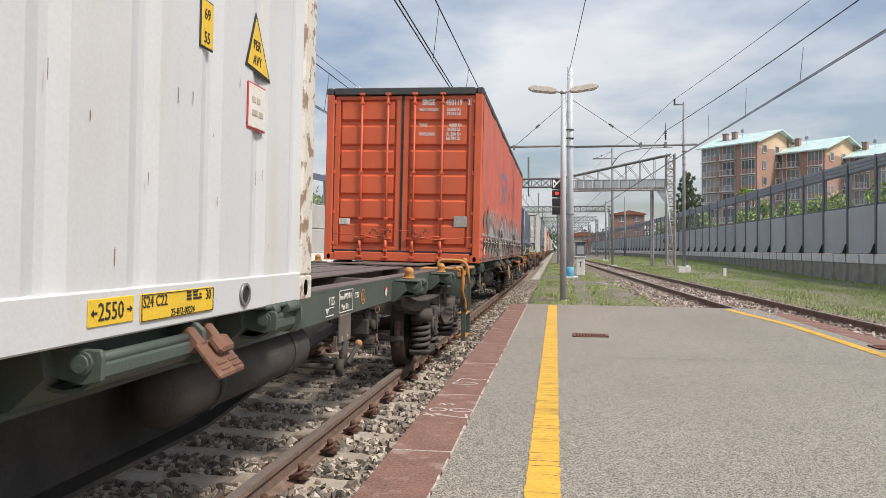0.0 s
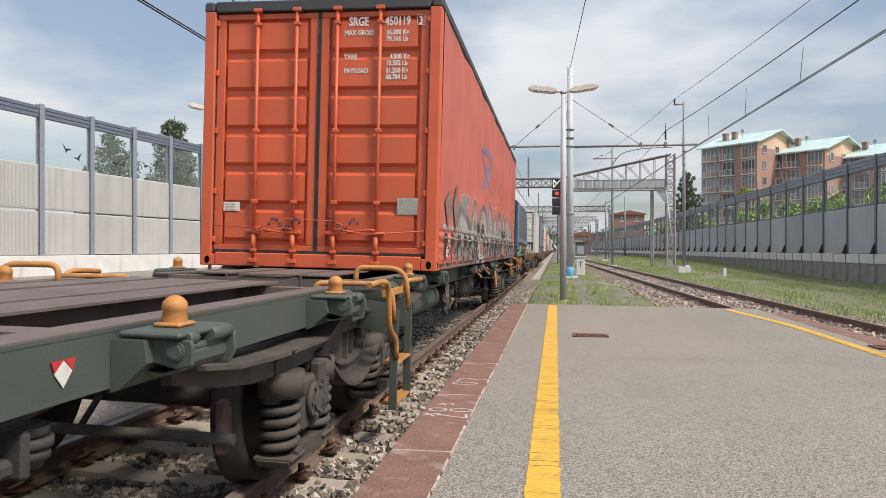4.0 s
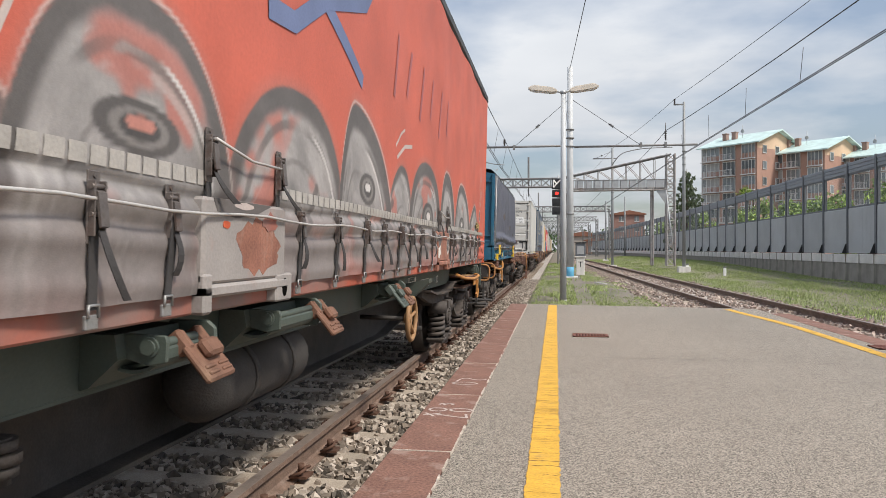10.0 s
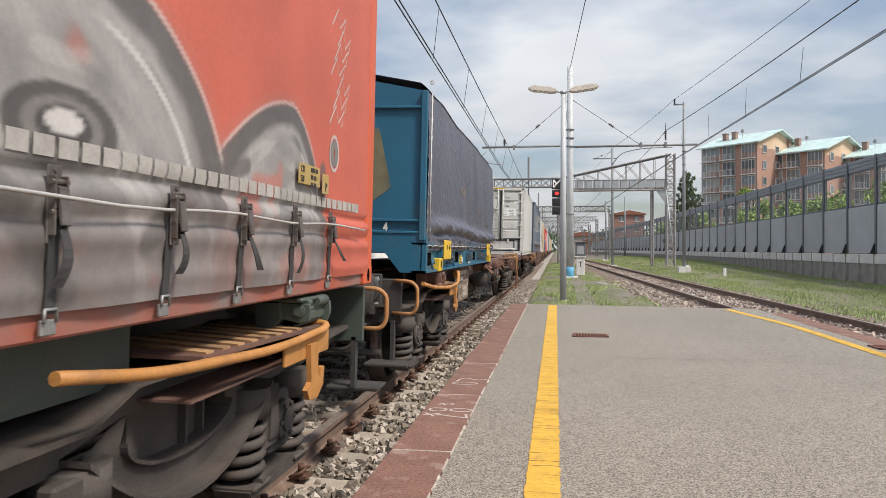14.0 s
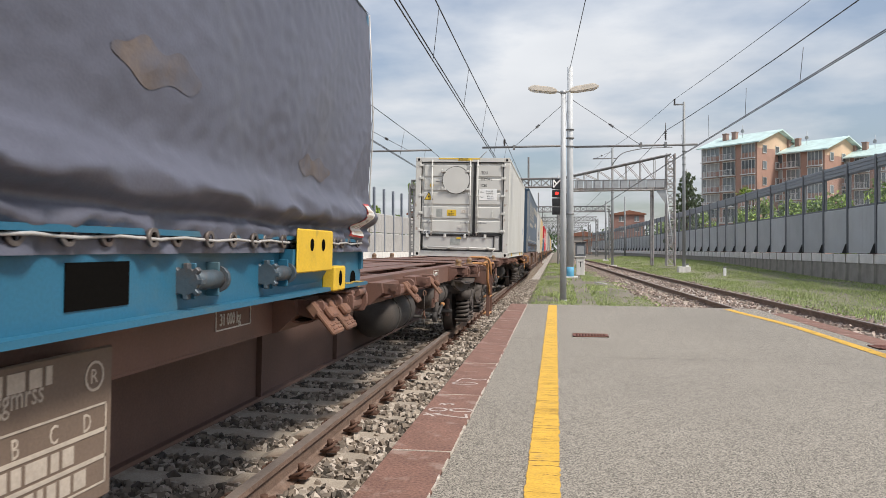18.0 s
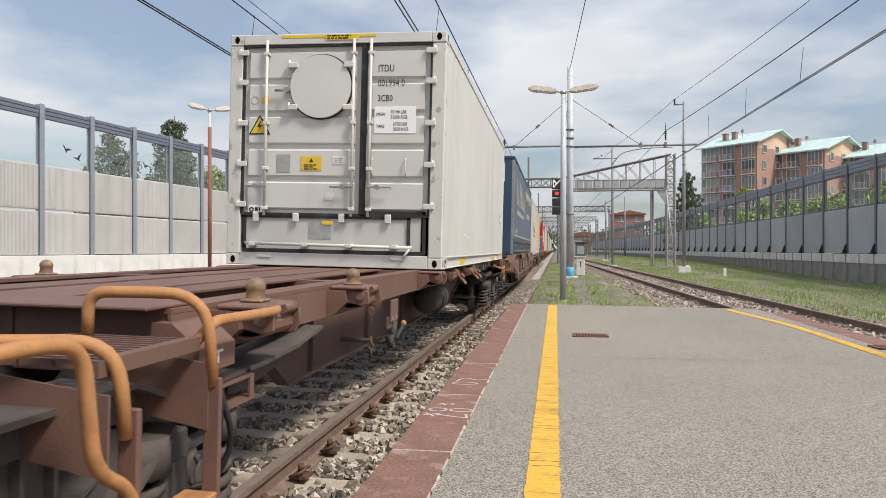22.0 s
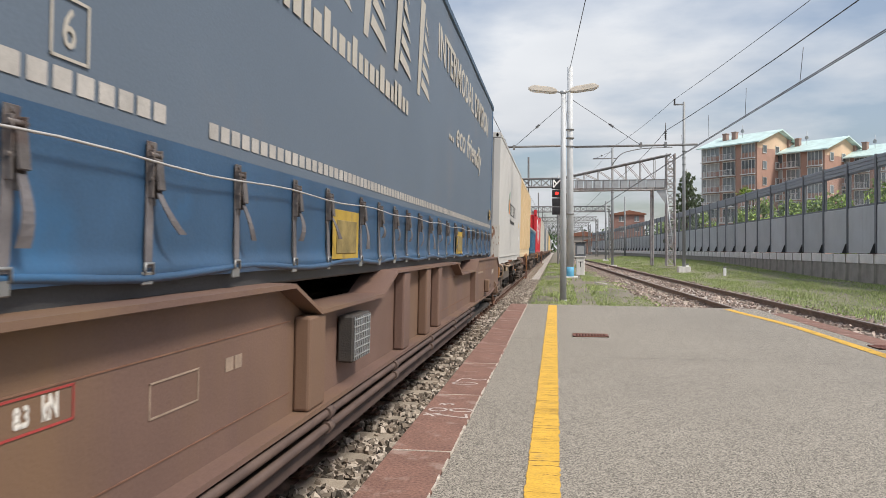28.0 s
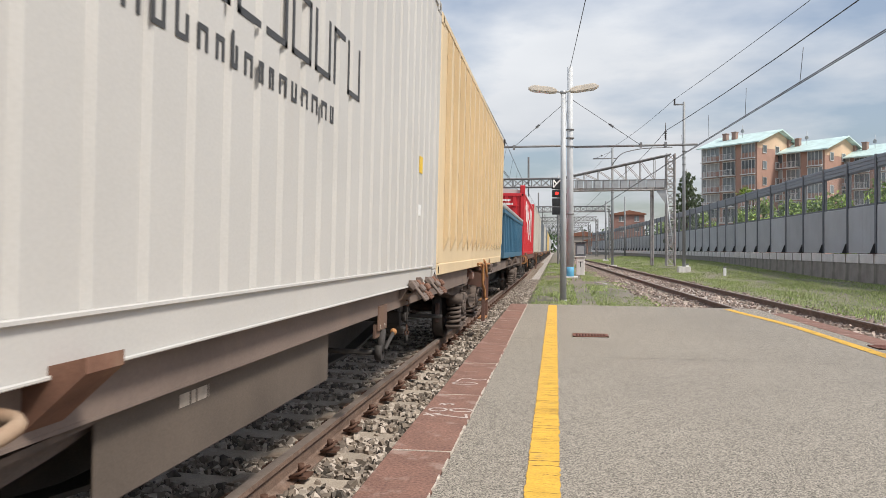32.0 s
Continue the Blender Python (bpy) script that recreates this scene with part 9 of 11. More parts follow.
# its doors
YD = OY0 + 0.06
bm = bmesh.new(); rbox(bm, -1.13, 1.13, OY0 - 0.004, OY0 + 0.10, z1 - 0.10, z1 + 0.010, 0.01); part("header", bm, GREY_TRIM, c2)
bm = bmesh.new(); rbox(bm, -1.09, 1.09, OY0, OY0 + 0.12, z0, z0 + 0.14, 0.01); part("sill", bm, ORANGE, c2)
DZ0, DZ1 = z0 + 0.15, z1 - 0.11
for s in (-1, 1):
    dr = new("door"); dr.parent = c2
    xa, xb = (-1.125, -0.028) if s < 0 else (-0.002, 1.125)
    bm = bmesh.new(); box(bm, xa, xb, YD + 0.02, YD + 0.06, DZ0, DZ1); part("door_skin", bm, ORANGE, dr)
    rows = 6
    ph = (DZ1 - DZ0 - 0.12) / rows
    for i in range(rows):
        a = DZ0 + 0.09 + i * ph
        bm = bmesh.new(); prism(bm, [(YD + 0.021, a + 0.02), (YD - 0.018, a + 0.055), (YD - 0.018, a + ph - 0.075), (YD + 0.021, a + ph - 0.04)], "x", xa + 0.12, xb - 0.12); part("pressed_panel", bm, ORANGE, dr)
    bm = bmesh.new()
    for a, b, c, d in ((xa, xb, DZ0, DZ0 + 0.075), (xa, xb, DZ1 - 0.06, DZ1), (xa, xa + 0.09, DZ0 + 0.074, DZ1 - 0.059), (xb - 0.09, xb, DZ0 + 0.074, DZ1 - 0.059)):
        rbox(bm, a, b, YD - 0.02, YD + 0.022, c, d, 0.006)
    part("door_frame", bm, ORANGE, dr)
    bm = bmesh.new()
    for a, b, c, d in ((xa - 0.012, xa + 0.006, DZ0 - 0.01, DZ1), (xb - 0.006, xb + 0.012, DZ0 - 0.01, DZ1), (xa, xb, DZ0 - 0.012, DZ0 + 0.02)):
        box(bm, a, b, YD - 0.03, YD - 0.0205, c, d)
    part("gasket", bm, GASKET, dr)
    for x in ((-0.67, -0.25) if s < 0 else (0.18, 0.625)):
        bm = bmesh.new(); tube(bm, [(x, YD - 0.055, DZ0 - 0.10), (x, YD - 0.055, DZ1 + 0.03)], 0.018, 10)
        tube(bm, [(x, YD - 0.055, DZ0 + 0.01), (x, YD - 0.055, DZ0 + 0.18)], 0.025, 10)
        for z in (DZ0 + 0.02, DZ0 + 0.52, DZ0 + 1.25, DZ1 - 0.12):
            rbox(bm, x - 0.03, x + 0.03, YD - 0.08, YD - 0.02, z - 0.02, z + 0.02, 0.006)
        for z in (DZ0 - 0.09, DZ1 + 0.02):
            rbox(bm, x - 0.045, x + 0.045, YD - 0.085, YD - 0.02, z - 0.02, z + 0.02, 0.006)
        lr = part("lock_rod", bm, ORANGE, dr)
        bm = bmesh.new(); d = 1 if x < (xa + xb) / 2 else -1
        tube(bm, [(x, YD - 0.08, DZ0 + 0.24), (x + d * 0.05, YD - 0.09, DZ0 + 0.25), (x + d * 0.30, YD - 0.09, DZ0 + 0.21)], 0.012, 6); rbox(bm, x - 0.09, x + 0.09, YD - 0.075, YD - 0.03, DZ0 + 0.19, DZ0 + 0.23, 0.008); part("lock_handle", bm, ORANGE, lr)
    for z in (DZ0 + 0.12, DZ0 + 0.62, DZ0 + 1.25, DZ0 + 1.85, DZ1 - 0.1):
        hx = xa - 0.02 if s < 0 else xb + 0.02
        bm = bmesh.new(); rbox(bm, *sorted((hx - s * 0.05, hx + s * 0.06)), YD - 0.05, YD - 0.02, z - 0.03, z + 0.03, 0.008); tube(bm, [(hx + s * 0.04, YD - 0.03, z - 0.05), (hx + s * 0.04, YD - 0.03, z + 0.05)], 0.018, 8); part("hinge", bm, ORANGE, dr)
TY = YD - 0.0215
for w, size, x, z, sq in (("SRGE", 0.125, 0.29, DZ1 - 0.15, 0.72), ("450119", 0.125, 0.665, DZ1 - 0.15, 0.70), ("3", 0.115, 1.012, DZ1 - 0.146, 0.7)):
    letters(c2, w, size, on_end(x, TY, z), MARK, squeeze=sq, bold=0.004)
for w, x, z in (("MAX GROSS", 0.245, 0.245), ("36.000 Kg", 0.68, 0.245), ("79.366 Lb", 0.68, 0.31), ("TARE", 0.245, 0.49), ("4.800 Kg", 0.72, 0.49), ("10.582 Lb", 0.68, 0.555), ("PAYLOAD", 0.245, 0.63), ("31.200 Kg", 0.68, 0.63), ("68.784 Lb", 0.68, 0.695)):
    letters(c2, w, 0.072, on_end(x, TY, DZ1 - z), MARK, squeeze=0.78, bold=0.0022)
for a, b, c, d in ((0.995, 1.075, DZ1 - 0.155, DZ1 - 0.150), (0.995, 1.075, DZ1 - 0.052, DZ1 - 0.047), (0.995, 1.0, DZ1 - 0.155, DZ1 - 0.047), (1.07, 1.075, DZ1 - 0.155, DZ1 - 0.047)):
    bm = bmesh.new(); box(bm, a, b, TY - 0.002, TY, c, d); part("check_frame", bm, MARK, c2)
end_sign(c2, -1.02, -0.84, 1.67, 1.765, TY, PAPER); end_bars(c2, -1.0, 1.75, TY - 0.0045, 3, 0.018, 0.01, GREYMARK, 41, 0.14)
end_sign(c2, 0.83, 1.04, 1.66, 1.83, TY, ALU); end_bars(c2, 0.85, 1.81, TY - 0.0045, 5, 0.016, 0.012, GREYMARK, 42, 0.16)
bm = bmesh.new(); tube(bm, [(-1.1, YD - 0.06, 1.52), (-0.6, YD - 0.10, 1.50), (-0.3, YD - 0.09, 1.60), (0.2, YD - 0.10, 1.58), (0.5, YD - 0.09, 1.45), (1.12, YD - 0.06, 1.50)], 0.006, 5); part("customs_cord", bm, ORANGE, c2)
for x in (-0.33, 0.28):
    bm = bmesh.new()
    for i in range(9):
        u = i / 8
        disc(bm, (x - 0.16 + 0.32 * u, YD - 0.10, 1.545 + 0.05 * math.sin(u * 9)), 0.022, "y" if i % 2 else "x", 0.012, 8, 0.012)
    part("security_chain", bm, GREY_TRIM, c2)

# straps, cord, tape, lift pockets on the platform side
for y in (11.78, 12.31, 12.88, 13.43, 13.97, 14.53, 14.94, 16.09, 16.65, 17.2, 17.72, 18.24, 18.73, 19.2, 19.735, 20.98, 21.36, 21.91, 22.44, 22.95, 23.51, 24.07):
    strap_and_buckle(c2, y, 1.485, 1.17, OB, 0.16, int(y * 10))
bm = bmesh.new(); tube(bm, [(cloth_x(OY0 + 0.3 + i * 0.25, 1.44, OB) + 0.03, OY0 + 0.3 + i * 0.25, 1.445 + 0.008 * math.sin(i * 1.3)) for i in range(53)], 0.006, 5); part("customs_cord", bm, CORD, c2)
bm = bmesh.new()
y = OY0 + 0.35
while y < OY1 - 0.35:
    if not (12.12 < y < 12.2 or 12.58 < y < 12.7 or 15.2 < y < 15.8 or 20.1 < y < 20.7):
        bm = bmesh.new(); sprayed(bm, y, y + 0.07, lambda v: 1.538, lambda v: 1.588, 0.0030, OB, n=3, k=2); part("reflector_tape", bm, TAPE, c2)
    y += 0.084
PLATEGREY = mat("grey_sprayed_steel_plate", (0.30, 0.275, 0.26), 0.75, var=0.15, scale=3, fine=0.06, stain=(0.36, 0.20, 0.165), stain_amt=0.3, stain_scale=5, bump=0.08)
PLATERUST = mat("rust_red_steel_plate", (0.27, 0.115, 0.078), 0.85, var=0.25, scale=5, fine=0.15, stain=(0.36, 0.24, 0.19), stain_amt=0.38, stain_scale=13, streak="half", bump=0.12)
for yc in (15.49, 20.39):
    lp = new("lift_pocket"); lp.parent = c2
    first = yc < 18
    bm = bmesh.new(); rbox(bm, 1.20, 1.268, yc - 0.36, yc + 0.38, z0 + 0.10, 1.50, 0.012); part("pocket_plate", bm, PLATEGREY if first else PLATERUST, lp)
    blot = lambda cy, cz, ry, rz, n, rough, seed: [(yc + cy + ry * math.cos(k * 2 * math.pi / n) * (1 + rough * math.sin(k * 5.3 + seed)), cz + rz * math.sin(k * 2 * math.pi / n) * (1 + rough * math.cos(k * 3.7 + seed))) for k in range(n)]
    if first:
        coats = ((blot(0.10, 1.335, 0.20, 0.105, 28, 0.16, 1), PLATERUST), ([(yc - 0.30, 1.498), (yc - 0.27, 1.455), (yc - 0.12, 1.435), (yc + 0.06, 1.455), (yc + 0.22, 1.498)], DARKSPRAY), (blot(-0.05, 1.482, 0.08, 0.013, 14, 0.1, 2), WHITESPRAY), (blot(-0.20, 1.41, 0.03, 0.014, 10, 0.2, 3), ORANGE), (blot(0.20, 1.43, 0.07, 0.035, 16, 0.25, 4), SMEARED))
    else:
        coats = ((blot(-0.26, 1.415, 0.10, 0.06, 18, 0.12, 1), DARKSPRAY), ([(yc - 0.34, 1.33), (yc - 0.21, 1.365), (yc - 0.22, 1.315), (yc - 0.185, 1.305), (yc - 0.20, 1.27), (yc - 0.25, 1.265), (yc - 0.29, 1.205), (yc - 0.34, 1.25)], PAPER), (blot(0.285, 1.36, 0.09, 0.095, 24, 0.06, 5), WHITESPRAY), (blot(0.285, 1.365, 0.068, 0.07, 20, 0.05, 6), DARKSPRAY), (blot(0.285, 1.36, 0.016, 0.022, 10, 0.0, 7), PAPER))
    for k, (pts, m_) in enumerate(coats):
        bm = bmesh.new(); prism(bm, pts, "x", 1.2681, 1.2688 + 0.0006 * k); part("paint_patch", bm, m_, lp)
    bm = bmesh.new(); rbox(bm, 1.18, 1.275, yc - 0.36, yc + 0.40, z0 + 0.055, z0 + 0.10, 0.01); rbox(bm, 1.2, 1.275, yc - 0.36, yc - 0.30, z0, z0 + 0.14, 0.01); part("lift_rail", bm, PLATEGREY if first else PLATERUST, lp)
    casting(c2, 1.272, yc + 0.46, z0, 1, 1, PLATEGREY if first else PLATERUST)
    for dy in (-0.30, 0.32):
        strap_and_buckle(c2, yc + dy, 1.70, 1.45, OB, 0.12, int(yc * 7 + dy * 10))
    bm = bmesh.new(); tube(bm, [(cloth_x(yc, 1.7, OB) + 0.03, yc - 0.3, 1.70), (cloth_x(yc, 1.7, OB) + 0.035, yc, 1.655), (cloth_x(yc, 1.7, OB) + 0.03, yc + 0.33, 1.66)], 0.006, 5); part("pocket_cord", bm, CORD, lp)

# loose marks over the sprayed coats
def coat(name, m, draw):
    b_ = bmesh.new()
    draw(b_)
    return part(name, b_, m, c2)


coat("graffiti_glint", WHITESPRAY, lambda b: stroke(b, [(14.16, 1.72), (14.2, 1.95), (14.27, 2.12)], 0.014, 0.0022, OB)); coat("graffiti_glint", WHITESPRAY, lambda b: stroke(b, [(14.22, 1.78), (14.30, 1.96), (14.46, 2.08)], 0.022, 0.0022, OB))
coat("graffiti_glint", WHITESPRAY, lambda b: stroke(b, arc(13.95, 1.97, 0.07, 0.085, 0, 360, 16), 0.02, 0.0022, OB)); coat("graffiti_shade", MIDGREY, lambda b: stroke(b, arc(13.95, 1.96, 0.03, 0.045, 0, 360, 12), 0.045, 0.0030, OB))
coat("graffiti_glint", WHITESPRAY, lambda b: stroke(b, [(18.1, 2.08), (18.3, 2.2), (18.45, 2.25)], 0.022, 0.0022, OB)); coat("graffiti_glint", WHITESPRAY, lambda b: stroke(b, [(18.15, 2.0), (18.45, 2.12), (18.75, 2.16)], 0.03, 0.0022, OB))
coat("graffiti_glint", WHITESPRAY, lambda b: stroke(b, arc(24.12, 1.83, 0.07, 0.09, 0, 360, 16), 0.018, 0.0022, OB)); coat("graffiti_shade", MIDGREY, lambda b: stroke(b, arc(24.12, 1.83, 0.035, 0.05, 0, 360, 12), 0.05, 0.0030, OB))
for i in range(7):
    a, h = 24.03 + 0.05 * (i % 3), 1.98 + 0.085 * i
    coat("scrawl", WHITESPRAY, lambda b: stroke(b, [(a, h), (a + 0.10, h + 0.11), (a + 0.14, h + 0.02), (a + 0.24, h + 0.10), (a + 0.20, h + 0.01)], 0.013, 0.0022, OB))
for pts in ([(11.74, 1.82), (12.09, 1.97), (12.25, 1.78), (11.99, 1.56)], [(12.44, 1.82), (12.73, 2.09), (12.97, 1.775), (12.68, 1.575)]):
    def leaf_patch(b, off):
        b.faces.new([b.verts.new((cloth_x(p[0], p[1], OB) + off, p[0], p[1])) for p in pts])
    coat("sewn_patch", mat("dusty_sewn_patch", (0.20, 0.148, 0.122), 0.8, var=0.2, scale=3, stain=(0.30, 0.15, 0.11), stain_amt=0.3, stain_scale=4), lambda b: leaf_patch(b, 0.012))
    coat("patch_seam", DARKSPRAY, lambda b: stroke(b, pts + pts[:1], 0.009, 0.0135, OB))
# faded blue mark on the curtain
bm = bmesh.new()
stroke(bm, [(15.68, 2.31), (16.0, 2.34), (16.42, 2.58), (17.16, 2.80), (17.3, 2.92), (16.52, 2.94)], 0.10, 0.0046, OB)
stroke(bm, [(16.40, 2.93), (15.76, 2.93), (15.66, 2.86), (16.36, 2.58), (17.12, 2.32)], 0.09, 0.004, OB)
part("faded_emblem", bm, BLUEPRINT, c2)
bm = bmesh.new()
for i in range(6):
    stroke(bm, [(18.0 + i * 0.5, 2.42 + 0.1 * (i % 2)), (18.15 + i * 0.5, 2.9)], 0.06, 0.004, OB)
part("faded_lettering", bm, mat("very_faded_blue_print", (0.36, 0.115, 0.115), 0.65, var=0.12, scale=3), c2)
side_sign(c2, 23.54, 23.84, 1.625, 1.72, OB + 0.012, FADEDY); letters(c2, "C35", 0.042, on_side(OB + 0.0165, 23.56, 1.68), BLACK, squeeze=0.8); letters(c2, "S38", 0.042, on_side(OB + 0.0165, 23.56, 1.635), BLACK, squeeze=0.8); bars(c2, OB + 0.0165, 23.70, 1.71, 3, 0.02, 0.015, BLACK, 44, 0.12)
side_sign(c2, 23.88, 23.98, 1.60, 1.70, OB + 0.012, FADEDY); letters(c2, "P", 0.06, on_side(OB + 0.0165, 23.92, 1.615), BLACK)
bm = bmesh.new(); prism(bm, [(11.905, 1.425), (12.045, 1.42), (11.965, 1.245), (11.82, 1.245)], "x", OB + 0.026, OB + 0.03); label_ = part("sewn_label", bm, PAPER, c2)
for i in range(3):
    bm = bmesh.new(); prism(bm, [(11.92 + 0.03 * i, 1.40), (11.935 + 0.03 * i, 1.40), (11.93 + 0.03 * i, 1.345), (11.91 + 0.03 * i, 1.345)], "x", OB + 0.0302, OB + 0.0315); part("green_stripe", bm, mat("label_green", (0.05, 0.16, 0.08), 0.6), label_)
for z, a, b in ((1.322, 11.885, 11.985), (1.295, 11.885, 11.95), (1.28, 11.86, 11.955), (1.265, 11.855, 11.95)):
    bm = bmesh.new(); box(bm, OB + 0.0302, OB + 0.0312, a, b, z, z + (0.018 if z > 1.3 else 0.007)); part("print_bar", bm, GREY_TRIM, label_)
settle(c2, OY0)

# 3: the low blue body under a grey tarpaulin
BY0, BY1 = 27.0, 34.04
WINCH = mat("grimy_blue_grey_winch", (0.075, 0.10, 0.12), 0.5, 0.3, var=0.25, scale=10, stain=(0.14, 0.10, 0.08), stain_amt=0.4, stain_scale=9)
CHIPYELLOW = mat("chipped_yellow_paint", (0.50, 0.33, 0.06), 0.7, var=0.2, scale=20, stain=(0.12, 0.075, 0.05), stain_amt=0.5, stain_scale=22)
c3 = thing("tarpaulin_container", "petrol-blue open container under a creased grey tarpaulin", "open container", group="containers on the train")
z0 = FLOOR + 0.012
for s in (1, -1):
    bm = bmesh.new(); prism(bm, [(s * x, z0 + z) for x, z in ((1.1, 0.0), (1.25, 0.0), (1.25, 0.02), (1.2, 0.02), (1.2, 0.262), (1.24, 0.262), (1.24, 0.28), (1.1, 0.28), (1.1, 0.262), (1.19, 0.262), (1.19, 0.02), (1.1, 0.02))], "y", BY0, BY1); part("base_rail", bm, BLUEC, c3)
    for y in (27.35, 29.4, 31.35):
        bm = bmesh.new(); box(bm, *sorted((s * 1.2005, s * 1.204)), y - 0.14, y + 0.14, z0 + 0.06, z0 + 0.185); part("rail_slot", bm, HOLE, c3)
    for y, r_ in ((33.655, 0.042), (33.865, 0.056)):
        arch = [(y - r_, z0 + 0.022), (y + r_, z0 + 0.022)] + [(y + r_ * math.cos(k * math.pi / 8), z0 + 0.035 + r_ * math.sin(k * math.pi / 8)) for k in range(9)]
        bm = bmesh.new(); prism(bm, arch, "x", *sorted((s * 1.185, s * 1.2035))); ah = part("arched_opening", bm, HOLE, c3)
        bm = bmesh.new(); rbox(bm, *sorted((s * 1.205, s * 1.252)), y - r_ * 0.9, y + r_ * 1.3, z0 + 0.0205, z0 + 0.026, 0.002); part("chipped_yellow_edge", bm, CHIPYELLOW, ah)
    for y in (28.15, 32.95):
        gp = new("grapple_plate"); gp.parent = c3
        bm = bmesh.new(); prism(bm, [(1.2, z0 + 0.05), (1.262, z0 + 0.15), (1.262, z0 + 0.22), (1.2, z0 + 0.22)] if s > 0 else [(-1.2, z0 + 0.05), (-1.262, z0 + 0.15), (-1.262, z0 + 0.22), (-1.2, z0 + 0.22)], "y", y - 0.29, y + 0.29); part("plate_foot", bm, BLUEC, gp)
        bm = bmesh.new(); rbox(bm, *sorted((s * 1.264, s * 1.276)), y - 0.26, y + 0.26, z0 + 0.112, z0 + 0.315, 0.006); part("yellow_plate", bm, YMARK, gp)
        bm = bmesh.new()
        for q in (-0.07, 0.10):
            prism(bm, [(y + q + 0.026 * math.cos(k * 0.5236), z0 + 0.242 + 0.03 * math.sin(k * 0.5236)) for k in range(12)], "x", *sorted((s * 1.27, s * 1.278)))
        part("plate_hole", bm, HOLE, gp)
    for y in (27.72, 33.37):
        bm = bmesh.new(); rbox(bm, *sorted((s * 1.20, s * 1.272)), y - 0.10, y + 0.10, z0 - 0.002, z0 + 0.13, 0.008); yc_ = part("corner_block", bm, YMARK, c3)
        bm = bmesh.new(); prism(bm, [(y + 0.03 * math.cos(k * 0.5236), z0 + 0.065 + 0.042 * math.sin(k * 0.5236)) for k in range(12)], "x", *sorted((s * 1.262, s * 1.2735))); part("block_hole", bm, HOLE, yc_)
    for y in (28.55, 30.45, 31.85, 32.52):
        zw, xw = z0 + 0.115, s * 1.232
        bm = bmesh.new(); tube(bm, [(xw, y - 0.06, zw), (xw, y + 0.16, zw)], 0.034, 14); disc(bm, (xw, y + 0.13, zw), 0.048, "y", 0.02, 14); disc(bm, (xw, y + 0.16, zw), 0.02, "y", 0.03, 10)
        lw = part("lashing_winch", bm, WINCH, c3)
        bm = bmesh.new(); disc(bm, (xw, y - 0.09, zw), 0.044, "y", 0.026, 16)
        for k in range(8):
            t = bmesh.new(); rbox(t, -0.009, 0.009, -0.09, -0.064, 0.040, 0.060, 0.003)
            join(bm, t, Matrix.Translation((xw, y, zw)) @ Matrix.Rotation(k * math.pi / 4, 4, "Y"))
        part("toothed_wheel", bm, WINCH, lw)
        bm = bmesh.new(); rbox(bm, *sorted((s * 1.2005, s * 1.25)), y - 0.055, y - 0.045, zw - 0.06, zw + 0.06, 0.003); rbox(bm, *sorted((s * 1.2005, s * 1.25)), y + 0.115, y + 0.125, zw - 0.06, zw + 0.06, 0.003); part("bearing_plate", bm, BLUEC, lw)
    for y in (27.5, 29.0):
        bm = bmesh.new(); tube(bm, arc3 := [(s * 1.225, y + 0.045 * math.cos(k * 0.5), z0 + 0.075 + 0.045 * math.sin(k * 0.5)) for k in range(11)], 0.012, 6); part("lashing_ring", bm, BLUEC, c3)
# the near end wall: panel with a shallow pitched top, sign strip, cut-away foot
bm = bmesh.new(); prism(bm, [(-1.22, z0 + 0.36), (1.22, z0 + 0.36), (1.22, 2.78), (0.0, 3.02), (-1.22, 2.78)], "y", BY0 + 0.02, BY0 + 0.06); part("end_panel", bm, BLUEC, c3)
bm = bmesh.new()
for z in (z0 + 0.36, z0 + 0.47, 2.62):
    rbox(bm, -1.23, 1.23, BY0 - 0.01, BY0 + 0.02, z, z + 0.025, 0.005)
for x in (-1.23, 1.17):
    rbox(bm, x, x + 0.06, BY0 - 0.02, BY0 + 0.02, z0 + 0.3, 2.78, 0.006)
part("end_ribs", bm, BLUEC, c3)
bm = bmesh.new(); prism(bm, [(-1.24, z0), (-1.0, z0), (-0.85, z0 + 0.18), (0.85, z0 + 0.18), (1.0, z0), (1.24, z0), (1.24, z0 + 0.36), (-1.24, z0 + 0.36)], "y", BY0, BY0 + 0.08); part("end_foot", bm, BLUEC, c3)
bm = bmesh.new(); prism(bm, [(-1.22, 1.2), (1.22, 1.2), (1.22, 2.78), (0.0, 3.02), (-1.22, 2.78)], "y", BY1 - 0.05, BY1 - 0.01); part("end_panel", bm, BLUEC, c3)
letters(c3, "007040", 0.14, on_end(0.36, BY0 - 0.001, z0 + 0.365), MARK, squeeze=0.78, bold=0.005); letters(c3, "4", 0.12, on_end(0.83, BY0 - 0.001, z0 + 0.375), MARK, squeeze=0.7, bold=0.004)
letters(c3, "TPSE", 0.14, on_end(-0.25, BY0 - 0.001, z0 + 0.385), MARK, squeeze=0.75)
letters(c3, "TPSE", 0.105, on_side(1.2025, 29.89, z0 + 0.04), MARK, squeeze=0.58, bold=0.004); letters(c3, "007040 4", 0.135, on_side(1.2025, 30.60, z0 + 0.022), MARK, squeeze=0.72, bold=0.004)
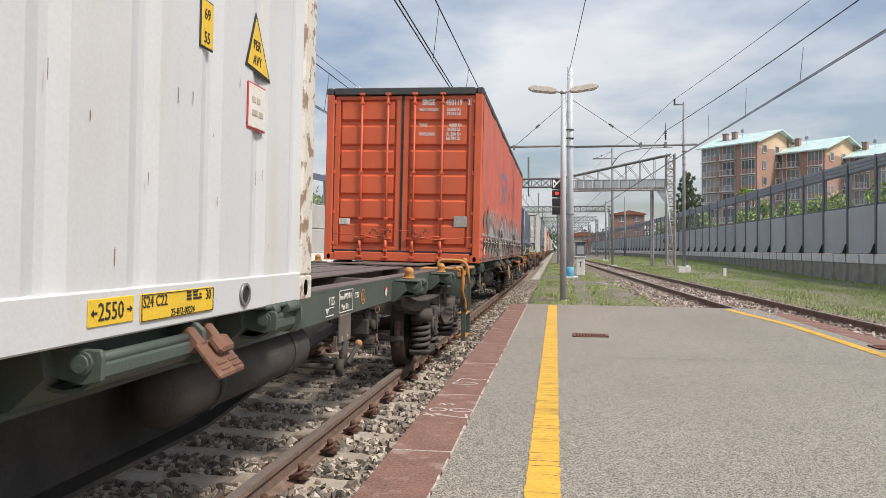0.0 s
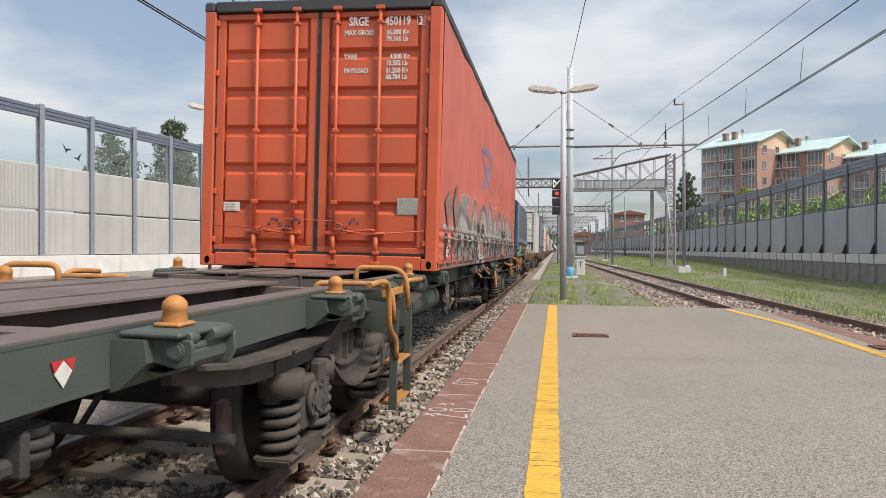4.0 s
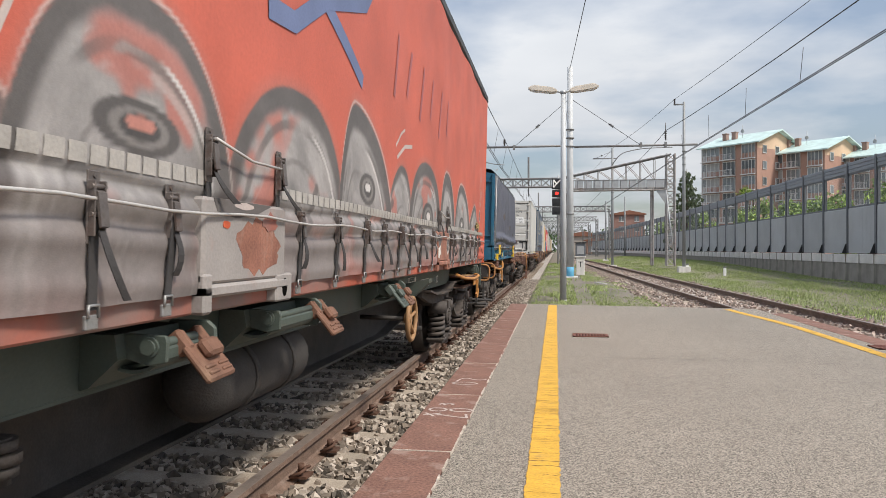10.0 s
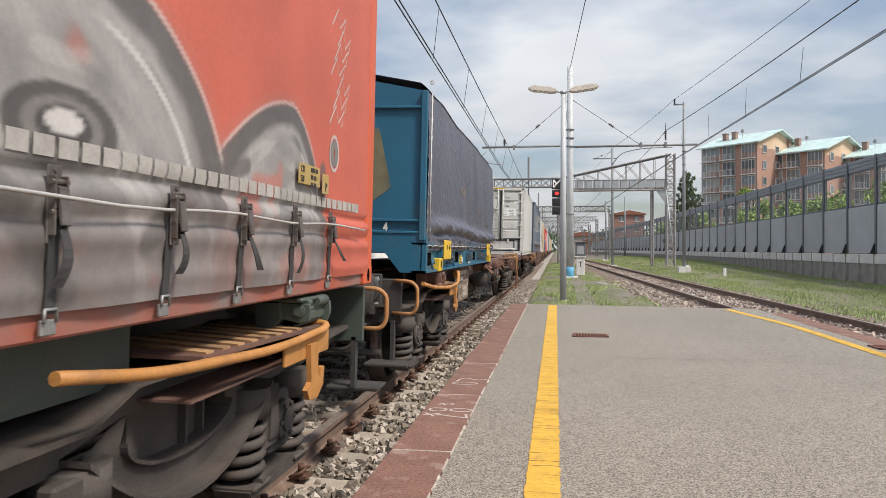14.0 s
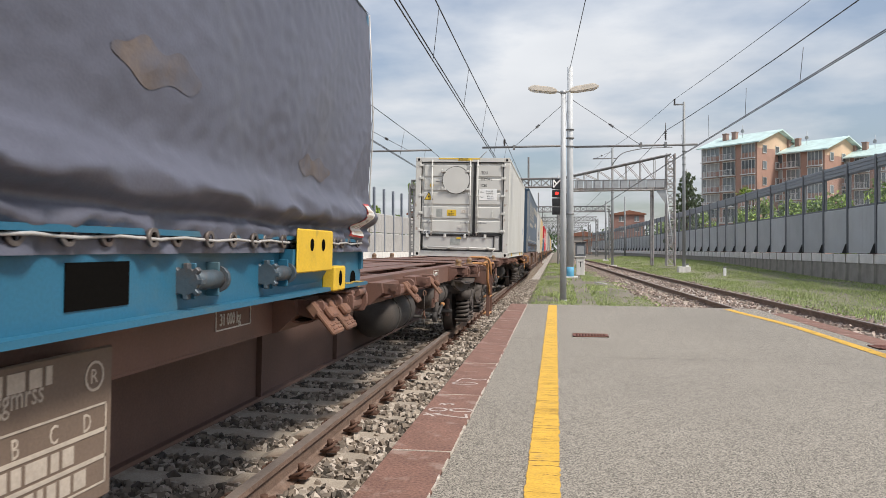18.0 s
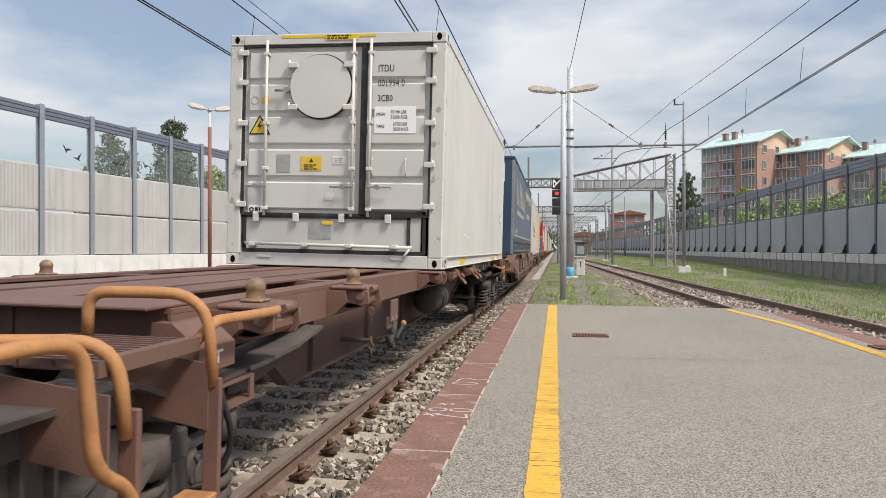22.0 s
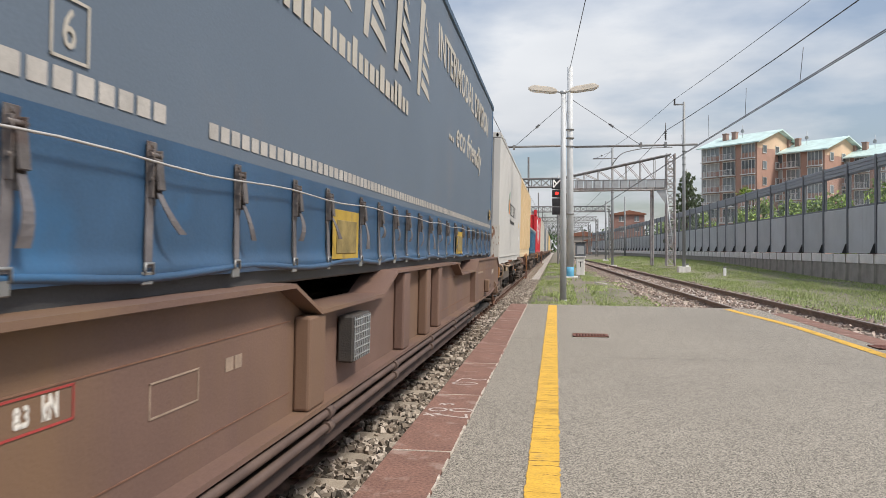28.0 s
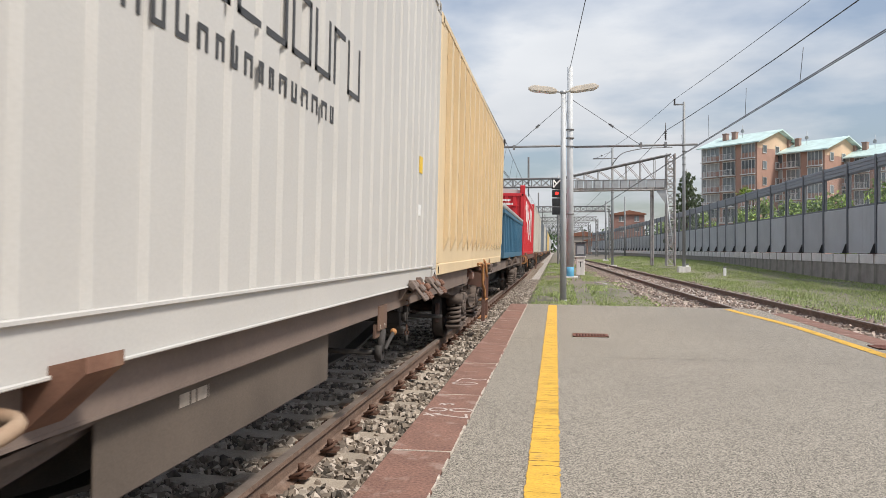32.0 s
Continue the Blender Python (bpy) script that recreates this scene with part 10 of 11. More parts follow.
side_sign(c3, 29.66, 29.87, z0 + 0.03, z0 + 0.145, 1.2025, SIGNY); letters(c3, "520 mm", 0.032, on_side(1.207, 29.70, z0 + 0.085), BLACK); bars(c3, 1.207, 29.69, z0 + 0.138, 1, 0.010, 0.01, BLACK, 51, 0.16); bars(c3, 1.207, 29.69, z0 + 0.066, 2, 0.008, 0.007, BLACK, 52, 0.16)
RUSTPAINT = mat("rubbed_rust_patch", (0.16, 0.15, 0.09), 0.75, var=0.35, scale=4, stain=(0.05, 0.13, 0.19), stain_amt=0.5, stain_scale=3)
bm = bmesh.new()
pr = random.Random(4)
pts = []
for k in range(16):
    a = k * math.pi / 8
    r_ = 0.3 + 0.12 * pr.random()
    pts.append((0.55 + r_ * 0.9 * math.cos(a), 2.1 + r_ * 1.35 * math.sin(a)))
prism(bm, pts, "y", BY0 + 0.016, BY0 + 0.0195); part("worn_patch", bm, RUSTPAINT, c3)


def tarp_x(y, z, base=1.24, seed=0.0):
    N = lambda a, b, c: noise.noise(Vector((a, b, c)))
    broad = 0.035 * N(y * 0.7, z * 0.6, 9.1) + 0.012 * N(y * 1.9 + z * 0.8, z * 1.1, 2.2)
    pull = 0.014 * (1 - 2.4 * abs(N(y * 1.3 - z * 1.1, z * 0.45 + y * 0.2, 5.7))) * ease(2.8, 1.9, z)
    # the slack gathers above the lacing: one deep sagging pleat and slanting crumples
    zp = 1.465 + 0.025 * math.sin(y * 0.9 + 0.6) + 0.018 * N(y * 2.0, 0.3, 7.0)
    sag = 0.055 * math.exp(-((z - zp - 0.075) / 0.075) ** 2) - 0.040 * math.exp(-((z - zp) / 0.024) ** 2)
    slant = N(y * 3.0 + z * 5.5, z * 9.0 - y * 0.9, 4.2)
    ridge = 0.026 * (1 - 2.2 * abs(slant)) * ease(1.72, 1.46, z)
    crumple = 0.006 * (1 - 2.0 * abs(N(y * 8.0, z * 12.0, 1.3))) * ease(1.60, 1.42, z)
    hem = 0.008 * math.sin(y * 35.9 + 0.6 * math.sin(y * 3.0)) * ease(1.46, 1.36, z)
    g = max(0.0, min(1.0, (y - BY0) / 0.7))
    return base + (pull + sag + ridge + crumple + hem + broad) * g + 0.004 * N(y * 14, z * 16, 8.0) + 0.02 * math.sin(math.pi * (z - 1.3) / 1.5)


bm = bmesh.new(); cloth(bm, BY0 + 0.05, BY1 - 0.0, 1.308, 2.80, 1.215, ny=480, nz=120, fx=tarp_x); part("tarpaulin", bm, TARP, c3)
bm = bmesh.new()
n_ = 30
rows_ = []
for j, (x, z) in enumerate(((1.24, 2.80), (1.15, 2.85), (0.6, 2.95), (0, 3.02), (-0.6, 2.95), (-1.24, 2.80), (-1.25, z0 + 0.24))):
    rows_.append([bm.verts.new((x if abs(x) < 1.2 or x < 0 else tarp_x(BY0 + 0.05 + (BY1 - BY0 - 0.05) * i / n_, 2.8, 1.225), BY0 + 0.05 + (BY1 - BY0 - 0.05) * i / n_, z + (0.02 * math.sin(i * 1.3 + j) if 0 < j < 5 else 0))) for i in range(n_ + 1)])
for a, b in zip(rows_, rows_[1:]):
    for i in range(n_):
        bm.faces.new((a[i], a[i + 1], b[i + 1], b[i])).smooth = True
part("tarpaulin_top", bm, TARP, c3)
# the tarpaulin hangs round the far corner
bm = bmesh.new(); tube(bm, [(tarp_x(BY1, z, 1.225), BY1, z) for z in (1.34, 1.7, 2.1, 2.5, 2.8)], 0.005, 6); part("corner_hem", bm, CORD, c3)
for i in range(38):
    y = BY0 + 0.33 + i * 0.175
    x = tarp_x(y, 1.357, 1.215)
    bm = bmesh.new(); disc(bm, (x - 0.004, y, 1.357), 0.029, "x", 0.012, 16, 0.017); el = part("eyelet", bm, BUCKLE, c3)
    bm = bmesh.new(); disc(bm, (x - 0.003, y, 1.357), 0.0165, "x", 0.005, 12); part("eyelet_hole", bm, HOLE, el)
bm = bmesh.new(); tube(bm, [(tarp_x(BY0 + 0.1 + i * 0.0875, 1.357, 1.215) + 0.014, BY0 + 0.1 + i * 0.0875, 1.355 + 0.004 * math.sin(i * 1.57)) for i in range(78)], 0.0055, 6); part("lacing_rope", bm, CORD, c3)
bm = bmesh.new(); tube(bm, [(1.262, BY0 + 0.03, z) for z in (z0 + 0.3, 1.9, 2.76)], 0.008, 5)
for i in range(9):
    disc(bm, (1.255, BY0 + 0.03, z0 + 0.4 + i * 0.17), 0.02, "y", 0.01, 8, 0.012)
part("corner_lacing", bm, CORD, c3)
def notice(name, grow, off, m):
    """A square paper hung corner-down on the creased cloth."""
    c = Vector((33.795, 1.495))
    p, q, r, t = [c + (Vector(v) - c) * grow for v in ((33.62, 1.40), (33.79, 1.595), (33.96, 1.60), (33.825, 1.39))]
    seg = lambda a, b, y: a.y + (b.y - a.y) * (y - a.x) / (b.x - a.x)
    bm = bmesh.new(); sprayed(bm, p.x, r.x, lambda y: seg(p, t, y) if y < t.x else seg(t, r, y), lambda y: seg(p, q, y) if y < q.x else seg(q, r, y), off, 1.215, n=24, k=8, fx=tarp_x)
    return part(name, bm, m, c3)


notice("notice_border", 1.0, 0.006, REDPRINT); notice("torn_notice", 0.90, 0.009, PAPER)
for ya, yb, z in ((33.74, 33.86, 1.55), (33.70, 33.86, 1.52), (33.74, 33.80, 1.49), (33.70, 33.84, 1.455), (33.70, 33.82, 1.425)):
    bm = bmesh.new(); sprayed(bm, ya, yb, lambda y: z - 0.007, lambda y: z + 0.007, 0.012, 1.215, n=8, k=2, fx=tarp_x); part("print_line", bm, GREYMARK, c3)
TARPSTAIN = mat("brown_tarp_stain", (0.125, 0.10, 0.09), 0.7, var=0.3, scale=5, stain=(0.095, 0.096, 0.12), stain_amt=0.8, stain_scale=6)
for yc, zc, ry, rz in ((31.55, 1.86, 0.24, 0.06), (29.6, 2.05, 0.30, 0.07), (33.0, 1.72, 0.25, 0.05)):
    bm = bmesh.new(); sprayed(bm, yc - ry, yc + ry, lambda y: zc - rz * max(0.02, 1 - ((y - yc) / ry) ** 2) ** 0.5 * (1 + 0.3 * math.sin(y * 23)), lambda y: zc + rz * max(0.02, 1 - ((y - yc) / ry) ** 2) ** 0.5 * (1 + 0.3 * math.sin(y * 31)), 0.0022, 1.215, n=60, k=10, fx=tarp_x)
    part("dirt_stain", bm, TARPSTAIN, c3)
settle(c3, BY0)

# 4: the white refrigerated tank-box with service doors
RY0, RY1, RH = 48.27, 57.2, 2.56
c4 = thing("container", "cream-white container with service doors and a round hatch", "shipping container", group="containers on the train")
hull(c4, RY0, RY1, RH, 1.22, CREAM, 0.21, 0.0045, rail=0.125, wide=0.80, plain_end=("near",), recess=0.032, post_m=mat("chipped_cream_paint", (0.56, 0.545, 0.505), 0.55, var=0.06, scale=3, stain=(0.25, 0.15, 0.09), stain_amt=0.16, stain_scale=8, worn=0.85, bump=0.08))
z0, z1 = FLOOR + 0.012, FLOOR + RH
YE = RY0 + 0.03
bm = bmesh.new(); rbox(bm, -1.06, 1.06, RY0 + 0.0, RY0 + 0.10, z1 - 0.11, z1, 0.006); hd = part("header", bm, CREAM, c4)
end_sign(c4, -0.62, 0.45, z1 - 0.045, z1 - 0.012, RY0 - 0.0005, SIGNY); end_sign(c4, -0.12, 0.25, z1 - 0.075, z1 - 0.010, RY0 - 0.005, SIGNY); end_bars(c4, -0.10, z1 - 0.02, RY0 - 0.0095, 2, 0.016, 0.012, BLACK, 61, 0.33)
bm = bmesh.new(); rbox(bm, -1.06, 1.06, RY0, RY0 + 0.12, z0, z0 + 0.14, 0.006); part("sill", bm, CREAM, c4)
for x in (-0.85, 0.66):
    bm = bmesh.new(); rbox(bm, x, x + 0.16, RY0 - 0.012, RY0 - 0.001, z0 + 0.085, z0 + 0.115, 0.004); part("sill_handle", bm, CREAM, c4)
DZ0, DZ1 = z0 + 0.15, z1 - 0.12
for xa, xb in ((-1.06, 0.30), (0.34, 1.06)):
    dr = new("door"); dr.parent = c4
    low = DZ0 + 0.42
    bm = bmesh.new(); box(bm, xa, xb, YE + 0.02, YE + 0.06, low, DZ1); part("door_skin", bm, CREAM, dr)
    for i in range(5):
        ph = (DZ1 - low - 0.06) / 5
        a = low + 0.03 + i * ph
        bm = bmesh.new(); prism(bm, [(YE + 0.021, a + 0.015), (YE - 0.008, a + 0.04), (YE - 0.008, a + ph - 0.05), (YE + 0.021, a + ph - 0.03)], "x", xa + 0.07, xb - 0.07); part("door_panel", bm, CREAM, dr)
    bm = bmesh.new()
    for a, b, c, d in ((xa - 0.018, xa + 0.012, low, DZ1), (xb - 0.012, xb + 0.022, low, DZ1), (xa, xb, DZ1 - 0.015, DZ1 + 0.02), (xa, xb, low - 0.02, low + 0.012)):
        box(bm, a, b, YE - 0.022, YE + 0.025, c, d)
    part("gasket", bm, GASKET, dr)
    for x in ((xa + 0.28, xb - 0.09) if xa < 0 else (xa + 0.06,)):
        bm = bmesh.new(); tube(bm, [(x, YE - 0.05, low - 0.02), (x, YE - 0.05, DZ1 + 0.05)], 0.017, 10)
        for z in (low + 0.06, low + 0.5, low + 1.0, DZ1 - 0.1):
            rbox(bm, x - 0.03, x + 0.03, YE - 0.07, YE - 0.008, z - 0.018, z + 0.018, 0.005)
        lr = part("lock_rod", bm, CREAM, dr)
        bm = bmesh.new(); rbox(bm, x - 0.02 if xa > 0 else x - 0.24, x + 0.26 if xa > 0 else x + 0.02, YE - 0.075, YE - 0.06, low + 0.29, low + 0.31, 0.004); disc(bm, (x + (0.1 if xa > 0 else -0.1), YE - 0.09, low + 0.30), 0.028, "y", 0.03, 12); part("lock_handle", bm, GALV, lr)
    hx, s = (xa, -1) if xa < 0 else (xb, 1)
    for z in (low + 0.1, low + 0.55, low + 1.0, low + 1.45, DZ1 - 0.08):
        bm = bmesh.new(); rbox(bm, *sorted((hx - s * 0.06, hx + s * 0.06)), YE - 0.045, YE - 0.02, z - 0.03, z + 0.03, 0.006); tube(bm, [(hx + s * 0.035, YE - 0.03, z - 0.045), (hx + s * 0.035, YE - 0.03, z + 0.045)], 0.017, 8); part("hinge", bm, CREAM, dr)
# lower flap with its frame of gasket and locking bar
fl = new("lower_flap"); fl.parent = c4
bm = bmesh.new(); box(bm, -1.0, 0.98, YE + 0.0, YE + 0.05, DZ0 + 0.02, DZ0 + 0.40); part("flap_skin", bm, PALE, fl)
bm = bmesh.new()
for a, b, c, d in ((-1.03, 0.86, DZ0 + 0.375, DZ0 + 0.405), (-1.03, -1.0, DZ0 + 0.10, DZ0 + 0.405), (0.83, 0.865, DZ0 + 0.10, DZ0 + 0.40), (-1.03, 1.0, DZ0 - 0.01, DZ0 + 0.035), (0.34, 1.03, DZ0 + 0.43, DZ0 + 0.465), (1.0, 1.035, DZ0, DZ0 + 0.465)):
    box(bm, a, b, YE - 0.016, YE - 0.001, c, d)
part("flap_gasket", bm, GASKET, fl)
bm = bmesh.new(); tube(bm, [(-0.98, YE - 0.07, DZ0 + 0.09), (0.9, YE - 0.07, DZ0 + 0.075)], 0.018, 10); tube(bm, [(0.88, YE - 0.07, DZ0 + 0.07), (0.80, YE - 0.09, DZ0 - 0.04)], 0.013, 8)
for x in (-0.9, -0.3, 0.2, 0.7):
    rbox(bm, x - 0.035, x + 0.035, YE - 0.095, YE - 0.003, DZ0 + 0.06, DZ0 + 0.105, 0.006)
part("flap_bar", bm, CREAM, fl)
for x in (-0.88, -0.42, 0.1, 0.62):
    bm = bmesh.new(); rbox(bm, x - 0.035, x + 0.035, YE - 0.04, YE - 0.017, DZ0 + 0.33, DZ0 + 0.43, 0.008); part("flap_hinge", bm, CREAM, fl)
end_sign(c4, -0.28, -0.02, DZ0 + 0.15, DZ0 + 0.34, YE - 0.001, ALU)
# the round hatch with clamps
rh = new("round_hatch"); rh.parent = c4
HX, HZ = -0.16, DZ1 - 0.62 + 0.16
bm = bmesh.new(); disc(bm, (HX, YE - 0.055, HZ), 0.345, "y", 0.05, 40); part("hatch_disc", bm, CREAM, rh)
bm = bmesh.new(); disc(bm, (HX, YE - 0.02, HZ), 0.36, "y", 0.012, 40, 0.34); part("hatch_rim", bm, GASKET, rh)
for s in (-1, 1):
    for dz in (-0.23, 0.23):
        bm = bmesh.new(); rbox(bm, *sorted((HX + s * 0.26, HX + s * 0.37)), YE - 0.075, YE - 0.02, HZ + dz - 0.03, HZ + dz + 0.03, 0.008); tube(bm, [(HX + s * 0.36, YE - 0.05, HZ + dz - 0.06), (HX + s * 0.36, YE - 0.05, HZ + dz + 0.06)], 0.014, 8); part("hatch_clamp", bm, CREAM, rh)
bm = bmesh.new(); tube(bm, [(HX - 0.52, YE - 0.05, HZ - 0.04), (HX - 0.36, YE - 0.06, HZ - 0.04)], 0.015, 8); disc(bm, (HX - 0.38, YE - 0.09, HZ - 0.04), 0.03, "y", 0.05, 12); part("hatch_lock", bm, GALV, rh)
EY = YE - 0.0095
letters(c4, "ITDU", 0.11, on_end(0.47, EY, DZ1 - 0.30), BLACK, squeeze=0.72)
letters(c4, "001994 0", 0.11, on_end(0.47, EY, DZ1 - 0.46), BLACK, squeeze=0.72)
letters(c4, "3CB0", 0.10, on_end(0.47, EY, DZ1 - 0.62), BLACK, squeeze=0.75)
end_sign(c4, 0.44, 0.90, DZ1 - 0.97, DZ1 - 0.68, EY, WHITE_SIGN)
for w, x, z in (("MGW", 0.46, 0.78), ("73190 LBS", 0.62, 0.755), ("33200 KGS", 0.62, 0.81), ("TARE", 0.46, 0.91), ("6720 LBS", 0.65, 0.885), ("3050 KGS", 0.65, 0.94)):
    letters(c4, w, 0.052, on_end(x, EY - 0.005, DZ1 - z), BLACK, squeeze=0.78)
bm = bmesh.new(); prism(bm, [(-0.99, DZ1 - 0.98), (-0.74, DZ1 - 0.98), (-0.865, DZ1 - 0.76)], "y", EY - 0.003, EY); part("warning_triangle", bm, BLACK, c4)
bm = bmesh.new(); prism(bm, [(-0.965, DZ1 - 0.966), (-0.765, DZ1 - 0.966), (-0.865, DZ1 - 0.79)], "y", EY - 0.005, EY - 0.003); part("triangle_field", bm, SIGNY, c4)
bm = bmesh.new(); prism(bm, [(-0.85, DZ1 - 0.82), (-0.895, DZ1 - 0.90), (-0.865, DZ1 - 0.895), (-0.885, DZ1 - 0.95), (-0.835, DZ1 - 0.875), (-0.862, DZ1 - 0.88)], "y", EY - 0.007, EY - 0.005); part("lightning_mark", bm, BLACK, c4)
bm = bmesh.new(); disc(bm, (-0.80, EY - 0.003, DZ1 - 0.60), 0.05, "y", 0.003, 20); part("round_label", bm, SIGNY, c4)
bm = bmesh.new(); disc(bm, (-0.93, EY - 0.003, DZ1 - 0.60), 0.045, "y", 0.003, 20, 0.04); part("round_mark", bm, GREYMARK, c4)
end_sign(c4, -0.38, -0.14, DZ1 - 1.38, DZ1 - 1.22, EY, SIGNY); end_bars(c4, -0.34, DZ1 - 1.31, EY - 0.0045, 3, 0.012, 0.01, BLACK, 64, 0.17)
bm = bmesh.new(); prism(bm, [(-0.285, DZ1 - 1.285), (-0.235, DZ1 - 1.285), (-0.26, DZ1 - 1.24)], "y", EY - 0.006, EY - 0.0045); part("mini_triangle", bm, BLACK, c4)
end_sign(c4, -0.66, -0.50, DZ1 - 1.40, DZ1 - 1.20, EY, ALU); end_sign(c4, -0.02, 0.15, DZ1 - 1.31, DZ1 - 1.22, EY, PAPER); end_bars(c4, 0.0, DZ1 - 1.235, EY - 0.0045, 3, 0.012, 0.01, GREYMARK, 65, 0.13)
end_sign(c4, -0.98, -0.78, DZ1 - 1.86, DZ1 - 1.77, EY, WHITE_SIGN); end_bars(c4, -0.90, DZ1 - 1.79, EY - 0.0045, 1, 0.04, 0.01, BLACK, 66, 0.1)
bm = bmesh.new(); disc(bm, (-0.94, EY - 0.007, DZ1 - 1.815), 0.028, "y", 0.002, 14, 0.014); part("round_emblem", bm, BLACK, c4)
end_sign(c4, -0.10, 0.0, DZ1 - 1.70, DZ1 - 1.62, EY, PAPER); end_sign(c4, -0.12, 0.0, DZ1 - 1.97, DZ1 - 1.93, EY, SIGNY)
for x in (0.43, 0.80):
    bm = bmesh.new(); tube(bm, smooth_line([(x, EY, DZ1 - 1.42), (x, EY - 0.03, DZ1 - 1.40), (x, EY - 0.03, DZ1 - 1.26), (x, EY, DZ1 - 1.24)]), 0.008, 6); part("grab_handle", bm, CREAM, c4)
XR = 1.2185
bm = bmesh.new(); box(bm, 1.186, 1.2165, RY0 + 0.162, RY0 + 0.40, z0 + 0.002, z0 + 0.122); part("maker_plate", bm, CREAM, c4)
bm = bmesh.new()
for k in range(9):
    a = 0.7 + k * 0.62
    box(bm, 1.2166, 1.2176, RY0 + 0.205 + 0.024 * math.cos(a) - 0.007, RY0 + 0.205 + 0.024 * math.cos(a) + 0.007, z0 + 0.06 + 0.034 * math.sin(a) - 0.008, z0 + 0.06 + 0.034 * math.sin(a) + 0.008)
part("round_mark", bm, BLACK, c4)
bars(c4, 1.2166, RY0 + 0.245, z0 + 0.098, 1, 0.036, 0.02, BLACK, 71, 0.13); bars(c4, 1.2166, RY0 + 0.245, z0 + 0.052, 2, 0.013, 0.012, GREYMARK, 72, 0.14)
for y0, y1 in ((50.06, 50.5), (54.89, 55.33), (56.38, 56.82)):
    side_sign(c4, y0, y1, z0 + 0.02, z0 + 0.115, XR - 0.031, YMARK, "yellow_patch")
side_sign(c4, 56.35, 56.55, 1.86, 2.05, 1.2085, mat("blue_label", (0.05, 0.12, 0.33), 0.5), "label"); side_sign(c4, 56.38, 56.52, 1.89, 2.02, 1.2127, WHITE_SIGN, "label_field")
bm = bmesh.new(); bm.faces.new([bm.verts.new(p) for p in ((1.2092, 50.15, 1.52), (1.2092, 50.75, 1.47), (1.2092, 50.75, 1.476), (1.2092, 50.15, 1.545))]); part("scuff", bm, WHITE_SIGN, c4)
settle(c4, RY0)

# 5: the blue-grey curtain trailer body in the pocket wagon
def taut_x(y, z, base, seed=0.0):
    """A curtain drawn tight above its skirt."""
    roll = 0.014 * math.exp(-((z - 1.26) / 0.035) ** 2)
    return base + roll + 0.003 * math.sin(y * 2.3 + seed) + ease(1.66, 1.3, z) * (0.006 * math.sin(y * 11.0 + seed) + 0.008 * noise.noise(Vector((y * 1.4, z * 2.5, seed))))


GY0, GY1, GH, GB = 60.85, 74.69, 2.80, 1.245
c5 = thing("curtain_container", "blue-grey curtain-sided body with a blue skirt", "swap body container", group="containers on the train")
z0, z1 = FLOOR + 0.10, FLOOR + GH
for s in (1, -1):
    bm = bmesh.new(); rbox(bm, *sorted((s * 1.15, s * 1.262)), GY0, GY1, z1 - 0.09, z1 + 0.012, 0.02); part("top_rail", bm, BLUE_END, c5)
    bm = bmesh.new(); rbox(bm, *sorted((s * 1.1, s * 1.22)), GY0 + 0.1, GY1 - 0.1, z0 - 0.02, z0 + 0.10, 0.01); part("side_rave", bm, GREY_TRIM, c5)
    for y, sy in ((GY0, -1), (GY1, 1)):
        bm = bmesh.new(); rbox(bm, *sorted((s * 1.13, s * 1.25)), *sorted((y, y - sy * 0.12)), z0, z1 - 0.09, 0.012); part("corner_post", bm, GALV if sy < 0 else BRIGHTBLUE, c5)
bm = bmesh.new(); box(bm, -1.16, 1.16, GY0 + 0.02, GY1 - 0.02, z1 - 0.05, z1); part("roof", bm, GREY_TRIM, c5)
bm = bmesh.new(); box(bm, -1.2, 1.2, GY0 + 0.1, GY1 - 0.1, z0, z0 + 0.06); part("floor", bm, SOOT, c5)
bm = bmesh.new(); rbox(bm, -1.18, 1.18, GY0 - 0.01, GY0 + 0.05, z0, z1 - 0.04, 0.01); part("front_wall", bm, BLUE_END, c5)
bm = bmesh.new(); rbox(bm, -1.22, 1.22, GY0 - 0.03, GY0 + 0.05, z1 - 0.06, z1 + 0.01, 0.01); part("header", bm, BLUE_END, c5)
bm = bmesh.new(); box(bm, -1.13, 1.13, GY1 - 0.06, GY1 - 0.01, z0, z1 - 0.05); part("end_wall", bm, NAVY, c5)
cz = 1.655
bm = bmesh.new(); cloth(bm, GY0 + 0.11, GY1 - 0.1, cz, z1 - 0.08, GB, 2.0, ny=260, nz=70, fx=taut_x); part("side_curtain", bm, NAVY, c5)
bm = bmesh.new(); cloth(bm, GY0 + 0.11, GY1 - 0.1, z0 + 0.045, cz, GB, 2.0, ny=260, nz=40, fx=taut_x); part("curtain_skirt", bm, BRIGHTBLUE, c5)
bm = bmesh.new(); box(bm, -1.25, -1.24, GY0 + 0.1, GY1 - 0.1, z0 + 0.05, z1 - 0.08); part("side_curtain", bm, NAVY, c5)
bm = bmesh.new(); tube(bm, [(cloth_x(GY0 + 0.15 + i * 0.2, 1.25, GB, 2.0) + 0.008, GY0 + 0.15 + i * 0.2, z0 + 0.06 + 0.012 * math.sin(i * 0.9)) for i in range(68)], 0.014, 6); part("hem", bm, BRIGHTBLUE, c5)
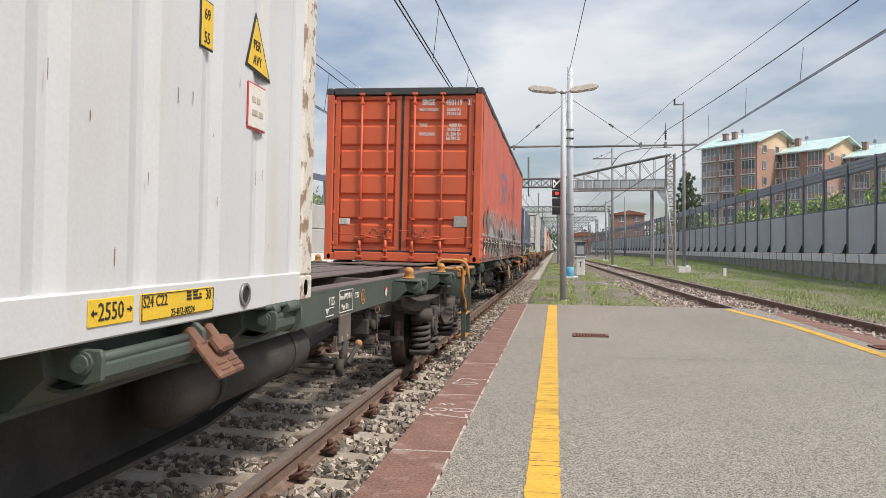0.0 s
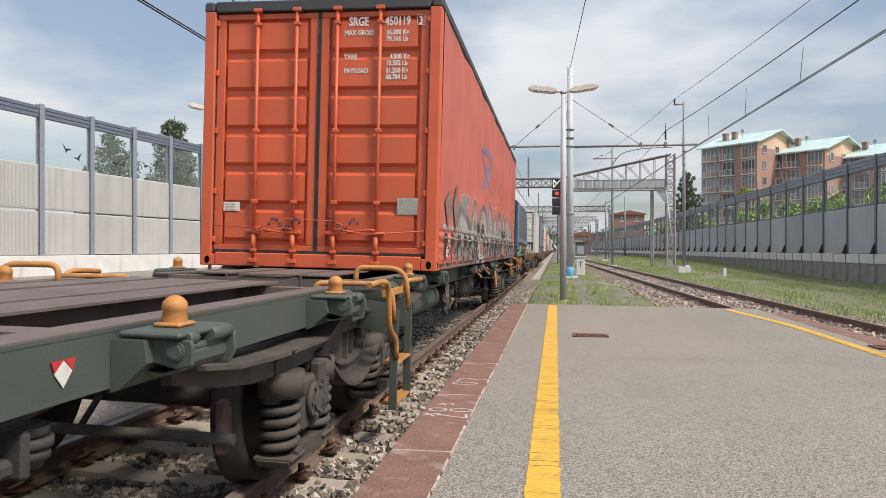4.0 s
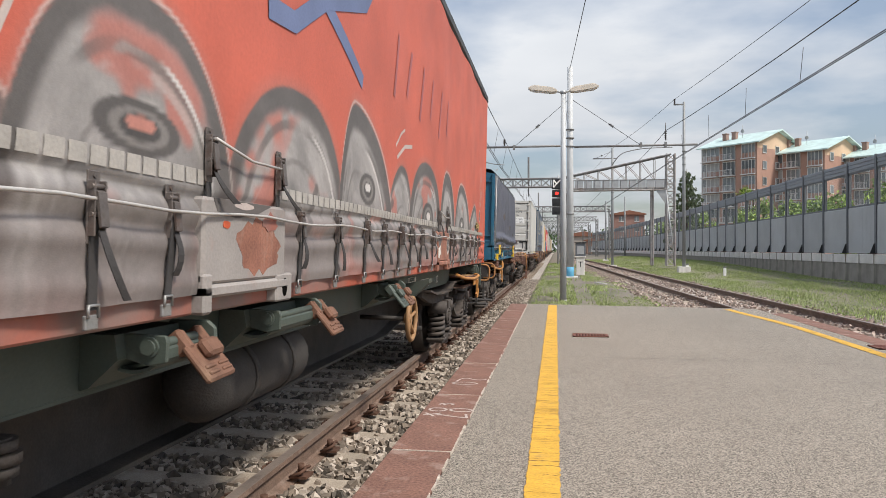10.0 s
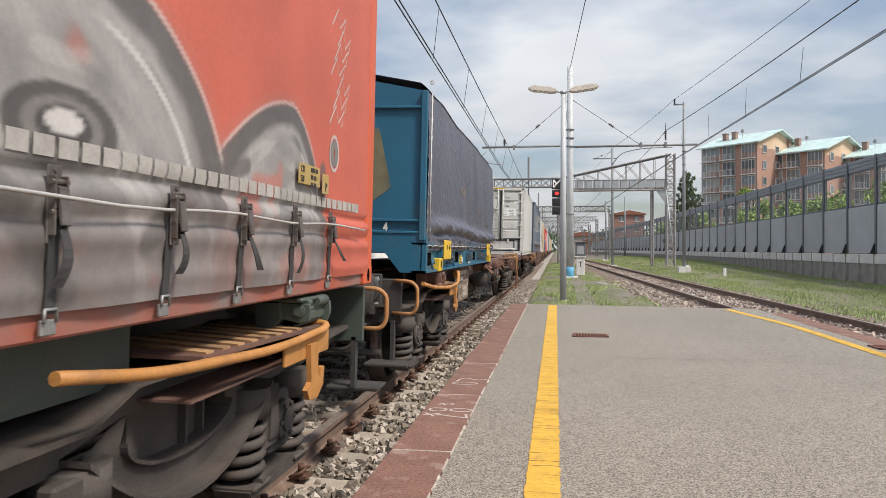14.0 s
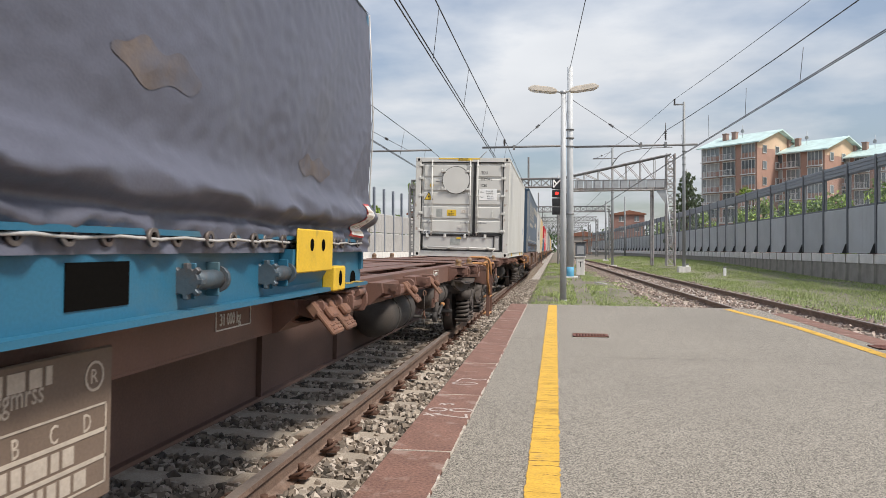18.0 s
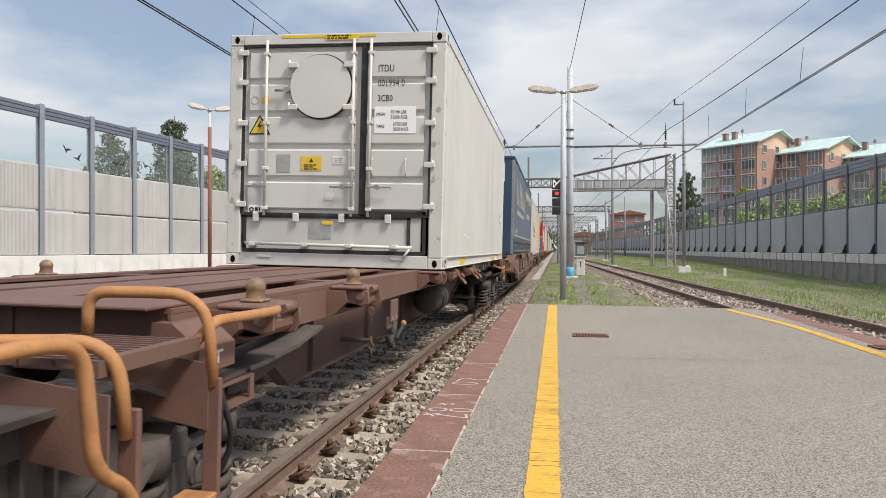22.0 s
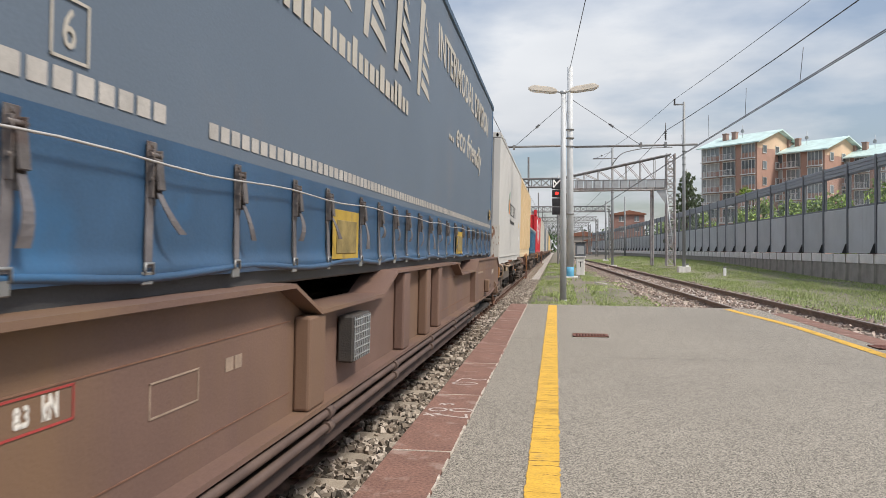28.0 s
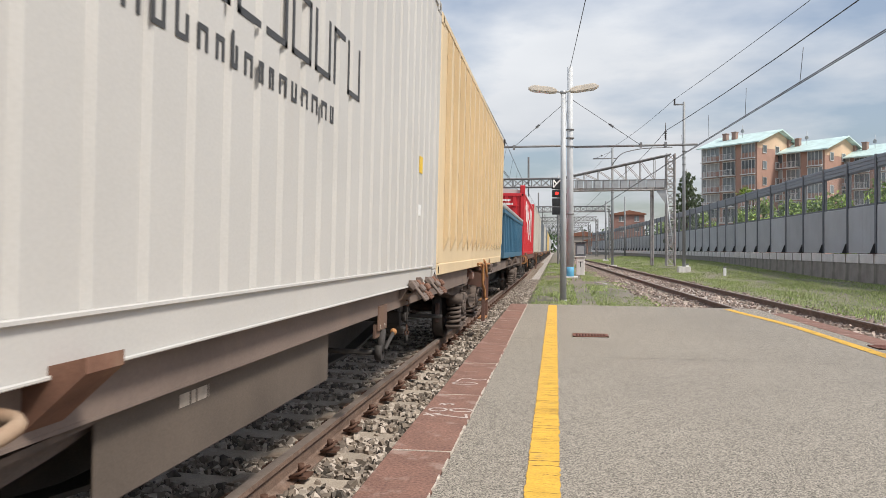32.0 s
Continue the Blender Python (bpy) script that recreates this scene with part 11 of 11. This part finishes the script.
for i, y in enumerate((61.15, 61.72, 62.30, 62.88, 63.44, 64.03, 64.63, 65.10, 65.76, 66.22, 66.70, 67.16, 67.66, 68.19, 68.72, 69.31, 69.94, 70.60, 71.2, 71.81, 72.40, 73.0, 73.6, 74.19)):
    strap_and_buckle(c5, y, 1.60, 1.27, GB, 0.13, 300 + i, lambda a, b, c: taut_x(a, b, c, 2.0), LILAC_STRAP)
bm = bmesh.new(); tube(bm, [(taut_x(GY0 + 0.4 + i * 0.25, 1.58, GB, 2.0) + 0.035, GY0 + 0.4 + i * 0.25, 1.575 + 0.008 * math.sin(i * 1.1)) for i in range(54)], 0.004, 5); part("customs_cord", bm, CORD, c5)
bm = bmesh.new()
y = GY0 + 0.32
while y < GY1 - 0.2:
    if not (61.36 < y < 61.46 or 63.48 < y < 63.8):
        bm = bmesh.new(); sprayed(bm, y, y + 0.068, lambda v: 1.70, lambda v: 1.755, 0.003, GB, 2.0, n=2, k=2, fx=taut_x); part("reflector_tape", bm, TAPE, c5)
    y += 0.088
XG = GB + 0.0042
letters(c5, "GCAA", 0.15, on_side(XG, 61.90, 1.80), BEIGE, squeeze=0.75); letters(c5, "000140", 0.15, on_side(XG, 62.40, 1.80), BEIGE, squeeze=0.75); letters(c5, "6", 0.14, on_side(XG, 63.045, 1.805), BEIGE, squeeze=0.8); frame_marks(c5, XG, 63.005, 63.15, 1.775, 1.93, BEIGE, 0.008)
for i in range(7):
    y = 62.3 + i * 0.86
    bm = bmesh.new()
    prism(bm, [(y, 2.62), (y + 0.10, 2.62), (y + 0.30, 3.45), (y + 0.10, 3.45)], "x", XG, XG + 0.002)
    for k in range(5):
        prism(bm, [(y + 0.16 + 0.04 * k, 2.72 + 0.14 * k), (y + 0.60 - 0.03 * k, 2.66 + 0.14 * k), (y + 0.50 - 0.03 * k, 2.74 + 0.14 * k), (y + 0.2 + 0.04 * k, 2.80 + 0.14 * k)], "x", XG, XG + 0.002)
    part("emblem_shape", bm, BEIGE, c5)
bm = bmesh.new()
yr = random.Random(17)
y = 62.6
while y < 67.05:
    w = yr.uniform(0.06, 0.12); h = yr.choice((0.11, 0.11, 0.17)); prism(bm, [(y, 2.37), (y + w, 2.37), (y + w, 2.37 + h), (y, 2.37 + h)], "x", XG, XG + 0.002); y += w + 0.045
part("line_of_print", bm, BEIGE, c5)


def fit_letters(parent, words, y0, y1, z, h, x, material, slant=0.0, bold=0.0):
    """Writing on a side face stretched between two places, h high."""
    ob = letters(parent, words, 1.0, Matrix.Identity(4), material, bold=bold)
    xs_ = [v.co.x for v in ob.data.vertices]
    top_ = max(v.co.y for v in ob.data.vertices)
    a, k = min(xs_), (y1 - y0) / (max(xs_) - min(xs_))
    for v in ob.data.vertices:
        v.co = Vector(((v.co.x - a) * k + slant * v.co.y * h / top_, v.co.y * h / top_, v.co.z))
    ob.data.transform(on_side(x, y0, z))


fit_letters(c5, "INTERMODAL DIVISION", 68.5, 73.75, 3.20, 0.33, XG, BEIGE, bold=0.015)
fit_letters(c5, "... eco friendly", 69.34, 72.70, 2.53, 0.31, XG, BEIGE, slant=0.25, bold=0.01)
for y in (65.41, 70.26):
    side_sign(c5, y - 0.25, y + 0.25, z0 + 0.08, 1.535, GB + 0.02, mat("dirty_yellow_plate", (0.42, 0.28, 0.04), 0.7, var=0.25, scale=7, stain=(0.16, 0.11, 0.05), stain_amt=0.5, stain_scale=7), "grapple_plate"); side_sign(c5, y - 0.19, y + 0.19, 1.30, 1.48, GB + 0.0245, mat("grimed_yellow", (0.22, 0.165, 0.06), 0.7, var=0.4, scale=9), "grime_field")
side_sign(c5, 61.78, 62.05, 1.44, 1.60, GB + 0.02, PAPER, "label"); bars(c5, GB + 0.0245, 61.81, 1.575, 3, 0.022, 0.018, GREY_TRIM, 71, 0.2)
side_sign(c5, 74.1, 74.38, 1.84, 2.0, GB + 0.02, FADEDY, "label"); letters(c5, "C45", 0.055, on_side(GB + 0.0245, 74.12, 1.935), BLACK, squeeze=0.8); letters(c5, "S45", 0.055, on_side(GB + 0.0245, 74.12, 1.865), BLACK, squeeze=0.8); bars(c5, GB + 0.0245, 74.26, 1.98, 3, 0.02, 0.014, BLACK, 72, 0.1)
FY = GY0 - 0.011
end_sign(c5, 0.28, 0.98, 3.20, 3.70, FY, WHITE_SIGN, "sign_border"); end_sign(c5, 0.30, 0.96, 3.22, 3.68, FY - 0.003, mat("navy_sign", (0.02, 0.03, 0.09), 0.5), "sign_field")
bm = bmesh.new(); prism(bm, [(0.63 + 0.24 * math.cos(radians(a)), 3.27 + 0.30 * math.sin(radians(a))) for a in range(0, 181, 15)], "y", FY - 0.009, FY - 0.0075); part("sun_emblem", bm, SIGNY, c5)
bm = bmesh.new()
for k in range(9):
    a = radians(20 * k + 10); disc(bm, (0.63 + 0.29 * math.cos(a), FY - 0.009, 3.28 + 0.34 * math.sin(a)), 0.014, "y", 0.002, 6)
part("star_dots", bm, SIGNY, c5)
bm = bmesh.new()
for k in range(5):
    rbox(bm, -0.9 + k * 0.38, -0.62 + k * 0.38, FY - 0.004, FY, 2.25, 2.62, 0.02)
part("red_print", bm, REDPRINT, c5)
bm = bmesh.new()
for k in range(12):
    box(bm, -0.9 + k * 0.13, -0.82 + k * 0.13, FY - 0.003, FY, 2.82, 2.92); box(bm, -0.5 + k * 0.09, -0.44 + k * 0.09, FY - 0.003, FY, 2.10, 2.17); box(bm, -0.8 + k * 0.13, -0.7 + k * 0.13, FY - 0.003, FY, 1.95, 2.03)
part("white_print", bm, MARK, c5)
settle(c5, GY0)

# 6: the pale box with the striped emblem
FLOOR = 0.988
HY0, HY1, HH = 77.05, 86.35, 2.822
c6 = thing("container", "pale grey-white ribbed container with rusty corner posts", "shipping container", group="containers on the train")
hull(c6, HY0, HY1, HH, 1.22, PALE, 0.27, 0.022, rail=0.15, wide=0.70, slope=0.08, post=0.19, post_m=PALE, recess=0.02)
z0, z1 = FLOOR + 0.012, FLOOR + HH
for x0, x1, y0, y1 in ((1.0655, 1.2195, HY0 - 0.001, HY0 + 0.003), (1.2180, 1.2205, HY0 + 0.004, HY0 + 0.185)):
    bm = bmesh.new(); box(bm, x0, x1, y0, y1, 1.16, 1.84); part("rusted_post_face", bm, BROWNRUST, c6)
for i, w in enumerate("3MBG"):
    letters(c6, w, 0.18, on_end(0.77, HY0 + 0.018, 3.34 - 0.19 * i), BLACK, squeeze=0.7)
for i, w in enumerate("003295"):
    letters(c6, w, 0.13, on_end(-0.02, HY0 + 0.018, 2.58 - 0.16 * i), BLACK, squeeze=0.7)
letters(c6, "7", 0.12, on_end(-0.02, HY0 + 0.018, 1.58), BLACK, squeeze=0.7)
end_sign(c6, 0.45, 0.95, z1 - 0.03, z1 - 0.004, HY0 - 0.001, YMARK, "height_stripe")
bm = bmesh.new(); box(bm, 0.81, 1.055, HY0 - 0.001, HY0 + 0.10, z0 - 0.001, z0 + 0.078); part("fork_pocket", bm, HOLE, c6)
XH = 1.2095
GREENP, ORANGEP = mat("green_print", (0.06, 0.24, 0.15), 0.6), mat("orange_print", (0.62, 0.23, 0.08), 0.6)
for pts, m_ in (([(80.19, 2.30), (80.38, 2.24), (80.40, 2.64), (80.20, 2.61)], GREENP), ([(80.41, 2.25), (80.70, 2.24), (80.76, 2.62), (80.60, 2.50), (80.46, 2.62)], ORANGEP), ([(80.42, 2.74), (80.77, 2.82), (80.73, 2.70), (80.60, 2.58)], GREENP)):
    bm = bmesh.new(); prism(bm, pts, "x", XH, XH + 0.002); part("emblem_shape", bm, m_, c6)
bm = bmesh.new()
yq = random.Random(8)
y = 80.72
while y < 83.3:
    w = yq.uniform(0.20, 0.30)
    for a, b, c, d in ((y, y + w, 2.22, 2.25), (y, y + w, 2.50, 2.53), (y, y + 0.03, 2.22, 2.53), (y + w - 0.03, y + w, 2.22, 2.53)):
        if yq.random() < 0.8:
            box(bm, XH, XH + 0.002, a, b, c, d)
    y += w + 0.06
part("outlined_print", bm, GREY_TRIM, c6)
bm = bmesh.new()
y = 80.85
while y < 82.8:
    w = yq.uniform(0.05, 0.10); h_ = yq.choice((0.09, 0.09, 0.14)); box(bm, XH, XH + 0.002, y, y + 0.02, 2.0, 2.0 + h_); box(bm, XH, XH + 0.002, y + w - 0.02, y + w, 2.0, 2.09); box(bm, XH, XH + 0.002, y + 0.02, y + w - 0.02, *((2.07, 2.09) if yq.random() < 0.6 else (2.0, 2.02))); y += w + 0.06
part("line_of_print", bm, GREY_TRIM, c6)
side_sign(c6, 85.35, 85.5, 2.0, 2.15, XH, SIGNY, "label"); side_sign(c6, 85.35, 85.45, 1.62, 1.72, XH, WHITE_SIGN, "label")
settle(c6, HY0)
FLOOR = 1.035

# 7: the pale yellow ribbed box
c7 = thing("container", "pale yellow bulk container with tapered upright ribs", "bulk container", group="containers on the train")
YY0, YY1 = 86.5, 95.45
hull(c7, YY0, YY1, 2.755, 1.205, YBOX, 4.4, 0.004, rail=0.12, wide=0.45)
for i in range(15):
    y = YY0 + 0.5 + i * 0.57
    for s in (1, -1):
        bm = bmesh.new(); prism(bm, [(1.195 * s, 1.30), (1.25 * s, 1.45), (1.25 * s, 3.62), (1.195 * s, 3.72)], "y", y - 0.05, y + 0.05); part("rib", bm, YBOX, c7)
settle(c7, YY0)
FLOOR = 1.09

# ---- the rest of the train, further along the line ----
REDBOX = mat("bright_red_box_paint", (0.52, 0.022, 0.03), 0.5, var=0.08, scale=1.2, stain=(0.36, 0.05, 0.04), stain_amt=0.3, streak=True)
SEABLUE = mat("sea_blue_box_paint", (0.045, 0.135, 0.215), 0.55, var=0.1, scale=1.4, stain=(0.12, 0.15, 0.16), stain_amt=0.35, streak=True)
COVER = mat("grey_cover_sheet", (0.33, 0.33, 0.32), 0.7, var=0.12, scale=2, bump=0.3)
GREIGE = mat("grey_cream_box_paint", (0.47, 0.44, 0.38), 0.6, var=0.06, scale=1, stain=(0.34, 0.29, 0.23), stain_amt=0.3, streak=True)
SLATE = mat("slate_blue_box_paint", (0.13, 0.15, 0.175), 0.6, var=0.08, scale=1, stain=(0.2, 0.2, 0.2), stain_amt=0.25, streak=True)
STRAW = mat("straw_yellow_box_paint", (0.60, 0.42, 0.15), 0.6, var=0.07, scale=1, stain=(0.42, 0.3, 0.16), stain_amt=0.25, streak=True)

# small bolts along the yellow box
bm = bmesh.new()
for i in range(14):
    for z in (1.72, 3.30, 3.42):
        disc(bm, (1.196, 86.5 + 0.78 + i * 0.57, z), 0.016, "x", 0.008, 6)
bolts = part("bolt_row", bm, SOOT, c7)
bolts.matrix_basis = Matrix.Translation((0, -86.5, 0))

# low blue open box with a grey sheet along its upper edge
c8 = thing("container", "low sea-blue open container with a grey cover sheet", "open container", group="containers on the train")
z0 = FLOOR + 0.012
LY0, LY1, LZ = 96.3, 105.75, 2.22
for s in (1, -1):
    bm = bmesh.new(); box(bm, *sorted((s * 1.13, s * 1.155)), LY0, LY1, z0 + 0.12, LZ); part("side_wall", bm, SEABLUE, c8)
    bm = bmesh.new(); rbox(bm, *sorted((s * 1.1, s * 1.215)), LY0, LY1, z0, z0 + 0.14, 0.01); part("bottom_rail", bm, SEABLUE, c8)
    bm = bmesh.new(); rbox(bm, *sorted((s * 1.1, s * 1.225)), LY0, LY1, LZ - 0.05, LZ + 0.05, 0.01); part("top_rail", bm, SEABLUE, c8)
    bm = bmesh.new(); rbox(bm, *sorted((s * 1.06, s * 1.235)), LY0, LY1, LZ + 0.052, LZ + 0.17, 0.04, 2); part("cover_edge", bm, COVER, c8)
    for i in range(15):
        y = LY0 + 0.22 + i * (LY1 - LY0 - 0.44) / 14
        bm = bmesh.new(); rbox(bm, *sorted((s * 1.155, s * 1.212)), y - 0.045, y + 0.045, z0 + 0.14, LZ - 0.05, 0.008); part("rib", bm, SEABLUE, c8)
for y in (LY0, LY1 - 0.06):
    bm = bmesh.new(); rbox(bm, -1.13, 1.13, y, y + 0.06, z0 + 0.02, LZ + 0.04, 0.008); part("end_wall", bm, SEABLUE, c8)
bm = bmesh.new(); box(bm, -1.13, 1.13, LY0 + 0.06, LY1 - 0.06, z0 + 0.02, z0 + 0.08); part("floor", bm, SOOT, c8)
bm = bmesh.new(); prism(bm, [(-1.07, LZ + 0.06), (1.07, LZ + 0.06), (1.07, LZ + 0.14), (0, LZ + 0.24), (-1.07, LZ + 0.14)], "y", LY0 + 0.02, LY1 - 0.02); part("cover_sheet", bm, COVER, c8)
settle(c8, LY0)

# tall red box: corner posts stand above the end wall, pale sheet on top, white shapes along the side
c9 = thing("container", "bright red container with white side lettering shapes and tall posts", "shipping container", group="containers on the train")
RY0, RY1, RH = 107.0, 119.0, 2.36
hull(c9, RY0, RY1, RH, 1.21, REDBOX, 0.36, 0.04, rail=0.14, post=0.17)
for s in (1, -1):
    for y in (RY0 + 0.09, RY1 - 0.09):
        bm = bmesh.new(); rbox(bm, *sorted((s * 1.03, s * 1.215)), y - 0.09, y + 0.09, FLOOR + RH + 0.005, FLOOR + RH + 0.30, 0.02); part("post_head", bm, REDBOX, c9)
bm = bmesh.new(); prism(bm, [(-1.15, FLOOR + RH + 0.004), (1.15, FLOOR + RH + 0.004), (1.15, FLOOR + RH + 0.12), (0.0, FLOOR + RH + 0.24), (-1.15, FLOOR + RH + 0.12)], "y", RY0 + 0.19, RY1 - 0.19); part("roof_sheet", bm, PALE, c9)
for k, (y, z, w, h) in enumerate(((108.2, 2.9, 0.55, 0.36), (108.9, 2.45, 0.7, 0.8), (110.0, 2.0, 0.6, 1.25), (111.2, 2.6, 0.8, 0.4), (111.9, 1.75, 0.8, 0.9), (113.2, 2.0, 0.7, 1.2), (114.5, 1.7, 0.7, 1.5))):
    bm = bmesh.new(); prism(bm, [(y, z), (y + w, z), (y + w + 0.25, z + h), (y + 0.25, z + h)], "x", 1.2005, 1.2035); part("white_shape", bm, WHITE_SIGN, c9)
for z in (1.9, 2.25, 2.6, 2.95):
    bm = bmesh.new(); rbox(bm, -1.0, 1.0, RY0 - 0.012, RY0 + 0.012, z, z + 0.05, 0.006); part("end_rib", bm, REDBOX, c9)
end_bars(c9, 0.2, 3.22, RY0 - 0.013, 2, 0.08, 0.06, WHITE_SIGN, 91, 0.75); end_bars(c9, -0.5, 2.85, RY0 - 0.013, 1, 0.08, 0.06, WHITE_SIGN, 92, 0.6)
settle(c9, RY0)

# boxes and wagons that stay far off
def far_box(y0, y1, h, m, label, kind_name="container", depth=0.035):
    c = thing(kind_name, label, "shipping container", group="containers on the train")
    hull(c, y0, y1, h, 1.21, m, 0.32, depth, rail=0.14, post=0.16)
    settle(c, y0)


far_box(120.3, 132.5, 2.72, GREIGE, "grey-cream ribbed container far along the train")
far_box(133.0, 139.1, 2.60, GREIGE, "short grey-cream container far along the train")
far_box(140.8, 154.4, 2.62, SLATE, "slate-grey long container far along the train")
far_box(155.0, 168.6, 2.72, GREIGE, "grey-cream ribbed container far along the train")
far_box(170.2, 183.8, 2.60, SLATE, "slate-grey long container far along the train")
far_box(184.4, 198.0, 2.72, STRAW, "straw-yellow container far along the train")
far_box(199.6, 213.2, 2.72, STRAW, "straw-yellow container far along the train")
far_box(213.8, 227.4, 2.60, PALE, "off-white container far along the train")
far_box(229.0, 242.6, 2.72, SLATE, "slate-grey long container far along the train")
far_box(243.2, 256.8, 2.60, PALE, "off-white container far along the train")
for y0, y1, m in ((106.9, 139.3, BROWN), (140.6, 168.9, TAN), (170.0, 198.3, BROWN), (199.4, 227.7, GREEN), (228.8, 257.0, BROWN)):
    wd = thing("container_wagon", "dusty articulated container wagon far along the train", "freight wagon")
    ym = (y0 + y1) / 2
    flat_frame(wd, y0 + 0.05, ym - 0.9, m, m, studs=((y0 + 1.0, "up"), (ym - 2.2, "up")) if y0 < 110 else ())
    flat_frame(wd, ym + 0.9, y1 - 0.05, m, m, studs=((ym + 2.2, "up"),) if y0 < 110 else ())
    for y in (y0 + 2.2, ym, y1 - 2.2):
        bogie(wd, y, y < 125)
    buffers(wd, y0, -1, m); buffers(wd, y1, 1, m)
    if y0 < 110:
        joint_rails(wd, ym - 0.8, AMBER2, m); end_step(wd, y0 + 1.6, y0 + 3.1, stripes=False, m=AMBER2); air_tank(wd, 113.0, 115.0, SOOT); lever_plate(wd, 116.0, BROWN)
    settle(wd, y0)

# ---- pieces of the track and of the platform's edge ----
sl = thing("sleepers", "grey-brown concrete sleepers in stone ballast", "sleepers", kind="structure")
bm = bmesh.new()
prism(bm, [(-1.2, -0.14), (1.2, -0.14), (1.2, -0.02), (1.17, 0.0), (0.42, 0.0), (0.34, -0.035), (-0.34, -0.035), (-0.42, 0.0), (-1.17, 0.0), (-1.2, -0.02)], "y", -0.115, 0.115)
sleeper_me = mesh_of("sleeper", bm, SLEEPER)
prng = random.Random(77)
fs = thing("rail_fastenings", "rusty spring clips holding the rail to the sleepers", "rail fastenings", kind="structure")
bm = bmesh.new()
tube(bm, smooth_line([(-0.05, -0.07, 0.0), (0.03, -0.075, 0.035), (0.045, -0.02, 0.05), (-0.015, 0.0, 0.03), (0.045, 0.02, 0.05), (0.03, 0.075, 0.035), (-0.05, 0.07, 0.0)], 3), 0.011, 6)
disc(bm, (-0.0, 0, 0.02), 0.022, "z", 0.05, 8)
box(bm, -0.05, 0.06, -0.06, 0.06, -0.012, 0.006)
clip_me = mesh_of("spring_clip", bm, CLIP)
for i in range(-4, 130):
    y = 4.478 + 0.6 * i
    hang("sleeper", sleeper_me, sl, pose(TRACK_X, y + prng.uniform(-0.012, 0.012), SLEEPER_Z + 0.004, 0, LEAN, prng.uniform(-0.4, 0.4)))
    if i < 62:
        for x, f in ((-1.70 + 0.10, 0), (-1.70 - 0.10, 180), (-3.205 + 0.1, 0), (-3.205 - 0.1, 180)):
            hang("spring_clip", clip_me, fs, pose(x, y, SLEEPER_Z + 0.03 + (0.035 if x < -2.5 else 0), 0, 0, f + prng.uniform(-4, 4)))
sl2 = thing("sleepers", "dark weathered sleepers of the second track", "sleepers", kind="structure")
for i in range(100):
    y = 1.0 + 0.62 * i
    hang("sleeper", sleeper_me, sl2, pose(siding_x(y), y, -0.482, 0, 0, prng.uniform(-0.6, 0.6)))

# edging stones
y = -8.955
ed = thing("platform_edging", "worn red-brown edging stones along the platform", "edging", kind="structure")
bm = bmesh.new()
rbox(bm, -0.15, 0.15, 0.004, 1.381, -0.17, 0.0, 0.008, 2)
stone_me = mesh_of("edging_stone", bm, COPING)
bm = bmesh.new()
rbox(bm, -0.14, 0.12, 0.004, 1.381, -0.17, 0.0, 0.008, 2)
stone2_me = mesh_of("edging_stone", bm, COPING)
while y < 13.0:
    yy = y + 0.0
    if yy + 1.385 <= 13.45:
        hang("edging_stone", stone_me, ed, pose(-0.644 + prng.uniform(-0.004, 0.004), yy, 0.004 + prng.uniform(-0.002, 0.003), prng.uniform(-0.15, 0.15), prng.uniform(-0.3, 0.3), 0))
    if yy + 1.385 <= 12.95:
        hang("edging_stone", stone2_me, ed, pose(3.375, yy, 0.004, 0, 0, 0))
    if -2 < yy < 13:
        bm = bmesh.new(); prism(bm, [(-0.79, yy - 0.004), (-0.70, yy - 0.002 + prng.uniform(-0.002, 0.002)), (-0.6, yy - 0.005), (-0.5, yy - 0.003), (-0.5, yy + 0.007), (-0.58, yy + 0.004), (-0.68, yy + 0.009), (-0.79, yy + 0.005)], "z", -0.1, 0.0035); part("joint_mortar", bm, MORTAR, ed)
    y += 1.385

# how far the train has come, second by second, in metres
RUN = [0.0, 0.947, 1.93, 2.988, 4.139, 5.383, 6.697, 8.109, 9.565, 11.156, 12.848, 14.562, 16.417, 18.315, 20.35, 22.555, 24.804, 27.116, 29.532, 32.101, 34.763,
       37.591, 40.532, 43.491, 46.718, 50.147, 53.729, 57.499, 61.463, 65.599, 69.933, 74.491, 78.972]


def run_at(t):
    i = min(len(RUN) - 2, int(t))
    return RUN[i] + (RUN[i + 1] - RUN[i]) * (t - i)


def motions():
    for ob, y0 in MOVING:
        walk(ob, [(t, pose(TRACK_X, y0 - s, RAIL_Z, 0, LEAN, 0)) for t, s in enumerate(RUN)])
    # the wheels roll: a row for about every sixty degrees of turn
    times, last = [0.0], 0.0
    t = 0.0
    while t < 32:
        t = min(32.0, t + 1 / 30)
        if run_at(t) - last >= 0.46 * 1.05 or t >= 32:
            times.append(t)
            last = run_at(t)
    for w, y, keyed in TURNING:
        p = w.matrix_basis.translation.copy()
        walk(w, [(t, pose(p.x, p.y, p.z, math.degrees(run_at(t) / 0.46) % 360, 0, 0)) for t in times] if keyed else [(0, pose(p.x, p.y, p.z)), (32, pose(p.x, p.y, p.z))])


motions()
